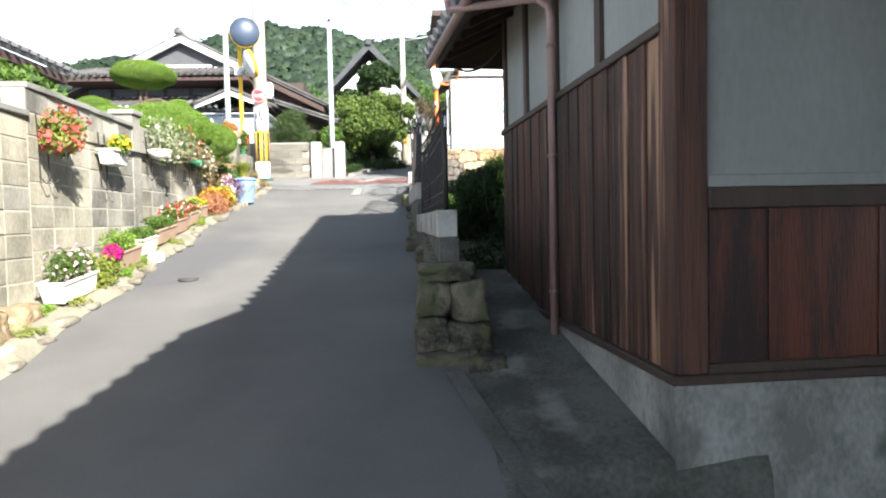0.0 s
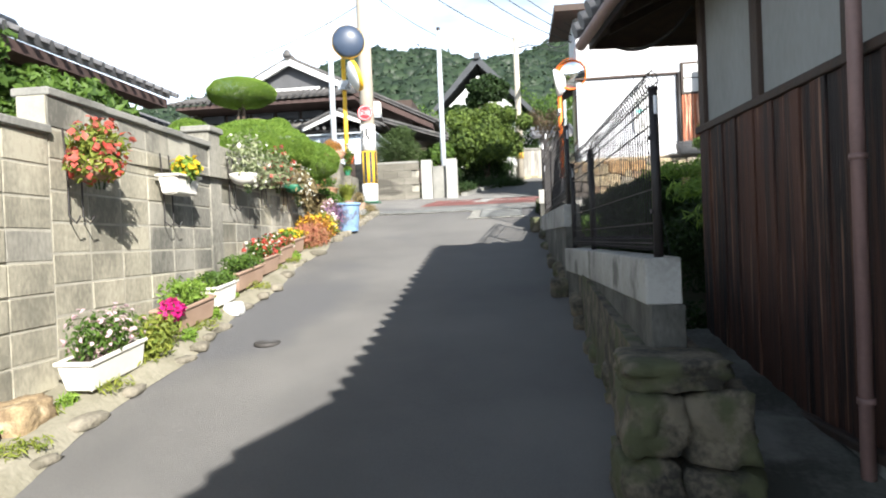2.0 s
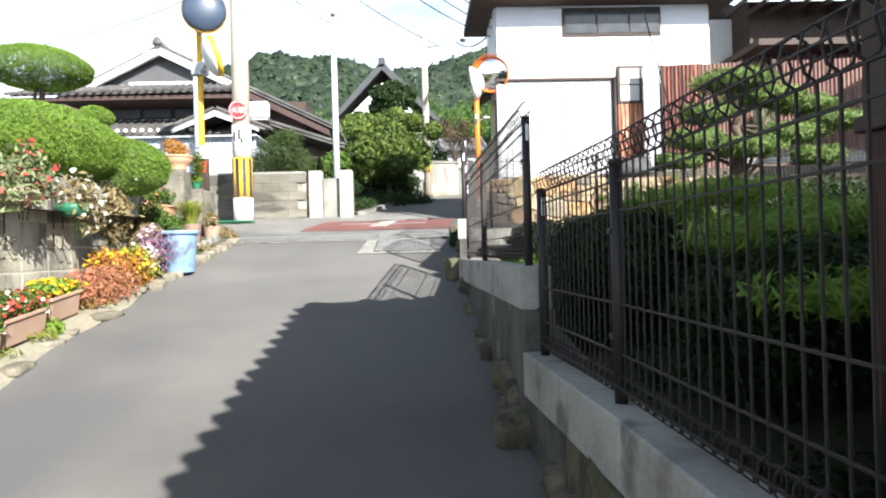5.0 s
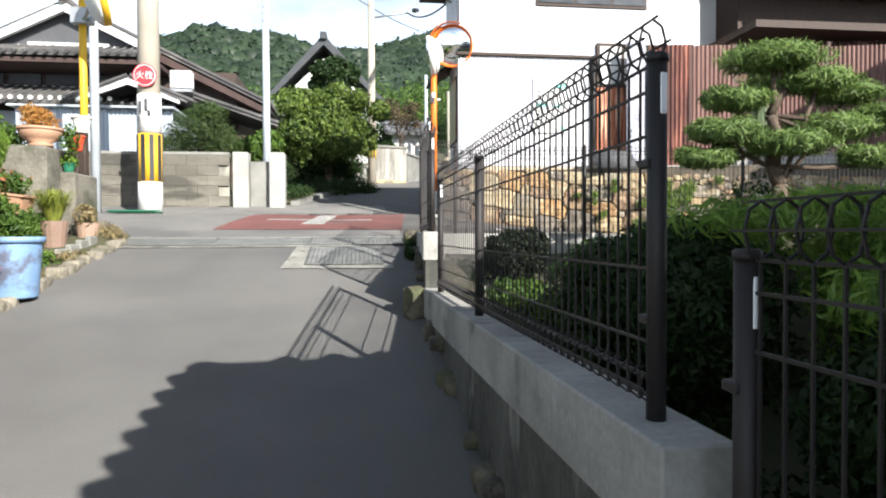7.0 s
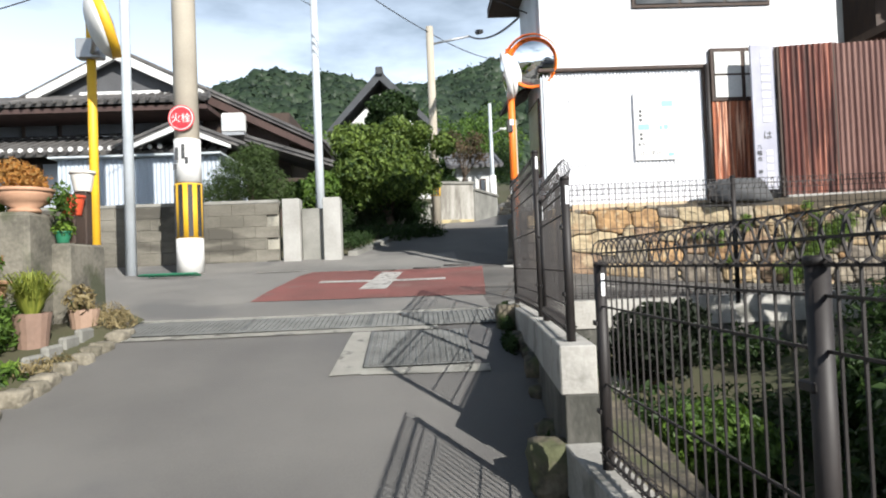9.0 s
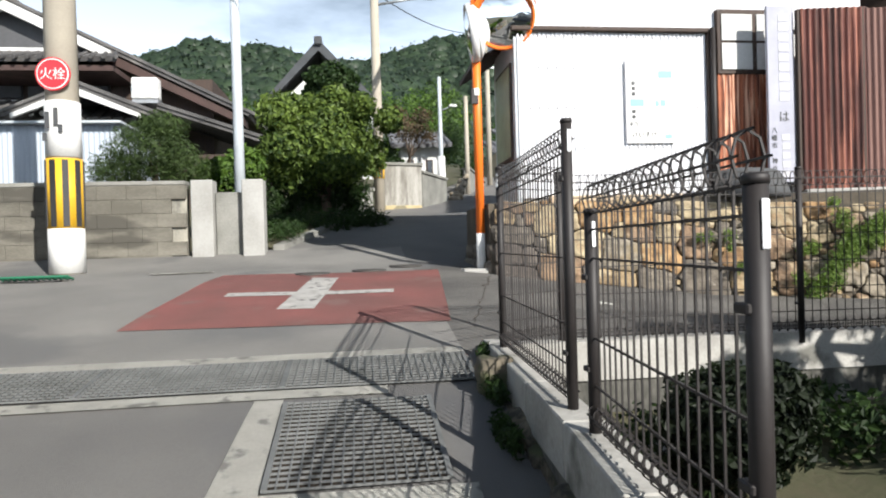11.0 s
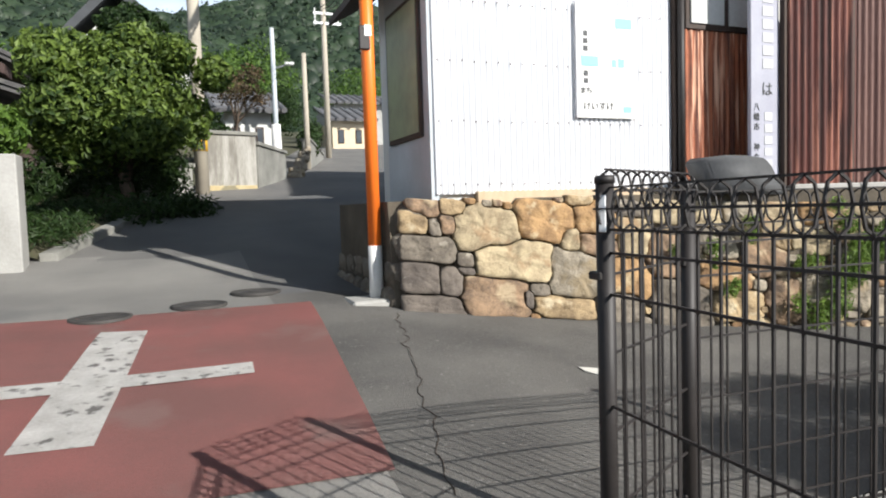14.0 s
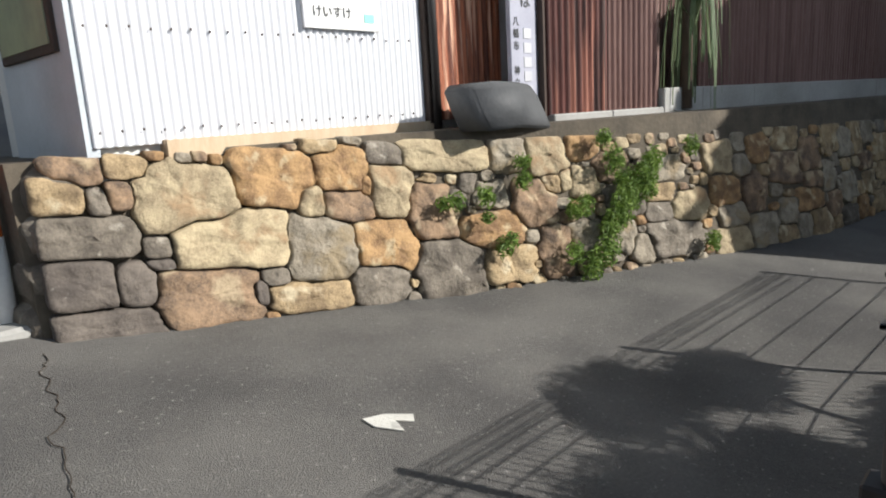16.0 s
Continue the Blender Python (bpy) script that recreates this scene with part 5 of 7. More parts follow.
STAINED = material("stained_pale_render", (0.36, 0.35, 0.32), 0.9, second=(0.2, 0.19, 0.165), scale=2.5, fine=20, amount=0.8, bump=0.2, stretch=(3, 3, 0.5), third=(0.17, 0.16, 0.14), third_scale=2.0, third_cut=0.6)


def lane_wall(name, p, q, tall, mat, label):
    """A wall from p to q beside the climbing lane, stepping with it."""
    d = Vector((q[0] - p[0], q[1] - p[1], 0))
    m = Matrix.Translation((p[0], p[1], 0)) @ Matrix.Rotation(math.atan2(d.y, d.x), 4, "Z")
    top = height(*p) + tall
    ob = setting(name, box(0, 0, height(*p) - 0.6, d.length, 0.22, top, 0.01, m=m), mat, label, "wall")
    part("coping", box(-0.03, -0.04, top, d.length + 0.03, 0.26, top + 0.07, 0.01, m=m), OLD_CONCRETE, ob)


lane_wall("wall_lane_low", (-0.86, 24.4), (-0.2, 25.3), 0.62, OLD_CONCRETE, "shaded low wall beside a lane")
setting("gate_post", box(-0.98, 24.32, 3.0, -0.82, 24.5, 4.32, 0.01), CONCRETE, "slim grey concrete post beside a lane", "post")
lane_wall("wall_lane_side", (0.0, 25.85), (0.96, 26.1), 1.02, STAINED, "pale stained rendered wall beside a lane")
setting("wall_lane_foot", box(0.02, 25.8, 3.3, 0.97, 25.88, 3.84, 0.01, m=Matrix.Translation((0, 0, 0)) @ Matrix.Translation((0, 25.85, 0)) @ Matrix.Rotation(0.255, 4, "Z") @ Matrix.Translation((0, -25.85, 0))), material("ochre_render", (0.46, 0.39, 0.24), 0.9, second=(0.34, 0.27, 0.14), scale=4, fine=30, bump=0.3, third=(0.2, 0.18, 0.12), third_scale=5), "ochre stained foot of a rendered wall", "wall")
lane_wall("wall_lane_upper", (1.0, 26.14), (1.8, 27.95), 0.8, OLD_CONCRETE, "grey block wall running uphill beside a lane")
for k in range(10):
    ob = new("boulder", mesh_of(stone_mesh(0.16 - 0.01 * k, 0.15, 0.1, 1500 + k, 0.6), "boulder", STONE_ASH))
    ob.matrix_basis = Matrix.Translation((2.05 + 0.07 * math.sin(k * 2.4) + 0.05 * k, 28.35 + 0.09 * k, 4.12 + 0.075 * k))
    tagged(ob, "pale rough stone in a heap beside the lane", "stone", "heap of stones")
lane_wall("wall_lane_top", (2.95, 31.0), (4.3, 35.6), 0.75, OLD_CONCRETE, "weathered low wall along the uphill lane")
setting("verge", sheet([-2.6, -2.1, -1.7, -1.2, -0.7], steps(20.7, 28.8, 0.6), lambda x, y: height(x, y) + 0.22 * smooth(0.0, -0.5, x - along(LANE_LEFT, y)) - 0.03), EARTH, "grassy earth bank beside a lane", "ground")
setting("curb_lane", prism([(20.7, 2.7), (20.7, 2.98), (24.0, 3.52), (24.0, 3.2)], -0.08, 0.08, m=Matrix(((0.3, 1, 0, -1.72 - 20.7 * 0.3), (1, 0, 0, 0), (0, 0, 1, 0), (0, 0, 0, 1)))), OLD_CONCRETE, "weathered concrete curb beside a lane", "curb")


# ---- markings, drains and covers on the lane ----
def draped(outline_rows, lift, n=10):
    """A strip laid on the lane: rows of left and right edge points."""
    bm = bmesh.new()
    rows = []
    for (a, b) in outline_rows:
        rows.append([bm.verts.new((a[0] + (b[0] - a[0]) * k / n, a[1] + (b[1] - a[1]) * k / n, lane(a[0] + (b[0] - a[0]) * k / n, a[1] + (b[1] - a[1]) * k / n) + lift)) for k in range(n + 1)])
    for lo, hi in zip(rows, rows[1:]):
        for k in range(n):
            bm.faces.new((lo[k], lo[k + 1], hi[k + 1], hi[k]))
    bmesh.ops.solidify(bm, geom=bm.faces[:], thickness=0.004)
    bmesh.ops.recalc_face_normals(bm, faces=bm.faces)
    return bm


def quad(a, b, c, d, lift, n=10, m=8):
    """a, b the near edge, d, c the far edge."""
    def between(p, q, u):
        return (p[0] + (q[0] - p[0]) * u, p[1] + (q[1] - p[1]) * u)
    return draped([(between(a, d, j / m), between(b, c, j / m)) for j in range(m + 1)], lift, n)


setting("road_marking_red", quad((-2.25, 15.55), (0.13, 15.45), (0.36, 18.16), (-2.05, 18.3), 0.006, 16, 16), ROAD_RED, "dull red painted patch on the asphalt", "road marking")
setting("road_marking_cross", quad((-1.2, 16.03), (-0.9, 16.0), (-0.75, 17.68), (-1.02, 17.74), 0.011, 4, 10), ROAD_WHITE, "worn white painted cross stroke along the lane", "road marking")
setting("road_marking_cross_bar", quad((-1.73, 16.66), (-0.23, 16.62), (-0.22, 16.8), (-1.72, 16.84), 0.014, 10, 3), ROAD_WHITE, "worn white painted cross stroke across the lane", "road marking")
setting("road_marking_line", quad((-3.05, 14.64), (0.1, 14.6), (0.1, 14.76), (-3.0, 14.78), 0.010, 16, 2), ROAD_WHITE_OLD, "pale concrete edge of a drain across the lane", "road marking")
setting("road_marking_line_low", quad((-3.0, 13.98), (-0.4, 14.0), (-0.4, 14.12), (-3.0, 14.1), 0.010, 16, 2), ROAD_WHITE_OLD, "pale concrete lower edge of a drain", "road marking")
setting("road_marking_border", quad((-1.12, 12.98), (-0.92, 13.0), (-0.92, 13.98), (-1.06, 13.98), 0.010, 2, 6), ROAD_WHITE_OLD, "faded cream border beside a grating", "road marking")
setting("road_marking_border_low", quad((-0.92, 12.98), (-0.1, 12.94), (-0.1, 13.08), (-0.92, 13.1), 0.010, 6, 2), ROAD_WHITE_OLD, "faded cream border below a grating", "road marking")
bm = bmesh.new()
ARROW = ((0.0, 0.03), (0.08, -0.05), (0.25, -0.07), (0.19, 0.05), (0.3, 0.06), (0.29, 0.15), (0.12, 0.12))
spots = [(1.5 + 0.44 * u + 0.47 * v, 16.32 - 0.47 * u + 0.44 * v) for u, v in ARROW]
bm.faces.new([bm.verts.new((x, y, lane(x, y) + 0.008)) for x, y in spots])
bmesh.ops.triangulate(bm, faces=bm.faces[:])
bmesh.ops.solidify(bm, geom=bm.faces[:], thickness=0.004)
bmesh.ops.recalc_face_normals(bm, faces=bm.faces)
setting("road_marking_arrow", bm, ROAD_WHITE_OLD, "small worn white mark on the side lane", "road marking")
setting("road_marking_spill", quad((-2.95, 18.6), (-2.2, 18.72), (-2.35, 18.85), (-2.95, 18.74), 0.012, 4, 2), ROAD_WHITE_OLD, "pale patch of spilled paint", "road marking")


def grating(x0, y0, x1, y1, pitch, label):
    g = thing("drain_grating", label, "grating", (x0, y0, lane(x0, y0)), "drain gratings")
    # Flat soil-coloured sheet on the asphalt, standing in for shade below the bars.
    part("pit", quad((x0, y0), (x1, y0), (x1, y1), (x0, y1), 0.012, 12, 4), SOIL, g, "dark sheet standing in for the shade below the bars")
    bm = bmesh.new()
    for x in steps(x0, x1, pitch):
        box(x - 0.0028, y0, 0, x + 0.0028, y1, 0.011, bm=bm)
    for y in steps(y0, y1, pitch):
        for a, b in zip(steps(x0, x1, 0.5), steps(x0, x1, 0.5)[1:]):
            box(a, y - 0.0028, 0, b, y + 0.0028, 0.009, bm=bm)
    for v in bm.verts:
        v.co.z += lane(v.co.x, v.co.y) + 0.014
    tagged(part("grid", bm, GRATE, g, "weathered steel bars"), kind="stuff")
    for k, x in enumerate(steps(x0, x1, 1.0)):
        bm = box(x - 0.012, y0, 0, x + 0.01, y1, 0.014)
        for v in bm.verts:
            v.co.z += lane(v.co.x, v.co.y) + 0.013
        part("frame_bar", bm, GRATE, g)


grating(-3.0, 14.13, 0.08, 14.6, 0.042, "long steel drain grating across the lane")
grating(-0.9, 13.11, -0.2, 13.9, 0.042, "square steel drain grating beside the curb")


def cover(x, y, r, label, mat=None):
    bm = lathe([(r, -0.02), (r, 0.012), (r * 0.86, 0.012), (r * 0.84, 0.006), (r * 0.3, 0.006), (r * 0.28, 0.01), (0.01, 0.01)], 28, at=(x, y, lane(x, y) + 0.004))
    ob = new("manhole_cover", mesh_of(bm, "manhole_cover", mat or material("dark_iron", (0.07, 0.065, 0.06), 0.7, metal=0.3, second=(0.045, 0.042, 0.04), fine=60, bump=0.5)))
    tagged(ob, label, "manhole cover", "covers in the lane")


cover(-2.25, 6.87, 0.1, "small dark iron cover sunk in asphalt")
for x, y in ((-0.42, 18.4), (0.03, 18.77), (-1.06, 18.2)):
    cover(x, y, 0.2, "round dark iron cover sunk in asphalt")
# a long crack
bm = bmesh.new()
pts = [(0.86 - 0.6 * (k / 72) + 0.07 * noise.noise(Vector((k * 0.23, 3, 0))) + 0.016 * noise.noise(Vector((k * 0.9, 8, 0))), 17.62 - 2.4 * k / 72) for k in range(73)]
path_tube([(x, y, lane(x, y) + 0.003) for x, y in pts], 0.002, 5, bm)
setting("road_crack", bm, SOIL, "long dark crack in the asphalt", "crack")

setting("curb_gutter", quad((0.67, 1.8), (0.78, 1.8), (0.33, 4.2), (0.22, 4.2), 0.022, 3, 12), OLD_CONCRETE, "worn concrete lip between asphalt and a damp strip", "curb")

# ---- stones below the curbs ----
roadside = setting("wall_roadside", prism([(4.75, 0.3), (4.75, 1.12), (8.0, 1.45), (11.5, 1.9), (14.6, 2.22), (14.6, 1.9)], 0.22, 0.5, m=Matrix(((0, 1, 0, -0.06), (1, 0, 0, 0), (0, 0, 1, 0), (0, 0, 0, 1)))), STONE_DARK, "dark mossy retaining wall of rough stones below a fence", "wall")
STACK = ((0.27, 4.72, 1.09, 0.2, 0.2, 0.065), (0.17, 4.68, 0.91, 0.115, 0.2, 0.125), (0.4, 4.7, 0.89, 0.14, 0.2, 0.15), (0.15, 4.66, 0.67, 0.12, 0.2, 0.12), (0.41, 4.66, 0.62, 0.16, 0.2, 0.13), (0.26, 4.55, 0.47, 0.22, 0.2, 0.1), (0.5, 4.45, 0.45, 0.14, 0.25, 0.11))
for k, (x, y, z, rx, ry, rz) in enumerate(STACK):
    ob = part("stone", stone_mesh(rx, ry, rz, 500 + k, 0.78, 4), STONE_DARK, roadside)
    ob.matrix_basis = Matrix.Translation((x, y, z)) @ Matrix.Rotation(0.12 * math.sin(k * 2.1), 4, "Y")
rng = random.Random(9)
y, k = 5.0, 0
while y < 13.9:
    x = along(FENCE, y)
    r = rng.uniform(0.035, 0.08)
    ob = part("stone", stone_mesh(0.07, r * 1.4, r, 600 + k, 0.85), STONE_DARK, roadside)
    ob.matrix_basis = Matrix.Translation((x - 0.05 + rng.uniform(-0.03, 0.015), y, height(x, y) + r * 0.3 + rng.choice((0, 0, 0.1)))) @ Matrix.Rotation(rng.uniform(-0.3, 0.3), 4, "X")
    y += rng.choice((0.09, 0.14, 0.3, 0.55))
    k += 1
for k, (y, r) in enumerate(((11.5, 0.11), (13.95, 0.1), (8.0, 0.09))):
    ob = part("stone", stone_mesh(0.09, r * 0.9, r, 700 + k, 0.9, 3), STONE_DARK, roadside)
    ob.matrix_basis = Matrix.Translation((along(FENCE, y) - 0.12, y, height(0, y) + r * 0.8))

# ---- kerb stones, planters and pots on the left ----
rng = random.Random(3)
KERB_STONE = material("pale_kerb_stone", (0.25, 0.225, 0.175), 0.95, second=(0.11, 0.1, 0.075), scale=5, fine=40, amount=0.8, bump=1.0, bump_scale=30, objects=0.5)
kerb = setting("curb_left", sheet([0, 0.1, 0.25, 0.5], steps(2.6, 12.6, 0.3), lambda x, y: 0), material("pale_kerb_earth", (0.27, 0.25, 0.195), 0.95, second=(0.15, 0.14, 0.095), scale=4, fine=30, bump=0.8), "pale rough kerb with weeds below a wall", "curb")
for v in kerb.data.vertices:
    y = v.co.y
    edge = along(LEFT, y) + 0.5 + 0.05 * math.sin(y * 3.1)
    u = v.co.x
    v.co.z = height(edge, y) + (0.0 if u < 0.05 else 0.07 + 0.05 * u) * smooth(2.6, 4.8, y) + 0.004 + 0.02 * noise.noise(Vector((u * 4, y * 3, 1)))
    v.co.x = edge - u
for k in range(30):
    y = 4.6 + k * 0.265 + rng.uniform(-0.1, 0.1)
    if rng.random() < 0.4:
        continue
    x = along(LEFT, y) + 0.47 + 0.05 * math.sin(y * 3.1)
    r = rng.uniform(0.03, 0.075)
    ob = part("stone", stone_mesh(r, r * 2.2, r * 0.6, 800 + k, 0.85), KERB_STONE, kerb)
    ob.matrix_basis = Matrix.Translation((x, y, height(x, y) + 0.02)) @ Matrix.Rotation(rng.uniform(-0.4, 0.4), 4, "Z")
for k, (x, y, z, r, mat, label) in enumerate(((-3.1, 4.75, 0.7, 0.22, STONE, "large tan boulder at the foot of a wall"), (-2.84, 4.62, 0.56, 0.11, PLASTER, "white rounded stone beside the lane"), (-3.05, 5.3, 0.76, 0.13, STONE, "tan boulder beside the lane"), (-2.88, 7.72, 1.1, 0.08, PLASTER, "small white stone among planters"))):
    bm = stone_mesh(r, r * 1.2, r * 0.8, 900 + k, 0.7, 4)
    bmesh.ops.transform(bm, matrix=Matrix.Translation((x, y, z)), verts=bm.verts)
    for fc in bm.faces:
        fc.smooth = True
    tagged(new("boulder", mesh_of(bm, "boulder", mat)), label, "stone")


def planter(x, y, z, long, mat, label, turn=0.0):
    """A tapered trough with rim and feet, long side along the lane."""
    p = thing("planter", label, "planter", (0, 0, 0), "planters along the wall")
    bm = box(-0.09, -long / 2 + 0.03, 0.0, 0.09, long / 2 - 0.03, 0.17)
    for v in bm.verts:
        if v.co.z > 0.1:
            v.co.x *= 1.3
            v.co.y *= 1.08
    bmesh.ops.bevel(bm, geom=list(bm.edges), offset=0.012, segments=2, affect="EDGES")
    part("trough", bm, mat, p)
    bm = box(-0.13, -long / 2, 0.165, -0.1, long / 2, 0.19, 0.006)
    box(0.1, -long / 2, 0.165, 0.13, long / 2, 0.19, 0.006, bm=bm)
    box(-0.1, -long / 2, 0.165, 0.1, -long / 2 + 0.03, 0.19, 0.006, bm=bm)
    box(-0.1, long / 2 - 0.03, 0.165, 0.1, long / 2, 0.19, 0.006, bm=bm)
    part("rim", bm, mat, p)
    part("soil", box(-0.1, -long / 2 + 0.03, 0.15, 0.1, long / 2 - 0.03, 0.178), SOIL, p)
    p.matrix_basis = Matrix.Translation((x, y, z)) @ Matrix.Rotation(turn - 0.04, 4, "Z") @ Matrix.Rotation(0.12, 4, "X")
    return p


def plant(label, blobs, green, flower=None, count=500, size=0.03, blooms=120, bloom=0.022, seed=1, name="flowering_plant", category="plant"):
    """Leaves in rounded masses, with flowers over them."""
    low = min(c[2] - r[2] for c, r in blobs)
    cx, cy = blobs[0][0][0], blobs[0][0][1]
    p = thing(name, label, category, (cx, cy, low))
    leaves("foliage", blobs, count, size, green, p, seed, shell=0.1, thin=0.4)
    bm = bmesh.new()
    for k in range(5):
        a = k * 1.3
        tube((cx + 0.02 * math.cos(a), cy + 0.03 * math.sin(a), low - 0.03), (cx + 0.06 * math.cos(a), cy + 0.1 * math.sin(a), blobs[0][0][2]), 0.005, 0.003, 5, bm)
    part("stems", bm, LEAF_DARK, p)
    if flower:
        up = [((c[0], c[1], c[2] + r[2] * 0.12), (r[0] * 1.04, r[1] * 1.04, r[2])) for c, r in blobs]
        tagged(leaves("blossom", up, blooms, bloom, flower, p, seed + 50, shell=0.85, thin=0.8, up=0.6), kind="stuff")
    return p


def wall_x(y):
    return along(LEFT, y)


ROW = ((5.95, 0.58, PLANTER_WHITE, "white plastic planter with pink cyclamen", LEAF, PINK_PETAL, 0.16), (7.1, 0.6, PLANTER_BROWN, "pale brown planter with bushy green plants", LEAF_BRIGHT, None, 0.13), (7.72, 0.42, PLANTER_WHITE, "white plastic planter with sparse greens", LEAF, None, 0.07), (8.35, 0.62, PLANTER_BROWN, "tan plastic planter with low green leaves", LEAF, None, 0.09), (8.95, 0.5, PLANTER_BROWN, "tan planter with red and white flowers", LEAF, RED_PETAL, 0.11), (9.5, 0.5, PLANTER_BROWN, "brown planter with red and pink flowers", LEAF, RED_PETAL, 0.1), (10.05, 0.42, PLANTER_BROWN, "brown planter with yellow-green flowers", LEAF_BRIGHT, YELLOW_PETAL, 0.07))
for k, (y, long, mat, label, green, flower, tall) in enumerate(ROW):
    x = wall_x(y) + 0.26
    z = height(x, y) + 0.1
    planter(x, y, z, long, mat, label)
    top = z + 0.19
    blobs = [((x + 0.02 * (j % 2), y - long * 0.33 + long * 0.66 * j / 3, top + tall * 0.6), (0.13, long * 0.2, tall)) for j in range(4)]
    ob = plant(label.split(" with ")[1] + " growing in a planter", blobs, green, flower, 900, 0.022, 170, 0.02, 20 + k)
    if k in (4, 5):
        tagged(leaves("pale_blossom", blobs, 70, 0.02, WHITE_PETAL, ob, 70 + k, shell=0.9, thin=0.8), kind="stuff")
x = wall_x(6.4) + 0.3
plant("magenta flowers over bushy green leaves beside planters", [((x, 6.52, 1.06), (0.16, 0.2, 0.16)), ((x + 0.06, 6.35, 0.98), (0.14, 0.14, 0.1))], LEAF_YELLOW, None, 900, 0.025, 0, 0.02, 31)
plant("bright magenta flowers between two planters", [((x + 0.02, 6.72, 1.2), (0.08, 0.08, 0.08))], LEAF, MAGENTA_PETAL, 80, 0.02, 120, 0.025, 32)
plant("low coral-leaved shrub at the foot of a wall", [((wall_x(10.6) + 0.32, 10.6, 1.74), (0.24, 0.42, 0.2)), ((wall_x(11) + 0.34, 10.95, 1.8), (0.2, 0.3, 0.18))], CORAL_LEAF, None, 3200, 0.024, 0, 0.02, 33, "shrub", "shrub")
plant("low orange and yellow shrub beside a coral shrub", [((wall_x(11.4) + 0.34, 11.35, 1.9), (0.2, 0.28, 0.2)), ((wall_x(11.2) + 0.22, 11.2, 1.95), (0.2, 0.3, 0.16))], ORANGE_LEAF, YELLOW_PETAL, 2400, 0.024, 250, 0.02, 34, "shrub", "shrub")
# weeds along the kerb
rng = random.Random(4)
weeds = [((wall_x(y) + rng.uniform(0.08, 0.45), y, height(-3, y) + 0.1), (0.06, 0.09, rng.uniform(0.04, 0.09))) for y in (5.2, 5.6, 6.2, 6.8, 7.4, 8.0, 8.6, 9.2, 9.8, 11.9, 12.3, 12.7, 13.1)]
tagged(leaves("weeds", weeds, 1600, 0.03, LEAF_BRIGHT, None, 5, shell=0.1, thin=0.25), "small green weeds along the kerb", "weeds", kind="stuff")


tagged(leaves("kerb_weeds", [((wall_x(4.6 + 0.42 * k) + 0.3 + 0.12 * math.sin(k * 2.3), 4.6 + 0.42 * k, height(-3, 4.6 + 0.42 * k) + 0.1), (0.12, 0.16, 0.045)) for k in range(18)], 2200, 0.026, LEAF_YELLOW, None, 62, shell=0.0, thin=0.2, up=0.4), "dry yellow-green weeds among planters", "weeds", kind="stuff")


def round_pot(x, y, z, r, h, mat, label, name="flower_pot", group=""):
    p = thing(name, label, "pot", (x, y, z), group)
    part("body", lathe([(r * 0.68, 0), (r * 0.7, 0.01), (r * 0.95, h * 0.86), (r * 0.95, h * 0.87)], 24, at=(x, y, z)), mat, p)
    part("rim", lathe([(r * 0.95, h * 0.86), (r * 1.05, h * 0.86), (r * 1.05, h), (r * 0.9, h), (r * 0.9, h * 0.9)], 24, at=(x, y, z)), mat, p)
    part("soil", lathe([(r * 0.88, h * 0.88), (r * 0.88, h * 0.93)], 24, at=(x, y, z)), SOIL, p)
    return p


def hanging(y, z, r, mat, label, blobs_at, green, flower, seed, long=0.0, blooms=420, count=900):
    """A pot hooked to the wall, with its plant."""
    x = wall_x(y) + 0.14
    p = thing("hanging_pot", label, "pot", (x, y, z), "hanging pots")
    if long:
        bm = box(x - 0.08, y - long / 2, z, x + 0.09, y + long / 2, z + 0.15)
        for v in bm.verts:
            if v.co.z < z + 0.05:
                v.co.y = y + (v.co.y - y) * 0.85
                v.co.x = x + (v.co.x - x) * 0.8
        bmesh.ops.bevel(bm, geom=list(bm.edges), offset=0.012, segments=2, affect="EDGES")
        part("trough", bm, mat, p)
        part("rim", box(x - 0.1, y - long / 2 - 0.012, z + 0.14, x + 0.11, y + long / 2 + 0.012, z + 0.165, 0.008), mat, p)
    else:
        part("basket", lathe([(r * 0.3, 0), (r * 0.7, r * 0.15), (r * 0.95, r * 0.5), (r, r * 0.8)], 20, at=(x + r * 0.2, y, z)), mat, p)
    for dy in (-0.07, 0.07):
        part("hook", path_tube([(x - 0.12, y + dy, z + 0.35), (x - 0.1, y + dy, z + 0.1), (x - 0.1, y + dy, z - 0.22), (x - 0.05, y + dy, z - 0.27), (x - 0.02, y + dy, z - 0.22)], 0.006, 6), BLACK_METAL, p)
    blobs = [((x + 0.08 + b[0], y + b[1], z + b[2]), (b[3], b[3] * 1.1, b[4])) for b in blobs_at]
    plant(label.split(" with ")[-1] + " in a hanging pot", blobs, green, flower, count, 0.03, blooms, 0.026, seed)


hanging(6.05, 2.12, 0.16, LEAF_DARK and PLANTER_BROWN, "brown hanging pot with a ball of red blossoms", ((0, 0, 0.22, 0.18, 0.18), (0.0, -0.05, 0.1, 0.17, 0.12)), LEAF_YELLOW, RED_PETAL, 41, blooms=230)
hanging(7.32, 2.12, 0.1, PLANTER_WHITE, "white hanging trough with yellow-green leaves", ((0, 0, 0.22, 0.12, 0.1),), LEAF_BRIGHT, YELLOW_PETAL, 42, long=0.4, blooms=60, count=300)
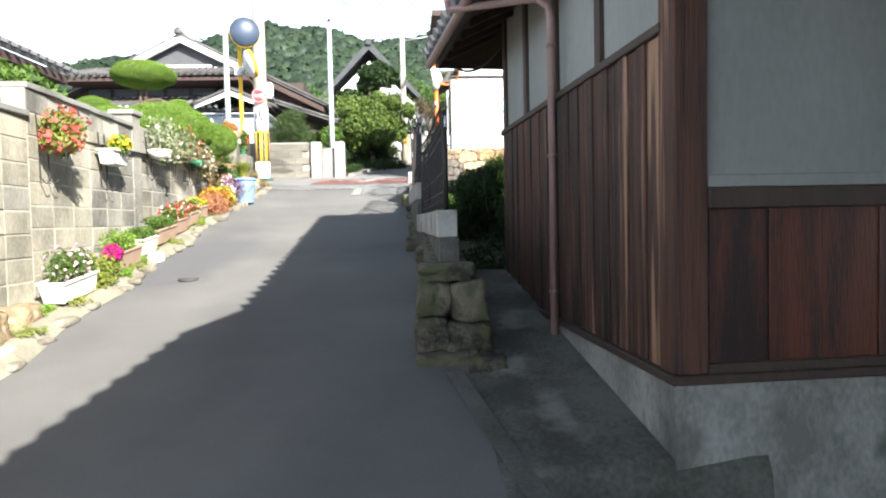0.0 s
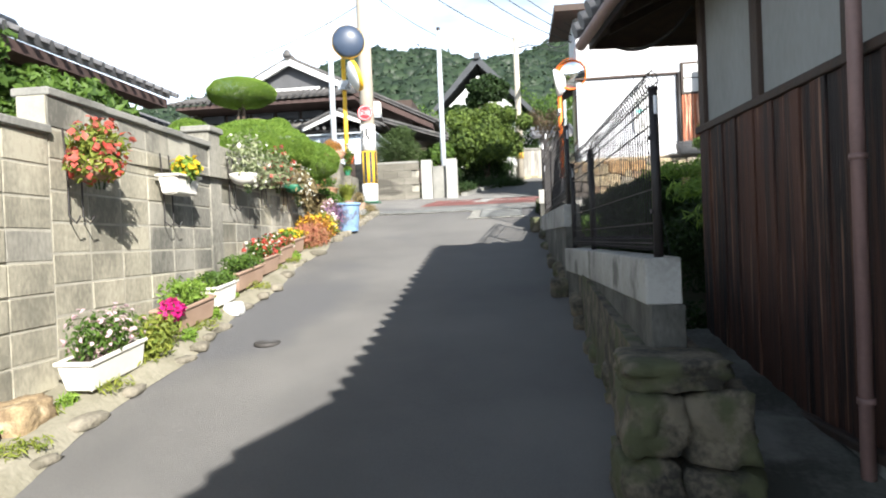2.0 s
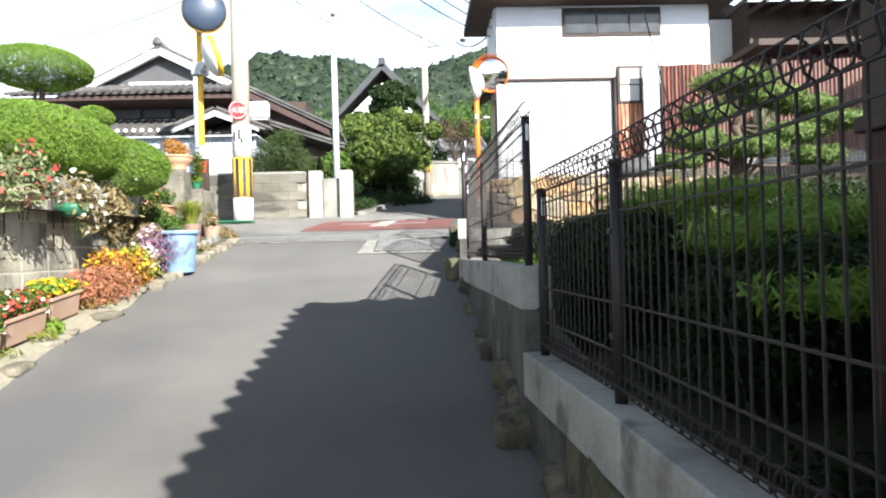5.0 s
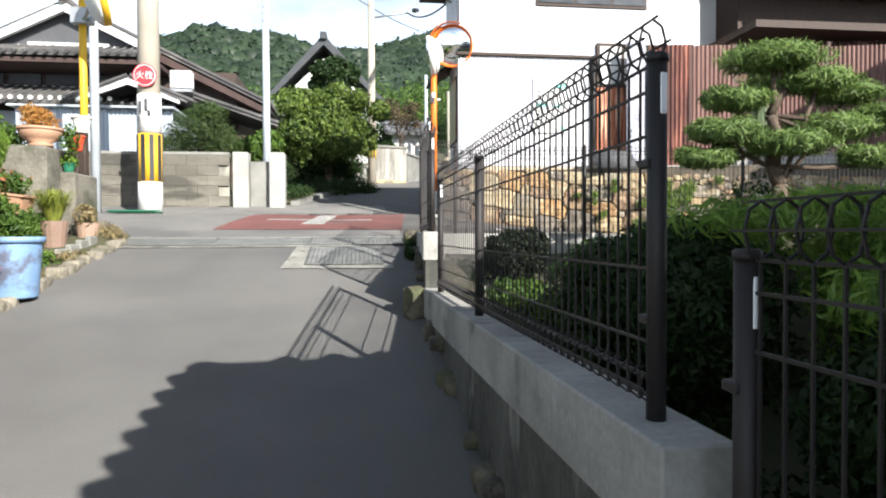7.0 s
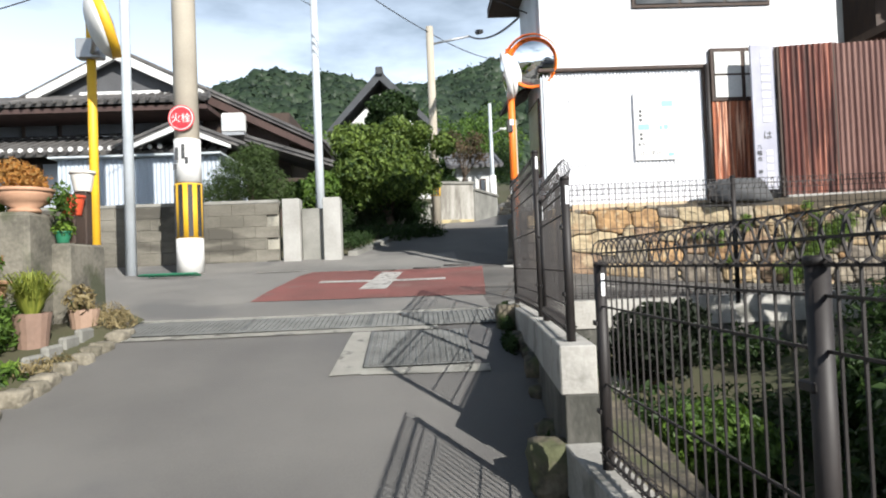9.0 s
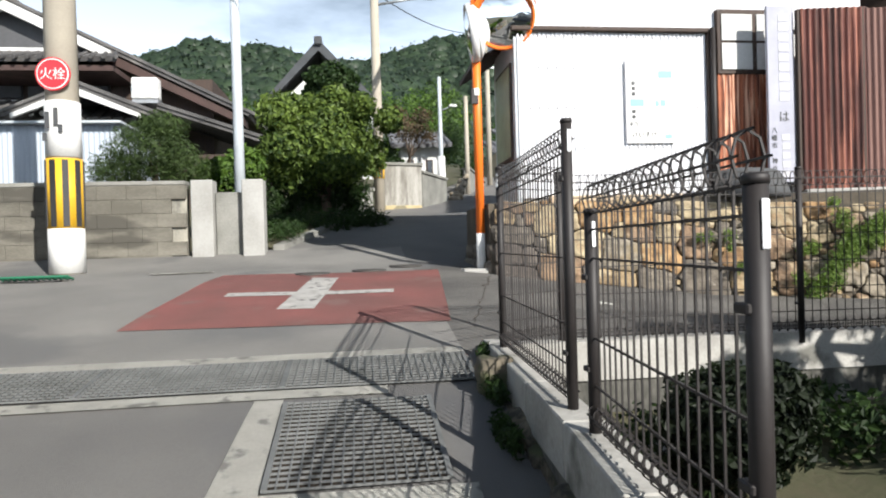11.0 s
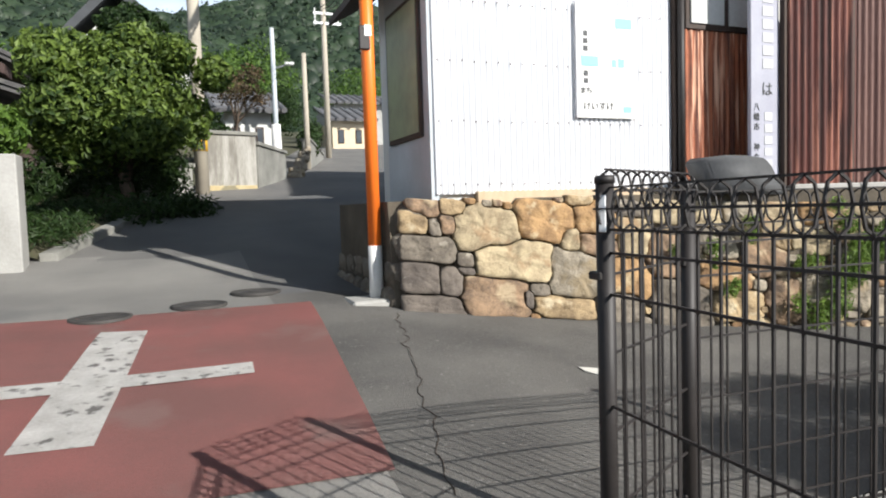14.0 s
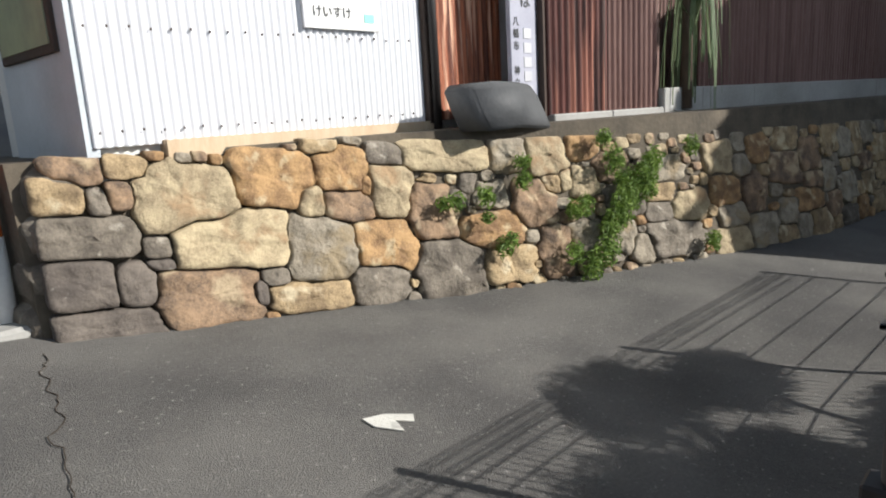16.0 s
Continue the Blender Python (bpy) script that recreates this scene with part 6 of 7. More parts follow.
hanging(8.75, 2.32, 0.15, PLANTER_WHITE, "white hanging pot with white and grey leaves", ((0, 0, 0.3, 0.22, 0.26), (0, 0.1, 0.12, 0.18, 0.18)), VARIEGATED, WHITE_PETAL, 43, blooms=70, count=700)
hanging(9.75, 2.4, 0.15, PLANTER_BROWN, "hanging pot with red blossoms and variegated leaves", ((0, 0, 0.22, 0.2, 0.22), (0, -0.16, 0.08, 0.15, 0.15), (0, 0.16, 0.16, 0.15, 0.16)), VARIEGATED, RED_PETAL, 44, blooms=70, count=800)
hanging(10.6, 2.36, 0.14, GREEN_PLASTIC, "green hanging basket with trailing grey-green stems", ((0, 0, 0.18, 0.18, 0.2), (0, 0.15, 0.05, 0.16, 0.2)), DRY_LEAF, WHITE_PETAL, 45, blooms=90, count=600)
plant("tangle of dry stems on a broken wall", [((-3.45, 11.7, 2.45), (0.18, 0.35, 0.3)), ((-3.4, 12.4, 2.2), (0.16, 0.3, 0.25))], DRY_LEAF, None, 1200, 0.045, 0, 0.02, 46, "shrub", "shrub")

# bucket and pots near the crossing
bx, by = -2.88, 12.02
bz = height(bx, by) + 0.03
bucket = thing("bucket", "pale blue plastic bucket with dark pattern beside the kerb", "bucket", (bx, by, bz))
part("body", lathe([(0.14, 0), (0.145, 0.01), (0.175, 0.4), (0.175, 0.41)], 28, at=(bx, by, bz)), BLUE_PLASTIC, bucket)
part("rim", lathe([(0.175, 0.4), (0.195, 0.4), (0.195, 0.44), (0.17, 0.44), (0.17, 0.41)], 28, at=(bx, by, bz)), BLUE_PLASTIC, bucket)
part("soil", lathe([(0.168, 0.4), (0.168, 0.42)], 28, at=(bx, by, bz)), SOIL, bucket)
plant("pink flowers and dark purple twigs beside a bucket", [((-3.0, 11.72, 2.08), (0.13, 0.2, 0.22)), ((-3.15, 11.95, 2.15), (0.12, 0.16, 0.2))], PURPLE_LEAF, PINK_PETAL, 500, 0.022, 70, 0.03, 47)
plant("pale leafy weeds beside a bucket", [((-3.1, 11.45, 1.95), (0.2, 0.25, 0.2))], LEAF_YELLOW, WHITE_PETAL, 700, 0.028, 90, 0.02, 148)
setting("ground_corner", sheet([-3.75, -3.5, -3.3, -3.1, -2.95], steps(11.9, 14.7, 0.2), lambda x, y: height(x, y) + 0.1 - 0.4 * max(0.0, x + 3.1) + 0.05 * noise.noise(Vector((x * 4, y * 4, 5)))), EARTH, "earth bed at the lane corner", "ground")
rng = random.Random(14)
y = 11.4
while y < 14.6:
    w = rng.uniform(0.07, 0.16)
    x = -2.9 - 0.25 * smooth(14.2, 14.7, y) + rng.uniform(-0.02, 0.02)
    ob = part("stone", stone_mesh(0.07, w * 0.7, 0.03 + 0.2 * w, 1200 + round(y * 50), 0.8, 3), KERB_STONE, kerb)
    ob.matrix_basis = Matrix.Translation((x, y, height(x, y) + 0.02)) @ Matrix.Rotation(rng.uniform(-0.3, 0.3), 4, "Z")
    y += w + rng.choice((0.0, 0.02, 0.1, 0.2))


def ribbed_pot(x, y, z, r, h, mat, label):
    p = thing("flower_pot", label, "pot", (x, y, z))
    bm = bmesh.new()
    n = 32
    rows = [[bm.verts.new((x + q * (1 + 0.025 * (k % 2)) * math.cos(2 * math.pi * k / n), y + q * (1 + 0.025 * (k % 2)) * math.sin(2 * math.pi * k / n), z + u)) for k in range(n)] for q, u in ((r * 0.75, 0), (r * 0.85, h * 0.5), (r, h), (r * 0.9, h), (r * 0.88, h * 0.9))]
    for lo, hi in zip(rows, rows[1:]):
        for k in range(n):
            bm.faces.new((lo[k], lo[(k + 1) % n], hi[(k + 1) % n], hi[k]))
    bm.faces.new(rows[0][::-1])
    part("body", bm, mat, p)
    part("soil", lathe([(r * 0.87, h * 0.86), (r * 0.87, h * 0.9)], 24, at=(x, y, z)), SOIL, p)


def grassy(label, x, y, z, count, long, spread, mat, seed):
    """Arching blades from one root."""
    rng = random.Random(seed)
    p = thing("grassy_plant", label, "plant", (x, y, z))
    bm = bmesh.new()
    for k in range(count):
        a, l = rng.uniform(0, 2 * math.pi), long * rng.uniform(0.5, 1.0)
        d = Vector((math.cos(a), math.sin(a), 0)) * spread * rng.uniform(0.15, 1.0)
        c = Vector((x, y, z)) + d * 0.25
        pts = [c, c + d * 0.35 + Vector((0, 0, l * 0.55)), c + d * 0.8 + Vector((0, 0, l * 0.9)), c + d * 1.2 + Vector((0, 0, l * rng.uniform(0.7, 1.0)))]
        u = Vector((-math.sin(a), math.cos(a), 0)) * 0.006
        for j in range(3):
            w0, w1 = u * (1 - 0.25 * j), u * (0.75 - 0.25 * j)
            bm.faces.new([bm.verts.new(q) for q in (pts[j] - w0, pts[j] + w0, pts[j + 1] + w1, pts[j + 1] - w1)])
    tagged(part("foliage", bm, mat, p), kind="stuff")
    part("crown", tube((x, y, z - 0.03), (x, y, z + 0.04), 0.03, 0.015, 8), LEAF_DARK, p)


BROWN_POT = material("faded_brown_pot", (0.26, 0.17, 0.13), 0.7, second=(0.18, 0.12, 0.09), scale=5, fine=40, bump=0.1)
ribbed_pot(-3.3, 13.62, 2.13, 0.125, 0.3, BROWN_POT, "faded brown ribbed pot at the lane corner")
grassy("bright yellow-green grassy plant in a ribbed pot", -3.3, 13.62, 2.41, 420, 0.36, 0.2, LEAF_YELLOW, 48)
ribbed_pot(-3.2, 14.15, 2.22, 0.115, 0.2, PLANTER_BROWN, "small pinkish pot beside a low wall")
plant("sparse brown-tipped plant in a small pot", [((-3.2, 14.1, 2.5), (0.12, 0.14, 0.12))], DRY_LEAF, None, 240, 0.03, 0, 0.02, 49)
planter(-3.68, 13.55, 2.5, 0.4, TERRACOTTA, "terracotta trough with mixed small plants on a ledge", radians(88))
plant("mixed small plants in a terracotta trough", [((-3.68 + 0.1 * k, 13.55, 2.78), (0.12, 0.12, 0.12)) for k in (-1, 0, 1)], LEAF, CORAL_LEAF, 700, 0.025, 60, 0.025, 151)
mail = thing("mail_box", "dark grey metal letter box with pale label on a ledge", "letter box", (-3.9, 13.5, 2.5))
part("body", box(-4.06, 13.45, 2.88, -3.79, 13.65, 3.14, 0.012), BLACK_METAL, mail)
part("label", box(-3.98, 13.442, 3.0, -3.88, 13.449, 3.03), WHITE_PAINT, mail, "pale label")
part("stand", box(-3.95, 13.52, 2.45, -3.9, 13.57, 2.88), BLACK_METAL, mail)
part("scroll", path_tube([(-3.83 + 0.07 * (1 - k / 30) * math.cos(k * 0.4), 13.46, 2.72 + 0.07 * (1 - k / 30) * math.sin(k * 0.4)) for k in range(24)], 0.008, 6), BLACK_METAL, mail)
for k, y in enumerate((13.2, 13.42, 13.64, 13.86)):
    z = height(-3.05, y)
    tagged(new("edging_block", mesh_of(box(-3.09, y - 0.1, z - 0.02, -3.03, y + 0.1, z + 0.15, 0.015), "edging_block", OLD_CONCRETE)), "weathered concrete edging block at the lane corner", "block", "edging blocks")
tagged(leaves("verge_plants", [((-3.25, 12.6, 2.08), (0.22, 0.35, 0.2)), ((-3.4, 13.0, 2.35), (0.2, 0.3, 0.22)), ((-3.45, 13.5, 2.35), (0.16, 0.3, 0.2)), ((-3.1, 12.95, 2.05), (0.12, 0.3, 0.12)), ((-3.65, 13.2, 2.55), (0.2, 0.3, 0.15))], 3600, 0.03, LEAF, None, 6, shell=0.1, thin=0.35), "mixed green plants at the lane edge", "plants", kind="stuff")
tagged(leaves("dry_weeds", [((-3.05, 14.35, 2.3), (0.14, 0.3, 0.1)), ((-3.0, 13.3, 2.1), (0.1, 0.4, 0.06)), ((-2.98, 12.3, 1.95), (0.08, 0.4, 0.08)), ((-3.3, 12.2, 2.2), (0.2, 0.3, 0.2)), ((-3.2, 14.6, 2.35), (0.15, 0.2, 0.1))], 3000, 0.032, DRY_LEAF, None, 61, shell=0.1, thin=0.14, up=0.4), "dry yellow-green weeds along rough kerb stones", "weeds", kind="stuff")
bowl = thing("flower_bowl", "wide pale terracotta bowl on a terrace wall", "pot", (-3.64, 14.15, 3.2))
part("body", lathe([(0.11, 0), (0.12, 0.02), (0.1, 0.04), (0.17, 0.08), (0.2, 0.14), (0.2, 0.17), (0.19, 0.17), (0.18, 0.15)], 28, at=(-3.64, 14.15, 3.2)), TERRACOTTA, bowl)
part("rim", lathe([(0.195, 0.16), (0.215, 0.165), (0.215, 0.19), (0.18, 0.19)], 28, at=(-3.64, 14.15, 3.2)), TERRACOTTA, bowl)
plant("orange-leaved plant in a terracotta bowl", [((-3.64, 14.15, 3.47), (0.19, 0.2, 0.12)), ((-3.72, 14.15, 3.55), (0.12, 0.14, 0.1))], ORANGE_LEAF, None, 1500, 0.02, 0, 0.02, 50)
plant("dark twigs and green leaves round a terracotta bowl", [((-3.95, 14.2, 3.3), (0.2, 0.2, 0.14)), ((-3.4, 14.25, 3.3), (0.09, 0.14, 0.16)), ((-4.2, 14.3, 3.35), (0.25, 0.25, 0.22))], LEAF, None, 1500, 0.028, 0, 0.02, 51)
round_pot(-3.44, 14.66, 3.42, 0.1, 0.18, PLANTER_WHITE, "white flower pot above an orange-red pot")
round_pot(-3.45, 14.5, 3.2, 0.1, 0.17, RED_PLASTIC, "orange-red plastic pot on a low wall")
tagged(new("pot_stand", mesh_of(box(-3.52, 14.42, 2.955, -3.39, 14.6, 3.2, 0.01), "pot_stand", TIMBER)), "small dark wooden stand under flower pots", "stand")
tagged(new("pot_stand", mesh_of(box(-3.5, 14.61, 2.955, -3.39, 14.72, 3.42, 0.01), "pot_stand", TIMBER)), "tall dark wooden stand under a white pot", "stand")
round_pot(-3.46, 14.36, 2.96, 0.065, 0.1, GREEN_PLASTIC, "small green pot on a low wall")
plant("small green plant in a green pot", [((-3.46, 14.36, 3.08), (0.09, 0.1, 0.07))], LEAF_BRIGHT, None, 250, 0.025, 0, 0.02, 152)
# coiled hose
hose = [(-4.4 + 0.5 * k / 60 + 0.09 * math.cos(k * 0.9), 18.2 + 0.09 * math.sin(k * 0.9) * 1.4, height(-4.3, 18.2) + 0.03 + 0.02 * (k % 7) / 3) for k in range(90)]
tagged(new("garden_hose", mesh_of(path_tube(hose, 0.012, 6), "garden_hose", GREEN_PLASTIC)), "green garden hose coiled on the asphalt", "hose")


# ---- trees and shrubs ----
def tree(name, label, category, base, trunk, blobs, count, size, mat, seed, radius=0.08, limbs=6, thin=0.5, shell=0.45, lumps=1.0, up=0.0):
    """Tapered trunk, limbs to the masses, and a crown of leaves."""
    t = thing(name, label, category, base)
    rng = random.Random(seed)
    p = Vector(base)
    top = Vector(trunk)
    pts = [p.lerp(top, k / 6) + Vector((rng.uniform(-1, 1), rng.uniform(-1, 1), 0)) * 0.04 * (k > 0) for k in range(7)]
    pts[0] = p - Vector((0, 0, 0.1))
    bm = bmesh.new()
    for k in range(6):
        tube(pts[k], pts[k + 1], radius * (1 - 0.1 * k), radius * (0.9 - 0.1 * k), 10, bm)
    part("trunk", bm, BARK, t)
    for c, r in blobs[:limbs]:
        start = pts[rng.randint(2, 5)]
        mid = start.lerp(Vector(c), 0.5) + Vector((rng.uniform(-0.1, 0.1), rng.uniform(-0.1, 0.1), 0.08))
        bm = bmesh.new()
        tube(start, mid, radius * 0.5, radius * 0.35, 8, bm)
        tube(mid, c, radius * 0.35, radius * 0.12, 8, bm)
        part("limb", bm, BARK, t)
    leaves("crown", blobs, count, size, mat, t, seed, shell=shell, thin=thin, lumps=lumps, up=up)
    return t


rng = random.Random(12)
masses = [((-1.15 + rng.uniform(-0.85, 0.85), 24.0 + rng.uniform(-0.8, 0.8), 4.85 + rng.uniform(-0.6, 0.9)), (rng.uniform(0.35, 0.62), rng.uniform(0.35, 0.62), rng.uniform(0.32, 0.5))) for _ in range(24)]
masses += [((-1.9 + 0.5 * k, 23.6 + 0.2 * (k % 3), 5.9 - 0.25 * abs(k - 2)), (0.3, 0.3, 0.28)) for k in range(5)]
masses += [((-1.2, 24.0, 4.9), (1.05, 1.0, 0.95)), ((-2.0, 23.9, 4.75), (0.55, 0.6, 0.5))]
tree("citrus_tree", "dense round evergreen tree with glossy leaves beside a lane", "tree", (-1.15, 24.0, 3.3), (-1.1, 24.0, 4.9), masses, 52000, 0.055, CITRUS, 12, 0.12, 8, shell=0.35)
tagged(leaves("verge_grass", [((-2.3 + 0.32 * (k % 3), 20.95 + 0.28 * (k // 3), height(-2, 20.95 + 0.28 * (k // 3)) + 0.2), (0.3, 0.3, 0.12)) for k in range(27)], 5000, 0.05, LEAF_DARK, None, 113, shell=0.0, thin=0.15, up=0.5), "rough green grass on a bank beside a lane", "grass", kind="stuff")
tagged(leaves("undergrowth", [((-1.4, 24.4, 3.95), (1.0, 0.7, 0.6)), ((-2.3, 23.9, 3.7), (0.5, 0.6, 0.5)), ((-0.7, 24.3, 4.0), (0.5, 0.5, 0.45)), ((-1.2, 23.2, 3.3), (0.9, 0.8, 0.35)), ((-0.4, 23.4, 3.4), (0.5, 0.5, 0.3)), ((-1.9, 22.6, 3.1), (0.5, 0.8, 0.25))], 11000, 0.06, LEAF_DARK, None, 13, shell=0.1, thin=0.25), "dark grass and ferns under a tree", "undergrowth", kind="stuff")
tree("garden_shrub", "rounded evergreen shrub behind a gate wall", "shrub", (-3.7, 21.6, 3.2), (-3.7, 21.6, 4.3), [((-3.75, 21.6, 4.5), (0.7, 0.6, 0.5)), ((-3.3, 21.7, 4.2), (0.5, 0.5, 0.4)), ((-4.3, 21.7, 4.2), (0.5, 0.5, 0.35)), ((-3.6, 21.6, 4.9), (0.4, 0.4, 0.25))], 16000, 0.045, foliage("podocarp_leaf", (0.07, 0.11, 0.03), (0.025, 0.045, 0.014)), 14, 0.05, thin=0.14, shell=0.2)
tree("garden_shrub", "small green shrub beside gate pillars", "shrub", (-2.7, 22.2, 3.2), (-2.7, 22.2, 4.0), [((-2.8, 22.2, 4.2), (0.4, 0.4, 0.3)), ((-2.45, 22.3, 4.35), (0.35, 0.4, 0.35))], 3500, 0.05, LEAF, 15, 0.04)
tree("cloud_tree", "clipped tree with rounded cushions beside a white gable", "tree", (-2.3, 40.0, 5.6), (-2.0, 40.0, 10.0), [((-3.3, 40.0, 8.8), (0.95, 0.8, 0.6)), ((-1.55, 40.0, 10.2), (1.2, 1.0, 0.75)), ((-3.0, 39.6, 7.3), (0.8, 0.8, 0.5)), ((-2.2, 40.3, 9.6), (0.7, 0.7, 0.5))], 9000, 0.11, LEAF_DARK, 16, 0.15)

HEDGE = [((-3.95, 11.3, 3.08), (0.75, 1.0, 0.4)), ((-3.55, 12.1, 2.98), (0.52, 0.6, 0.32)), ((-4.4, 10.4, 2.98), (0.6, 0.8, 0.3)), ((-4.3, 12.0, 3.1), (0.6, 0.8, 0.34))]
tree("clipped_juniper", "long clipped bright green juniper leaning over a wall", "hedge", (-4.4, 11.5, 2.4), (-4.3, 11.5, 3.1), HEDGE, 110000, 0.02, LEAF_BRIGHT, 17, 0.1, 4, thin=0.22, shell=0.86, lumps=0.25, up=0.3)
tree("clipped_juniper", "clipped juniper with flattened round head", "tree", (-5.21, 13.7, 2.4), (-5.21, 13.7, 4.3), [((-5.21, 13.7, 4.5), (0.62, 0.65, 0.27)), ((-5.9, 13.0, 3.75), (0.35, 0.35, 0.2)), ((-4.6, 13.9, 3.9), (0.2, 0.3, 0.14))], 42000, 0.02, LEAF_BRIGHT, 18, 0.08, 3, thin=0.22, shell=0.84, lumps=0.2, up=0.3)
for k, (x, y, z, r, n) in enumerate(((-4.6, 8.2, 3.0, 0.5, 5000), (-4.4, 7.3, 2.95, 0.4, 3000), (-4.7, 6.3, 3.2, 0.65, 6000), (-4.5, 5.4, 2.9, 0.5, 4000), (-4.9, 9.2, 2.9, 0.5, 4000))):
    tree("garden_shrub", "glossy evergreen shrub above a block wall", "shrub", (x, y, 2.25), (x, y, z), [((x, y, z), (r, r * 1.1, r * 0.8)), ((x + 0.2, y - 0.35, z - 0.15), (r * 0.6, r * 0.6, r * 0.6)), ((x - 0.3, y + 0.4, z + 0.2), (r * 0.5, r * 0.6, r * 0.5))], n, 0.055, LEAF, 60 + k, 0.04, 3)

# garden inside the fence
mound = setting("garden_right", sheet([0.42, 0.7, 1.1, 1.6, 2.2, 2.8, 3.4, 4.2, 5.5, 7.5, 10], steps(7.2, 14.45, 0.5), lambda x, y: height(0, y) - 0.35 + (0.95 - 0.0 * y) * smooth(1.6, 3.2, x) * smooth(14.45, 12.8, y) + 0.06 * noise.noise(Vector((x, y, 2)))), EARTH, "earth and grass of a fenced garden", "ground")
rng = random.Random(21)
# Light is put into leaf colour here: brighter where sunlit, near black where shaded.
BUSHES = ((1.4, 10.6, 1.85, 0.66, LEAF_DARK, 26000, "large dark rounded bush behind a fence"), (2.3, 11.6, 2.0, 0.5, LEAF_BRIGHT, 12000, "sunlit green bush behind a fence"), (1.9, 8.8, 1.5, 0.7, LEAF_DARK, 16000, "dark bush in a fenced garden"), (2.7, 10.2, 1.9, 0.6, LEAF_BRIGHT, 12000, "green bush in a fenced garden"), (1.9, 12.2, 1.85, 0.42, LEAF_DARK, 8000, "low dark bush behind a fence"), (1.12, 13.4, 2.06, 0.34, foliage("painted_shade_leaf", (0.016, 0.026, 0.01), (0.008, 0.013, 0.006)), 9000, "low shaded bush by a concrete curb"), (4.3, 10.8, 2.6, 0.45, LEAF, 8000, "green bush in a fenced garden"), (0.9, 12.0, 1.7, 0.3, LEAF, 5000, "small green bush behind a fence"))
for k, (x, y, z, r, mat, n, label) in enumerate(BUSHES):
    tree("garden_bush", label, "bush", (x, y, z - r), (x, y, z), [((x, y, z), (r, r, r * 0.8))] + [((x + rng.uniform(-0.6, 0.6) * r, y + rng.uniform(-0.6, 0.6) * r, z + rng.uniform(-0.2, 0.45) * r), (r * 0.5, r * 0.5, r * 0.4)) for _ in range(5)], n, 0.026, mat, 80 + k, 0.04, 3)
tagged(leaves("grass", [((1.6 + 0.5 * (k % 5), 8.0 + 0.45 * (k // 2), 1.75 + 0.06 * k), (0.4, 0.5, 0.12)) for k in range(13)], 9000, 0.06, LEAF_BRIGHT, None, 7, shell=0.05, thin=0.15), "tufts of garden grass", "grass", kind="stuff")

rng = random.Random(77)
cover_blobs = [((rng.uniform(0.5, 4.5), rng.uniform(7.4, 13.9), 0), (0.35, 0.4, 0.22)) for _ in range(60)]
cover_blobs = [((x, y, height(0, y) - 0.28 + 0.95 * smooth(1.6, 3.2, x) * smooth(14.45, 12.8, y)), r) for (x, y, _), r in cover_blobs]
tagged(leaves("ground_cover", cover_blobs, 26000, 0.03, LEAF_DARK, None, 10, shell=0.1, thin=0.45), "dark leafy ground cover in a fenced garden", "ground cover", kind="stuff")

# trained pine
pine = thing("pine_tree", "trained garden pine with bent trunk and layered needle pads", "tree", (3.5, 12.7, 2.6))
TR = [(x + 0.2, y + 0.3, z) for x, y, z in ((3.3, 12.4, 2.3), (3.32, 12.38, 2.75), (3.22, 12.4, 2.92), (3.35, 12.42, 3.15), (3.22, 12.4, 3.4), (3.38, 12.4, 3.65), (3.3, 12.4, 3.85))]
bm = bmesh.new()
for k, (p, q) in enumerate(zip(TR, TR[1:])):
    tube(p, q, 0.075 - 0.008 * k, 0.067 - 0.008 * k, 10, bm)
part("trunk", bm, BARK, pine)
PADS = ((3.25, 12.4, 3.92, 0.55, 0.11), (2.75, 12.35, 3.22, 0.34, 0.1), (3.3, 12.2, 3.1, 0.42, 0.1), (3.95, 12.5, 3.3, 0.5, 0.12), (2.95, 12.5, 3.55, 0.34, 0.1), (3.7, 12.4, 3.72, 0.4, 0.1), (4.2, 12.3, 3.0, 0.3, 0.09), (2.6, 12.4, 2.98, 0.26, 0.08), (4.5, 12.4, 3.42, 0.38, 0.09), (3.85, 13.0, 3.86, 0.5, 0.1), (4.4, 12.9, 3.72, 0.42, 0.09))
for k, (x, y, z, r, h) in enumerate(PADS):
    x, y = x + 0.2, y + 0.3
    start = TR[1 + k % 5]
    part("limb", path_tube([start, ((start[0] + x) / 2, (start[1] + y) / 2, (start[2] + z) / 2 - 0.06), (x, y, z - 0.06)], 0.022, 7), BARK, pine)
    leaves("needle_pad", [((x, y, z), (r, r * 0.85, h)), ((x + 0.15, y, z + 0.05), (r * 0.5, r * 0.5, h)), ((x - 0.18, y, z + 0.03), (r * 0.5, r * 0.5, h))], 3400, 0.06, PINE, pine, 130 + k, shell=0.25, thin=0.1, up=0.5)

rng = random.Random(55)
for k in range(9):
    r = rng.uniform(0.05, 0.1)
    x, y = rng.uniform(0.5, 1.0), rng.uniform(12.7, 14.1)
    bm = stone_mesh(r, r * 1.2, r * 0.7, 950 + k, 0.5)
    bmesh.ops.transform(bm, matrix=Matrix.Translation((x, y, height(0, y) - 0.3)), verts=bm.verts)
    tagged(new("garden_stone", mesh_of(bm, "garden_stone", CONCRETE)), "pale rounded stone on garden earth", "stone", "garden stones")

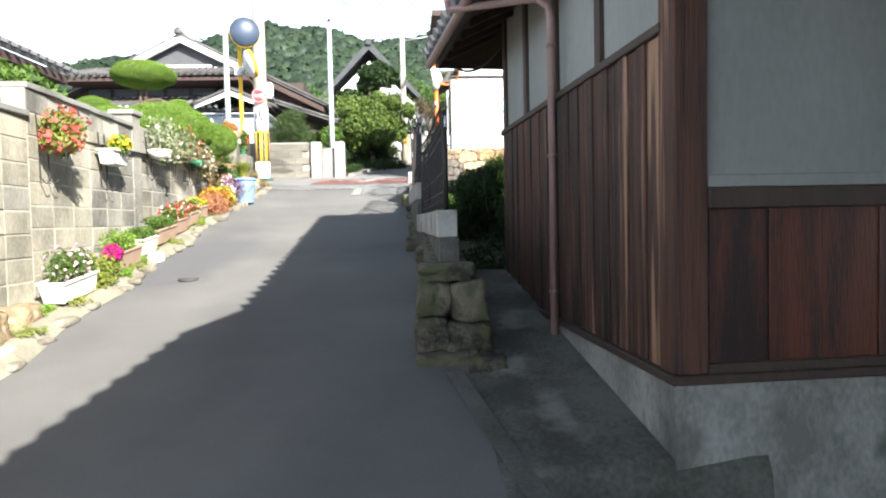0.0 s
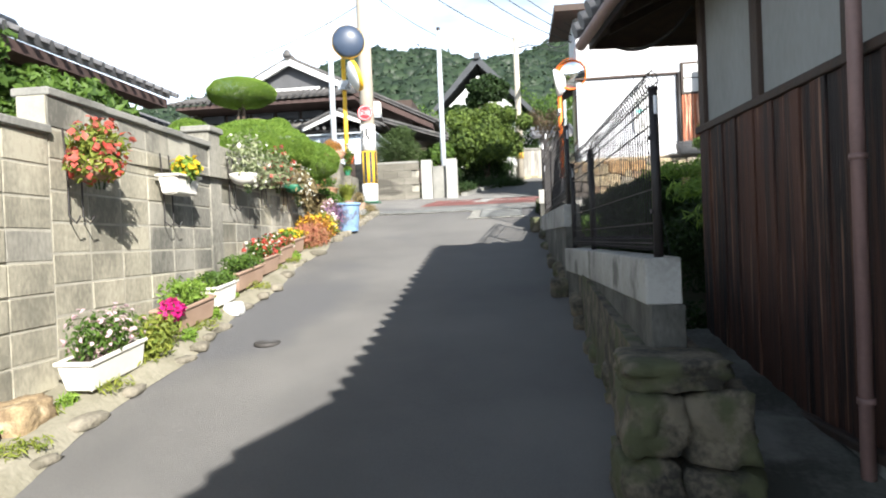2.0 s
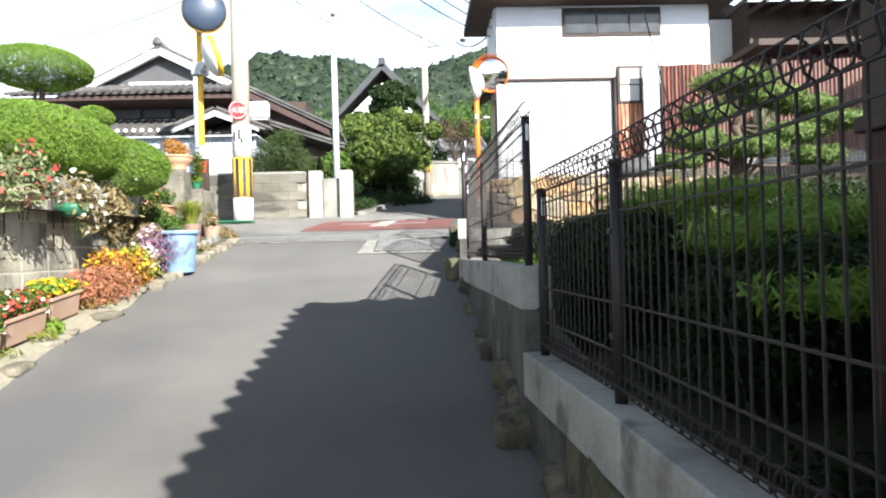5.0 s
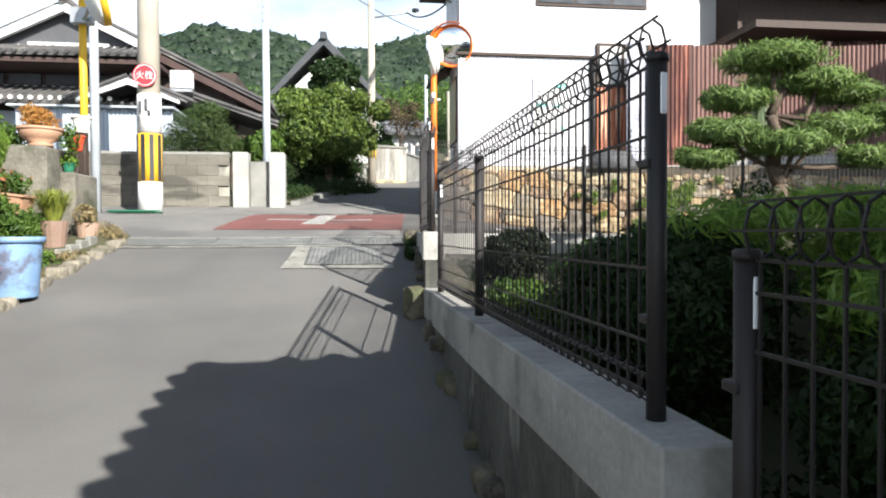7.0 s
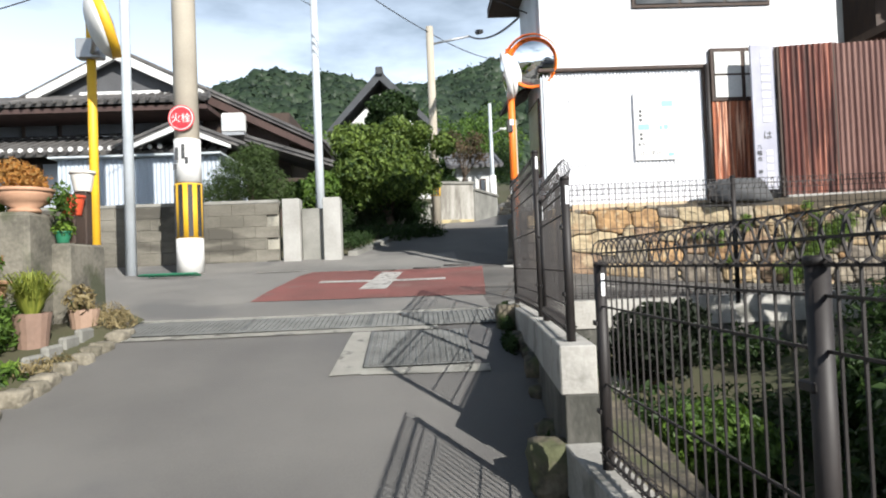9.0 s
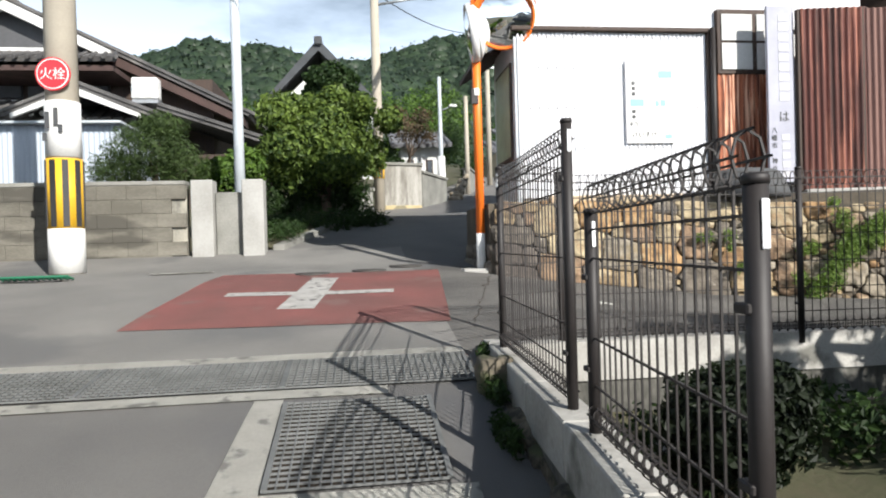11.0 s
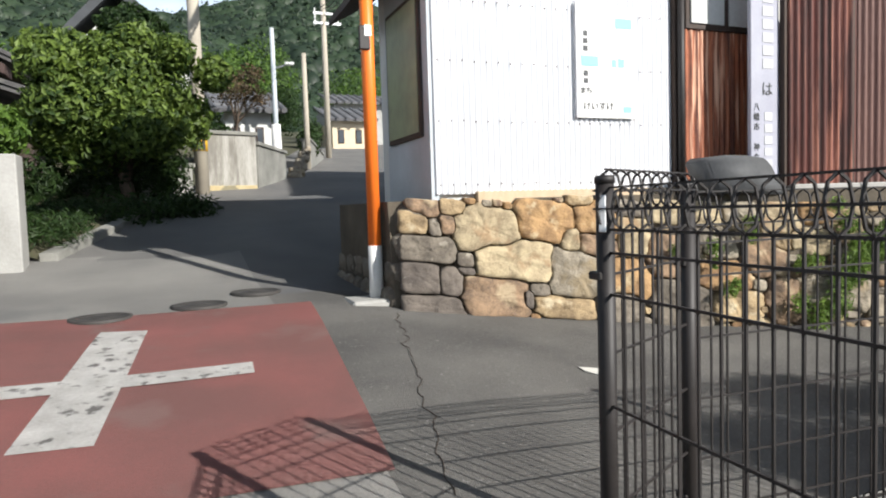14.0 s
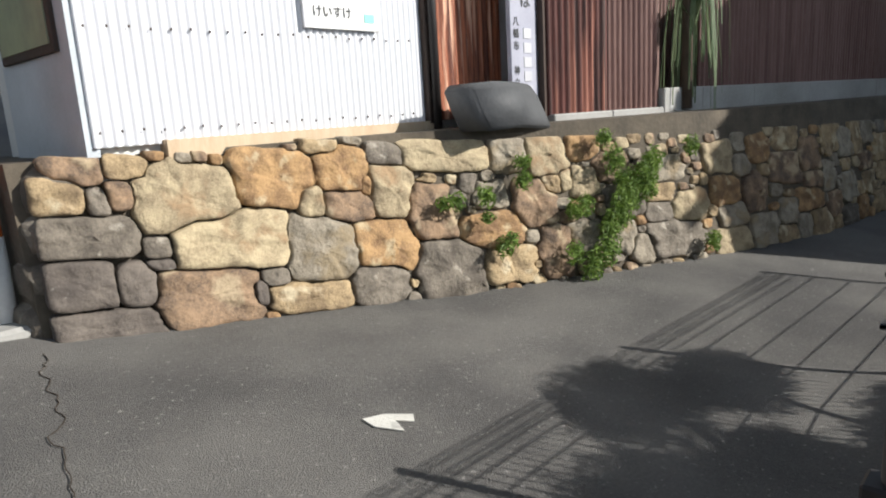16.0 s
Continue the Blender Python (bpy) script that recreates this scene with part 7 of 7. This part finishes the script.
# weeds in the stone wall, ferns, tufts
spots = []
rng = random.Random(33)
for s, h, r in ((2.3, 0.62, 0.07), (2.52, 0.64, 0.09), (2.6, 0.3, 0.08), (2.66, 0.34, 0.06), (3.15, 0.2, 0.1), (3.3, 0.1, 0.14), (3.45, 0.2, 0.15), (3.5, 0.36, 0.13), (3.62, 0.46, 0.18), (3.74, 0.6, 0.19), (3.9, 0.7, 0.16), (3.98, 0.8, 0.13), (3.62, 0.82, 0.13), (3.55, 0.98, 0.08), (3.2, 0.5, 0.08), (3.9, 0.6, 0.1), (2.82, 0.72, 0.08), (2.84, 0.84, 0.07), (3.3, 0.52, 0.09), (4.5, 0.15, 0.09), (4.4, 0.9, 0.1), (3.65, 0.68, 0.07), (2.2, 0.6, 0.05), (2.5, 0.5, 0.05)):
    x, y, _ = on_stones(s)
    spots.append(((x, y - 0.13 + 0.16 * h, height(x, y) + h), (r, 0.06, r * 0.9)))
tagged(leaves("wall_weeds", spots, 5600, 0.024, foliage("weed_green", (0.21, 0.31, 0.065), (0.08, 0.14, 0.03)), None, 8, shell=0.0, thin=0.28, up=0.5), "green weeds growing from stone joints", "weeds", kind="stuff")
tagged(leaves("curb_weeds", [((0.12, 13.9, 2.19), (0.05, 0.3, 0.07)), ((0.08, 13.4, 2.1), (0.05, 0.25, 0.07)), ((0.02, 11.75, 1.82), (0.05, 0.12, 0.06)), ((0.2, 14.5, 2.27), (0.05, 0.12, 0.05))], 1100, 0.026, LEAF_DARK, None, 9, shell=0.1, thin=0.3), "dark weeds at the foot of a curb", "weeds", kind="stuff")
bm = bmesh.new()
rng = random.Random(41)
yucca = thing("strap_leaf_plant", "strap-leaved plant hanging through a gap in the fence", "plant", (6.02, 17.0, 3.5))
for k in range(60):
    a, lift = rng.uniform(0, 2 * math.pi), rng.uniform(0.2, 0.6)
    c = Vector((6.03, 16.95, 4.0 + 0.6 * rng.random()))
    d = Vector((math.cos(a), math.sin(a), 0)) * rng.uniform(0.1, 0.24)
    pts = [c, c + d * 0.5 + Vector((0, 0, lift * 0.6)), c + d + Vector((0, 0, lift * 0.3)), c + d * 1.25 + Vector((0, 0, -0.35)), c + d * 1.3 + Vector((0, 0, -0.7 * rng.random() - 0.3))]
    for j in range(4):
        u = Vector((-d.y, d.x, 0)).normalized() * (0.018 - 0.004 * j)
        v = [bm.verts.new(q) for q in (pts[j] - u, pts[j] + u, pts[j + 1] + u * 0.8, pts[j + 1] - u * 0.8)]
        bm.faces.new(v)
part("strap_leaves", bm, foliage("grey_green_leaf", (0.2, 0.25, 0.14), (0.1, 0.15, 0.07)), yucca)
part("stem", tube((6.03, 17.0, 3.38), (6.03, 17.0, 4.8), 0.05), BARK, yucca)


# ---- houses beyond ----
def tiled_slope(a, b, c, d, name, parent, pitch=0.45, mat=TILE, rib=0.085, over=0.15):
    """A tiled roof face: eave a to b, ridge d to c, with ribs down the slope."""
    a, b, c, d = (Vector(p) for p in (a, b, c, d))
    up = (b - a).cross(d - a).normalized()
    if up.z < 0:
        up = -up
    bm = bmesh.new()
    v = [bm.verts.new(p) for p in (a, b, c, d)] + [bm.verts.new(p + up * 0.12) for p in (a, b, c, d)]
    for f in ((0, 1, 2, 3), (4, 5, 6, 7), (0, 1, 5, 4), (1, 2, 6, 5), (2, 3, 7, 6), (3, 0, 4, 7)):
        bm.faces.new([v[k] for k in f])
    bmesh.ops.recalc_face_normals(bm, faces=bm.faces)
    face = part(name, bm, mat, parent)
    n = max(2, int((b - a).length / pitch))
    bm = bmesh.new()
    for k in range(n + 1):
        u = k / n
        tube(a.lerp(b, u) + up * 0.12 - (d.lerp(c, u) - a.lerp(b, u)).normalized() * over, d.lerp(c, u) + up * 0.12, rib, n=6, bm=bm)
    tagged(part("tile_ribs", bm, mat, parent), kind="stuff")
    return face


back_house = thing("shaded_house", "old dark timber house with deep eaves behind a tin fence", "house", (9.0, 19.4, 3.4))
part("wall", box(6.9, 19.0, 3.4, 14.0, 21.5, 7.2), TIMBER, back_house, "dark timber wall")
tiled_slope((6.2, 18.1, 7.0), (14.6, 18.1, 7.0), (14.6, 21.0, 8.3), (6.9, 21.0, 8.3), "roof_slope", back_house, 0.3)
for x in steps(6.4, 14.4, 0.45):
    part("rafter", box(x - 0.03, 18.12, 6.86, x + 0.03, 19.0, 6.96), TIMBER, back_house)

FARM_TILE = material("old_farm_tile", (0.105, 0.1, 0.096), 0.7, second=(0.05, 0.048, 0.047), scale=1.5, fine=20, amount=0.7, bump=0.2, island=0.3, third=(0.19, 0.18, 0.165), third_scale=1.4, third_cut=0.65)
EAVE_BROWN = material("red_brown_eave", (0.07, 0.04, 0.034), 0.8, second=(0.04, 0.026, 0.023))
DIM_PANEL = material("dim_grey_panel", (0.085, 0.086, 0.09), 0.7, second=(0.05, 0.051, 0.053), scale=1, fine=15, bump=0.1)
farm = thing("farmhouse", "large two-storey farmhouse with grey tiled hip-and-gable roof", "house", (-9.0, 31.0, 3.5))
part("wall", box(-14.2, 29.4, 3.0, -4.4, 37.0, 7.6), TIMBER, farm, "dark timber wall")
part("plaster_band", box(-13.6, 29.3, 6.93, -7.0, 29.4, 7.03), PLASTER, farm, "pale band under the upper windows")
for x in (-13.5, -12.4, -11.3, -10.2, -9.1, -8.0):
    part("window", box(x, 29.32, 7.08, x + 0.95, 29.42, 7.6, 0.02), DIM_PANEL, farm, "dim upper window")
part("lower_wall", box(-13.4, 28.6, 3.0, -6.0, 29.4, 6.1), material("pale_blue_shutter", (0.4, 0.44, 0.5), 0.6, second=(0.32, 0.35, 0.4), scale=1, fine=20), farm, "pale blue-grey shutters")
for x in steps(-13.4, -6.0, 0.95):
    part("post", box(x - 0.06, 28.52, 3.0, x + 0.06, 28.6, 6.1), TIMBER, farm)
APEX, RZ = -9.43, 9.45
for eave in (-3.4, -15.4):
    tiled_slope((eave, 28.9, 6.5), (eave, 37.5, 6.5), (APEX, 37.5, RZ), (APEX, 28.9, RZ), "roof_slope", farm, 0.28, FARM_TILE, 0.055)
part("gable", prism([(-12.2, 8.0), (APEX, 9.4), (-6.7, 8.0)], 29.15, 29.3), DIM_PANEL, farm, "grey recessed gable")
for s in (-1, 1):
    e = APEX + s * 2.6
    part("bargeboard", prism([(APEX, 9.5), (e, 8.2), (e, 7.95), (APEX, 9.22)], 28.75, 28.9), PLASTER, farm, "white plastered bargeboard")
part("gable_band", box(-10.6, 29.0, 8.2, -8.2, 29.14, 8.32, 0.02), PLASTER, farm, "white plaster band")
part("ridge", tube((APEX, 28.65, RZ + 0.14), (APEX, 37.6, RZ + 0.14), 0.15, n=10), FARM_TILE, farm)
part("ridge_end", lathe([(0.16, 0), (0.18, 0.1), (0.1, 0.25), (0.03, 0.3)], 8, at=(APEX, 28.65, RZ + 0.08), squash=(1, 0.4)), FARM_TILE, farm)
tiled_slope((-14.0, 27.7, 7.55), (-6.3, 27.7, 7.62), (-6.8, 29.2, 8.15), (-13.0, 29.2, 8.1), "skirt_roof", farm, 0.28, FARM_TILE, 0.055)
tiled_slope((-13.9, 27.4, 6.12), (-5.8, 27.4, 6.05), (-6.0, 29.3, 6.85), (-13.6, 29.3, 6.9), "lower_roof", farm, 0.28, FARM_TILE, 0.055)
part("skirt_eave", box(-13.9, 27.75, 7.4, -6.4, 29.3, 7.53), EAVE_BROWN, farm, "red-brown eave boards")
part("verge_eave", prism([(-3.5, 6.25), (-3.5, 6.45), (-7.4, 8.4), (-7.4, 8.15)], 28.85, 29.5), EAVE_BROWN, farm)
for name, x0, x1, y, z in (("eave_tile_ends", -13.0, -7.6, 27.3, 6.27), ("gable_tile_ends", -10.8, -8.0, 28.95, 8.16)):
    bm = bmesh.new()
    for x in steps(x0, x1, 0.27):
        tube((x, y, z), (x, y + 0.05, z), 0.07, n=8, bm=bm)
    tagged(part(name, bm, PLASTER, farm, "white-edged round tile ends"), kind="stuff")
for e in (-5.3, -8.5):
    tiled_slope((e, 26.8, 6.1), (e, 29.4, 6.1), (-6.9, 29.4, 6.75), (-6.9, 26.8, 6.75), "porch_roof", farm, 0.28, FARM_TILE, 0.055)
for s in (-1, 1):
    part("porch_bargeboard", prism([(-6.9, 6.75), (-6.9 + s * 1.4, 6.15), (-6.9 + s * 1.4, 6.05), (-6.9, 6.58)], 26.7, 26.8), PLASTER, farm, "white plastered bargeboard")
tiled_slope((-2.2, 27.0, 5.3), (-2.2, 30, 5.3), (-5.2, 30, 6.3), (-5.2, 27.0, 6.3), "side_roof", farm, 0.28, FARM_TILE, 0.055)
part("side_wall", box(-5.0, 27.6, 3.2, -2.9, 29.6, 5.3), TIMBER, farm)
ac = part("air_conditioner", box(-6.2, 28.35, 6.85, -5.55, 28.7, 7.4, 0.03), WHITE_PAINT, farm, "white air conditioner box")
part("fan_grille", tube((-5.98, 28.34, 7.13), (-5.98, 28.36, 7.13), 0.2, n=20), GREY_PAINT, ac)
part("bracket", box(-6.2, 28.4, 6.75, -5.55, 29.4, 6.84), GALV, farm)

thatch = thing("steep_roof_house", "tall house with steep dark roof and white gable", "house", (-2.3, 48.0, 6.5))
part("wall", box(-6.2, 46.5, 5.5, 1.0, 54.0, 9.8), PLASTER, thatch, "white plaster wall")
for s, e in ((-1, -6.5), (1, 1.9)):
    part("roof_slope", prism([(-2.4, 13.9), (e, 9.3), (e, 9.0), (-2.4, 13.3)], 46.0, 54.5), THATCH, thatch, "steep dark roof")
part("ridge", box(-2.6, 45.8, 13.55, -2.2, 54.6, 14.0, 0.05), THATCH, thatch)
part("gable", prism([(-5.8, 9.3), (-2.4, 12.6), (1.0, 9.3)], 46.4, 46.5), PLASTER, thatch, "white gable")
tiled_slope((-7.0, 44.0, 8.6), (-3.0, 44.0, 8.6), (-3.0, 46.4, 10.0), (-7.0, 46.4, 10.0), "lower_roof", thatch)

left = thing("neighbour_house", "neighbouring house with grey tiled roofs behind garden shrubs", "house", (-10.0, 13.5, 2.3))
part("wall", box(-13.6, 10.8, 2.0, -7.9, 14.5, 4.7), TIMBER, left, "dark timber wall")
tiled_slope((-7.2, 10.2, 4.75), (-7.2, 14.8, 4.75), (-10.7, 14.8, 6.3), (-10.7, 10.2, 6.3), "roof_slope", left, 0.3, rib=0.05)
tiled_slope((-7.7, 14.85, 4.25), (-7.7, 19.5, 4.25), (-10.7, 19.5, 5.45), (-10.7, 14.85, 5.45), "wing_roof", left, 0.3, rib=0.05)
tiled_slope((-14.2, 10.2, 4.75), (-14.2, 14.8, 4.75), (-10.7, 14.8, 6.3), (-10.7, 10.2, 6.3), "roof_slope", left, 0.3)
part("ridge", tube((-10.7, 10.1, 6.5), (-10.7, 14.9, 6.5), 0.2, n=10), TILE, left)
part("eave", box(-7.6, 10.3, 4.55, -7.2, 14.7, 4.72), bpy.data.materials["red_brown_eave"], left, "red-brown eave boards")
part("wing_wall", box(-13.0, 14.5, 2.0, -8.2, 19.2, 4.25), TIMBER, left)
part("gable", prism([(-13.4, 4.7), (-10.7, 6.1), (-8.0, 4.7)], 10.8, 10.9), PLASTER, left)

def hillside_house(x0, x1, y, z0, z1, mat, label, panes=2):
    h = thing("hillside_house", label, "house", (x0, y, z0))
    part("wall", box(x0, y, z0 - 1.5, x1, y + 5, z1 - 0.55), mat, h)
    tiled_slope((x0 - 0.3, y - 0.4, z1 - 0.6), (x1 + 0.3, y - 0.4, z1 - 0.6), (x1 + 0.3, y + 2.5, z1 + 0.3), (x0 - 0.3, y + 2.5, z1 + 0.3), "roof_slope", h)
    for j in range(panes):
        x = x0 + (x1 - x0) * (j + 0.3) / panes
        w = part("window", box(x, y - 0.04, z1 - 1.6, x + 0.35 * (x1 - x0) / panes, y, z1 - 0.95, 0.01), TIMBER, h)
        part("pane", box(x + 0.04, y - 0.052, z1 - 1.56, x + 0.35 * (x1 - x0) / panes - 0.04, y - 0.041, z1 - 0.99), GLASS_DARK, w)


hillside_house(0.95, 2.25, 33.0, 4.8, 6.75, PLASTER, "small white house with grey roof behind a lane wall")
hillside_house(6.6, 8.3, 44.0, 6.2, 8.1, material("cream_wall", (0.6, 0.5, 0.36), 0.9, second=(0.5, 0.42, 0.3)), "cream house with grey roof far up the lane")
hillside_house(8.6, 12.5, 52.0, 7.0, 10.2, CONCRETE, "grey house with tiled roof far up the lane", 3)
tree("bare_tree", "brownish half-bare tree before a white house", "tree", (1.0, 31.0, 4.4), (1.1, 31.0, 6.2), [((1.1, 31.0, 6.5), (0.62, 0.6, 0.45)), ((0.7, 31.1, 6.9), (0.4, 0.4, 0.35)), ((1.6, 31.0, 6.3), (0.4, 0.4, 0.3)), ((1.5, 31.1, 6.9), (0.35, 0.35, 0.3))], 1500, 0.05, foliage("brown_leaf", (0.15, 0.1, 0.055), (0.06, 0.05, 0.03)), 191, 0.06, 4, shell=0.1)
tagged(leaves("hillside_shrubs", [((0.55, 30.2, 5.2), (0.5, 0.5, 0.35)), ((3.9, 35.4, 5.9), (0.35, 0.8, 0.5)), ((3.3, 33.0, 5.4), (0.35, 0.6, 0.5)), ((0.2, 34.0, 6.0), (0.7, 0.8, 0.9)), ((3.6, 39.0, 7.2), (0.7, 1.0, 1.0)), ((-0.6, 36.0, 7.4), (0.9, 0.9, 1.2))], 9000, 0.06, LEAF_DARK, None, 90, shell=0.2), "mixed shrubs on the hillside", "shrubs", kind="stuff")
tagged(leaves("hillside_bushes", [((2.6, 46.0, 9.3), (1.6, 1.6, 1.9)), ((4.6, 52.0, 10.5), (2.2, 2.0, 2.6)), ((12.5, 60.0, 11.0), (3.0, 3.0, 2.6)), ((-4.5, 36.0, 6.0), (2.0, 2.0, 2.0)), ((-6.0, 42.0, 7.5), (2.5, 2.0, 2.5)), ((0.4, 48.0, 9.5), (2.0, 2.0, 2.5))], 22000, 0.1, LEAF, None, 91, shell=0.3), "green trees on the hillside", "trees", kind="stuff")


# ---- wooded hills ----
def hill(name, x0, x1, y, rows, ridge, count, seed, r):
    """A slope of crowns: ridge gives the skyline's height over x at y."""
    rng = np.random.default_rng(seed)
    base = bmesh.new()
    bmesh.ops.create_icosphere(base, subdivisions=2, radius=1)
    bv = np.array([v.co for v in base.verts])
    bf = np.array([[v.index for v in fc.verts] for fc in base.faces])
    base.free()
    verts, faces, crowns = [], [], []
    for k in range(count):
        x = rng.uniform(x0, x1)
        u = rng.random() ** 0.7
        top = along(ridge, x)
        low = 8.0
        z = low + (top - low) * u
        yy = y - rows * (1 - u)
        s = r * (0.7 + 0.6 * rng.random())
        lump = 1 + 0.22 * np.sin(bv[:, :1] * 4.1 + k) * np.cos(bv[:, 1:2] * 3.7 + 2 * k) + 0.02 * rng.normal(size=(len(bv), 1))
        verts.append(bv * lump * s * np.array([0.92, 0.92, 0.8]) + np.array([x, yy, z]))
        crowns.append(((x, yy, z), (s, s, s * 0.88)))
        faces.append(bf + k * len(bv))
    me = bpy.data.meshes.new(name)
    me.from_pydata(np.concatenate(verts).tolist(), [], np.concatenate(faces).tolist())
    me.materials.append(WOODS)
    me.polygons.foreach_set("use_smooth", [True] * len(me.polygons))
    tagged(leaves(name + "_leaves", crowns, count * 26, r * 0.17, WOODS, None, seed + 5, shell=0.9, thin=0.6), "leafy crowns of hillside woods", "woods", kind="stuff")
    ob = new(name, me)
    return tagged(ob, "dense green woods covering a hillside", "woods", kind="stuff")


hill("woods_near", -140, 30, 170, 70, ((-140, 30), (-80, 40), (-55, 43), (-43, 47), (-35, 50), (-25, 48), (-18, 48), (-8, 45), (5, 44), (30, 30)), 3200, 3, 3.2)
hill("woods_far", -60, 240, 260, 110, ((-60, 50), (5, 70), (14, 72), (28, 76), (42, 80), (57, 82), (75, 76), (100, 70), (160, 70), (240, 50)), 4200, 4, 4.6)
setting("backdrop", sheet([-160, -100, -60, -30, 0, 30, 60, 100, 160, 260], [70, 100, 135, 172, 180], lambda x, y: 7 + (along(((-160, 28), (-80, 36), (-43, 42), (-35, 45), (-8, 40), (30, 32), (260, 30)), x) - 12) * smooth(75, 172, y)), WOODS, "wooded slope beyond the houses", "hill")
setting("backdrop_far", sheet([-100, -60, 0, 28, 57, 75, 100, 160, 260, 400], [120, 160, 210, 265, 275], lambda x, y: 8 + (along(((-100, 40), (5, 62), (28, 68), (57, 73), (75, 68), (160, 60), (400, 40)), x) - 9) * smooth(125, 265, y)), WOODS, "far wooded mountain slope", "hill")


# ---- cables ----
def cable(a, b, sag, r, label="thin black overhead cable"):
    a, b = Vector(a), Vector(b)
    pts = [a.lerp(b, k / 24) - Vector((0, 0, sag * 4 * (k / 24) * (1 - k / 24))) for k in range(25)]
    tagged(new("overhead_cable", mesh_of(path_tube(pts, r, 6), "overhead_cable", BLACK)), label, "cable", "overhead cables")


cable((-4.11, 19.2, 9.6), (-0.05, 25.5, 8.6), 0.25, 0.012)
cable((-4.11, 19.2, 8.3), (-10.7, 12.0, 6.6), 0.35, 0.014)
cable((-4.11, 19.2, 8.0), (-9.0, 18.5, 6.2), 0.3, 0.01)
cable((0.95, 25.4, 8.45), (1.3, 18.4, 6.5), 0.25, 0.02, "thick black service cable to a building")
for k in range(4):
    cable((5.0 - 0.2 * k, 36.05, 10.25), (1.25 + 0.15 * k, 18.2, 6.7 + 0.15 * k), 0.5, 0.012)
cable((-0.05, 25.5, 8.6), (4.6, 36.05, 11.2), 0.4, 0.012)
cable((-2.29, 20.9, 7.5), (-4.11, 19.3, 8.5), 0.1, 0.008)
for k in range(3):
    cable((-4.0, 19.25, 11.9 - 0.35 * k), (1.25, 18.0 + 0.25 * k, 6.55 - 0.1 * k), 0.35 + 0.12 * k, 0.011)
splice = bmesh.new()
tube((1.02, 24.0, 8.05), (1.05, 23.4, 7.85), 0.06, 0.05, 10, splice)
tagged(new("cable_splice", mesh_of(splice, "cable_splice", BLACK)), "black splice box hanging on an overhead cable", "splice")

# cables drooping at the house corner
wire = HOUSE @ Vector((0.03, 3.95, 0))
cable((0.55, 7.9, 3.3), (1.05, 7.1, 3.3), 0.16, 0.014, "black cable drooping under the eaves")
cable((0.75, 8.2, 3.35), (0.98, 7.4, 0.9), -0.02, 0.003, "thin cable hanging down beside a house")

# downpipe and gutter of the timber house
pipe = thing("downpipe", "dusty pink drainpipe bent under the eaves", "drainpipe", (1.1, 5.1, 0.3))
part("pipe", path_tube([(1.075, 4.85, 0.3), (1.075, 4.85, 2.9), (1.065, 4.86, 3.0), (0.99, 4.92, 3.08), (0.55, 5.5, 3.2), (0.4, 5.75, 3.26), (0.38, 5.78, 3.36)], 0.031, 14), PIPE, pipe)
for z in (0.9, 1.9, 2.7):
    part("clip", tube((1.075, 4.85, z), (1.075, 4.85, z + 0.025), 0.036, n=14), PIPE, pipe)

# the house that shades the lane's start
shade = thing("corner_house", "plain plastered house with tiled roof at the lane's start", "house", (1.6, -5.0, -0.8))
part("wall", box(1.5, -13.0, -3.0, 7.0, 0.4, 3.4), PLASTER, shade)
tiled_slope((0.8, -13.5, 3.2), (0.8, 1.3, 3.2), (4.5, 1.3, 5.9), (4.5, -13.5, 5.9), "roof_slope", shade, 0.27, over=0.28)
tiled_slope((8.6, -13.5, 3.2), (8.6, 1.3, 3.2), (4.5, 1.3, 5.9), (4.5, -13.5, 5.9), "roof_slope", shade, 0.27)
part("gable", prism([(1.5, 3.3), (4.5, 5.8), (7.0, 3.9), (7.0, 3.3)], 0.2, 0.4), PLASTER, shade)

# hidden house, added only to cast shade over the upper lane
rear = thing("unseen_rear_house", "unseen plastered house with low tiled roof behind the tin building, added for shade", "house", (5.9, 22.0, 3.0))
part("wall", box(4.85, 19.8, 2.0, 7.0, 25.0, 7.1), PLASTER, rear)
tiled_slope((4.7, 25.1, 7.1), (4.7, 19.7, 7.1), (5.9, 19.7, 7.5), (5.9, 25.1, 7.5), "roof_slope", rear, 0.3)
tiled_slope((7.1, 25.1, 7.1), (7.1, 19.7, 7.1), (5.9, 19.7, 7.5), (5.9, 25.1, 7.5), "roof_slope", rear, 0.3)
# out-of-view house, placed to throw shade on the side lane and tin fence
side = thing("unseen_garden_house", "unseen plastered two-storey house with tiled roof beside the garden, added for shade", "house", (12.0, 12.0, 2.0))
part("wall", box(8.74, 11.0, 1.0, 15.5, 13.6, 6.4), PLASTER, side)
part("gable", prism([(8.74, 6.4), (15.5, 6.4), (12.1, 8.0)], 11.0, 13.6), PLASTER, side)
tiled_slope((8.6, 13.7, 6.25), (8.6, 10.95, 6.25), (12.1, 10.95, 8.0), (12.1, 13.7, 8.0), "roof_slope", side, 0.3)
tiled_slope((15.6, 13.7, 6.25), (15.6, 10.95, 6.25), (12.1, 10.95, 8.0), (12.1, 13.7, 8.0), "roof_slope", side, 0.3)
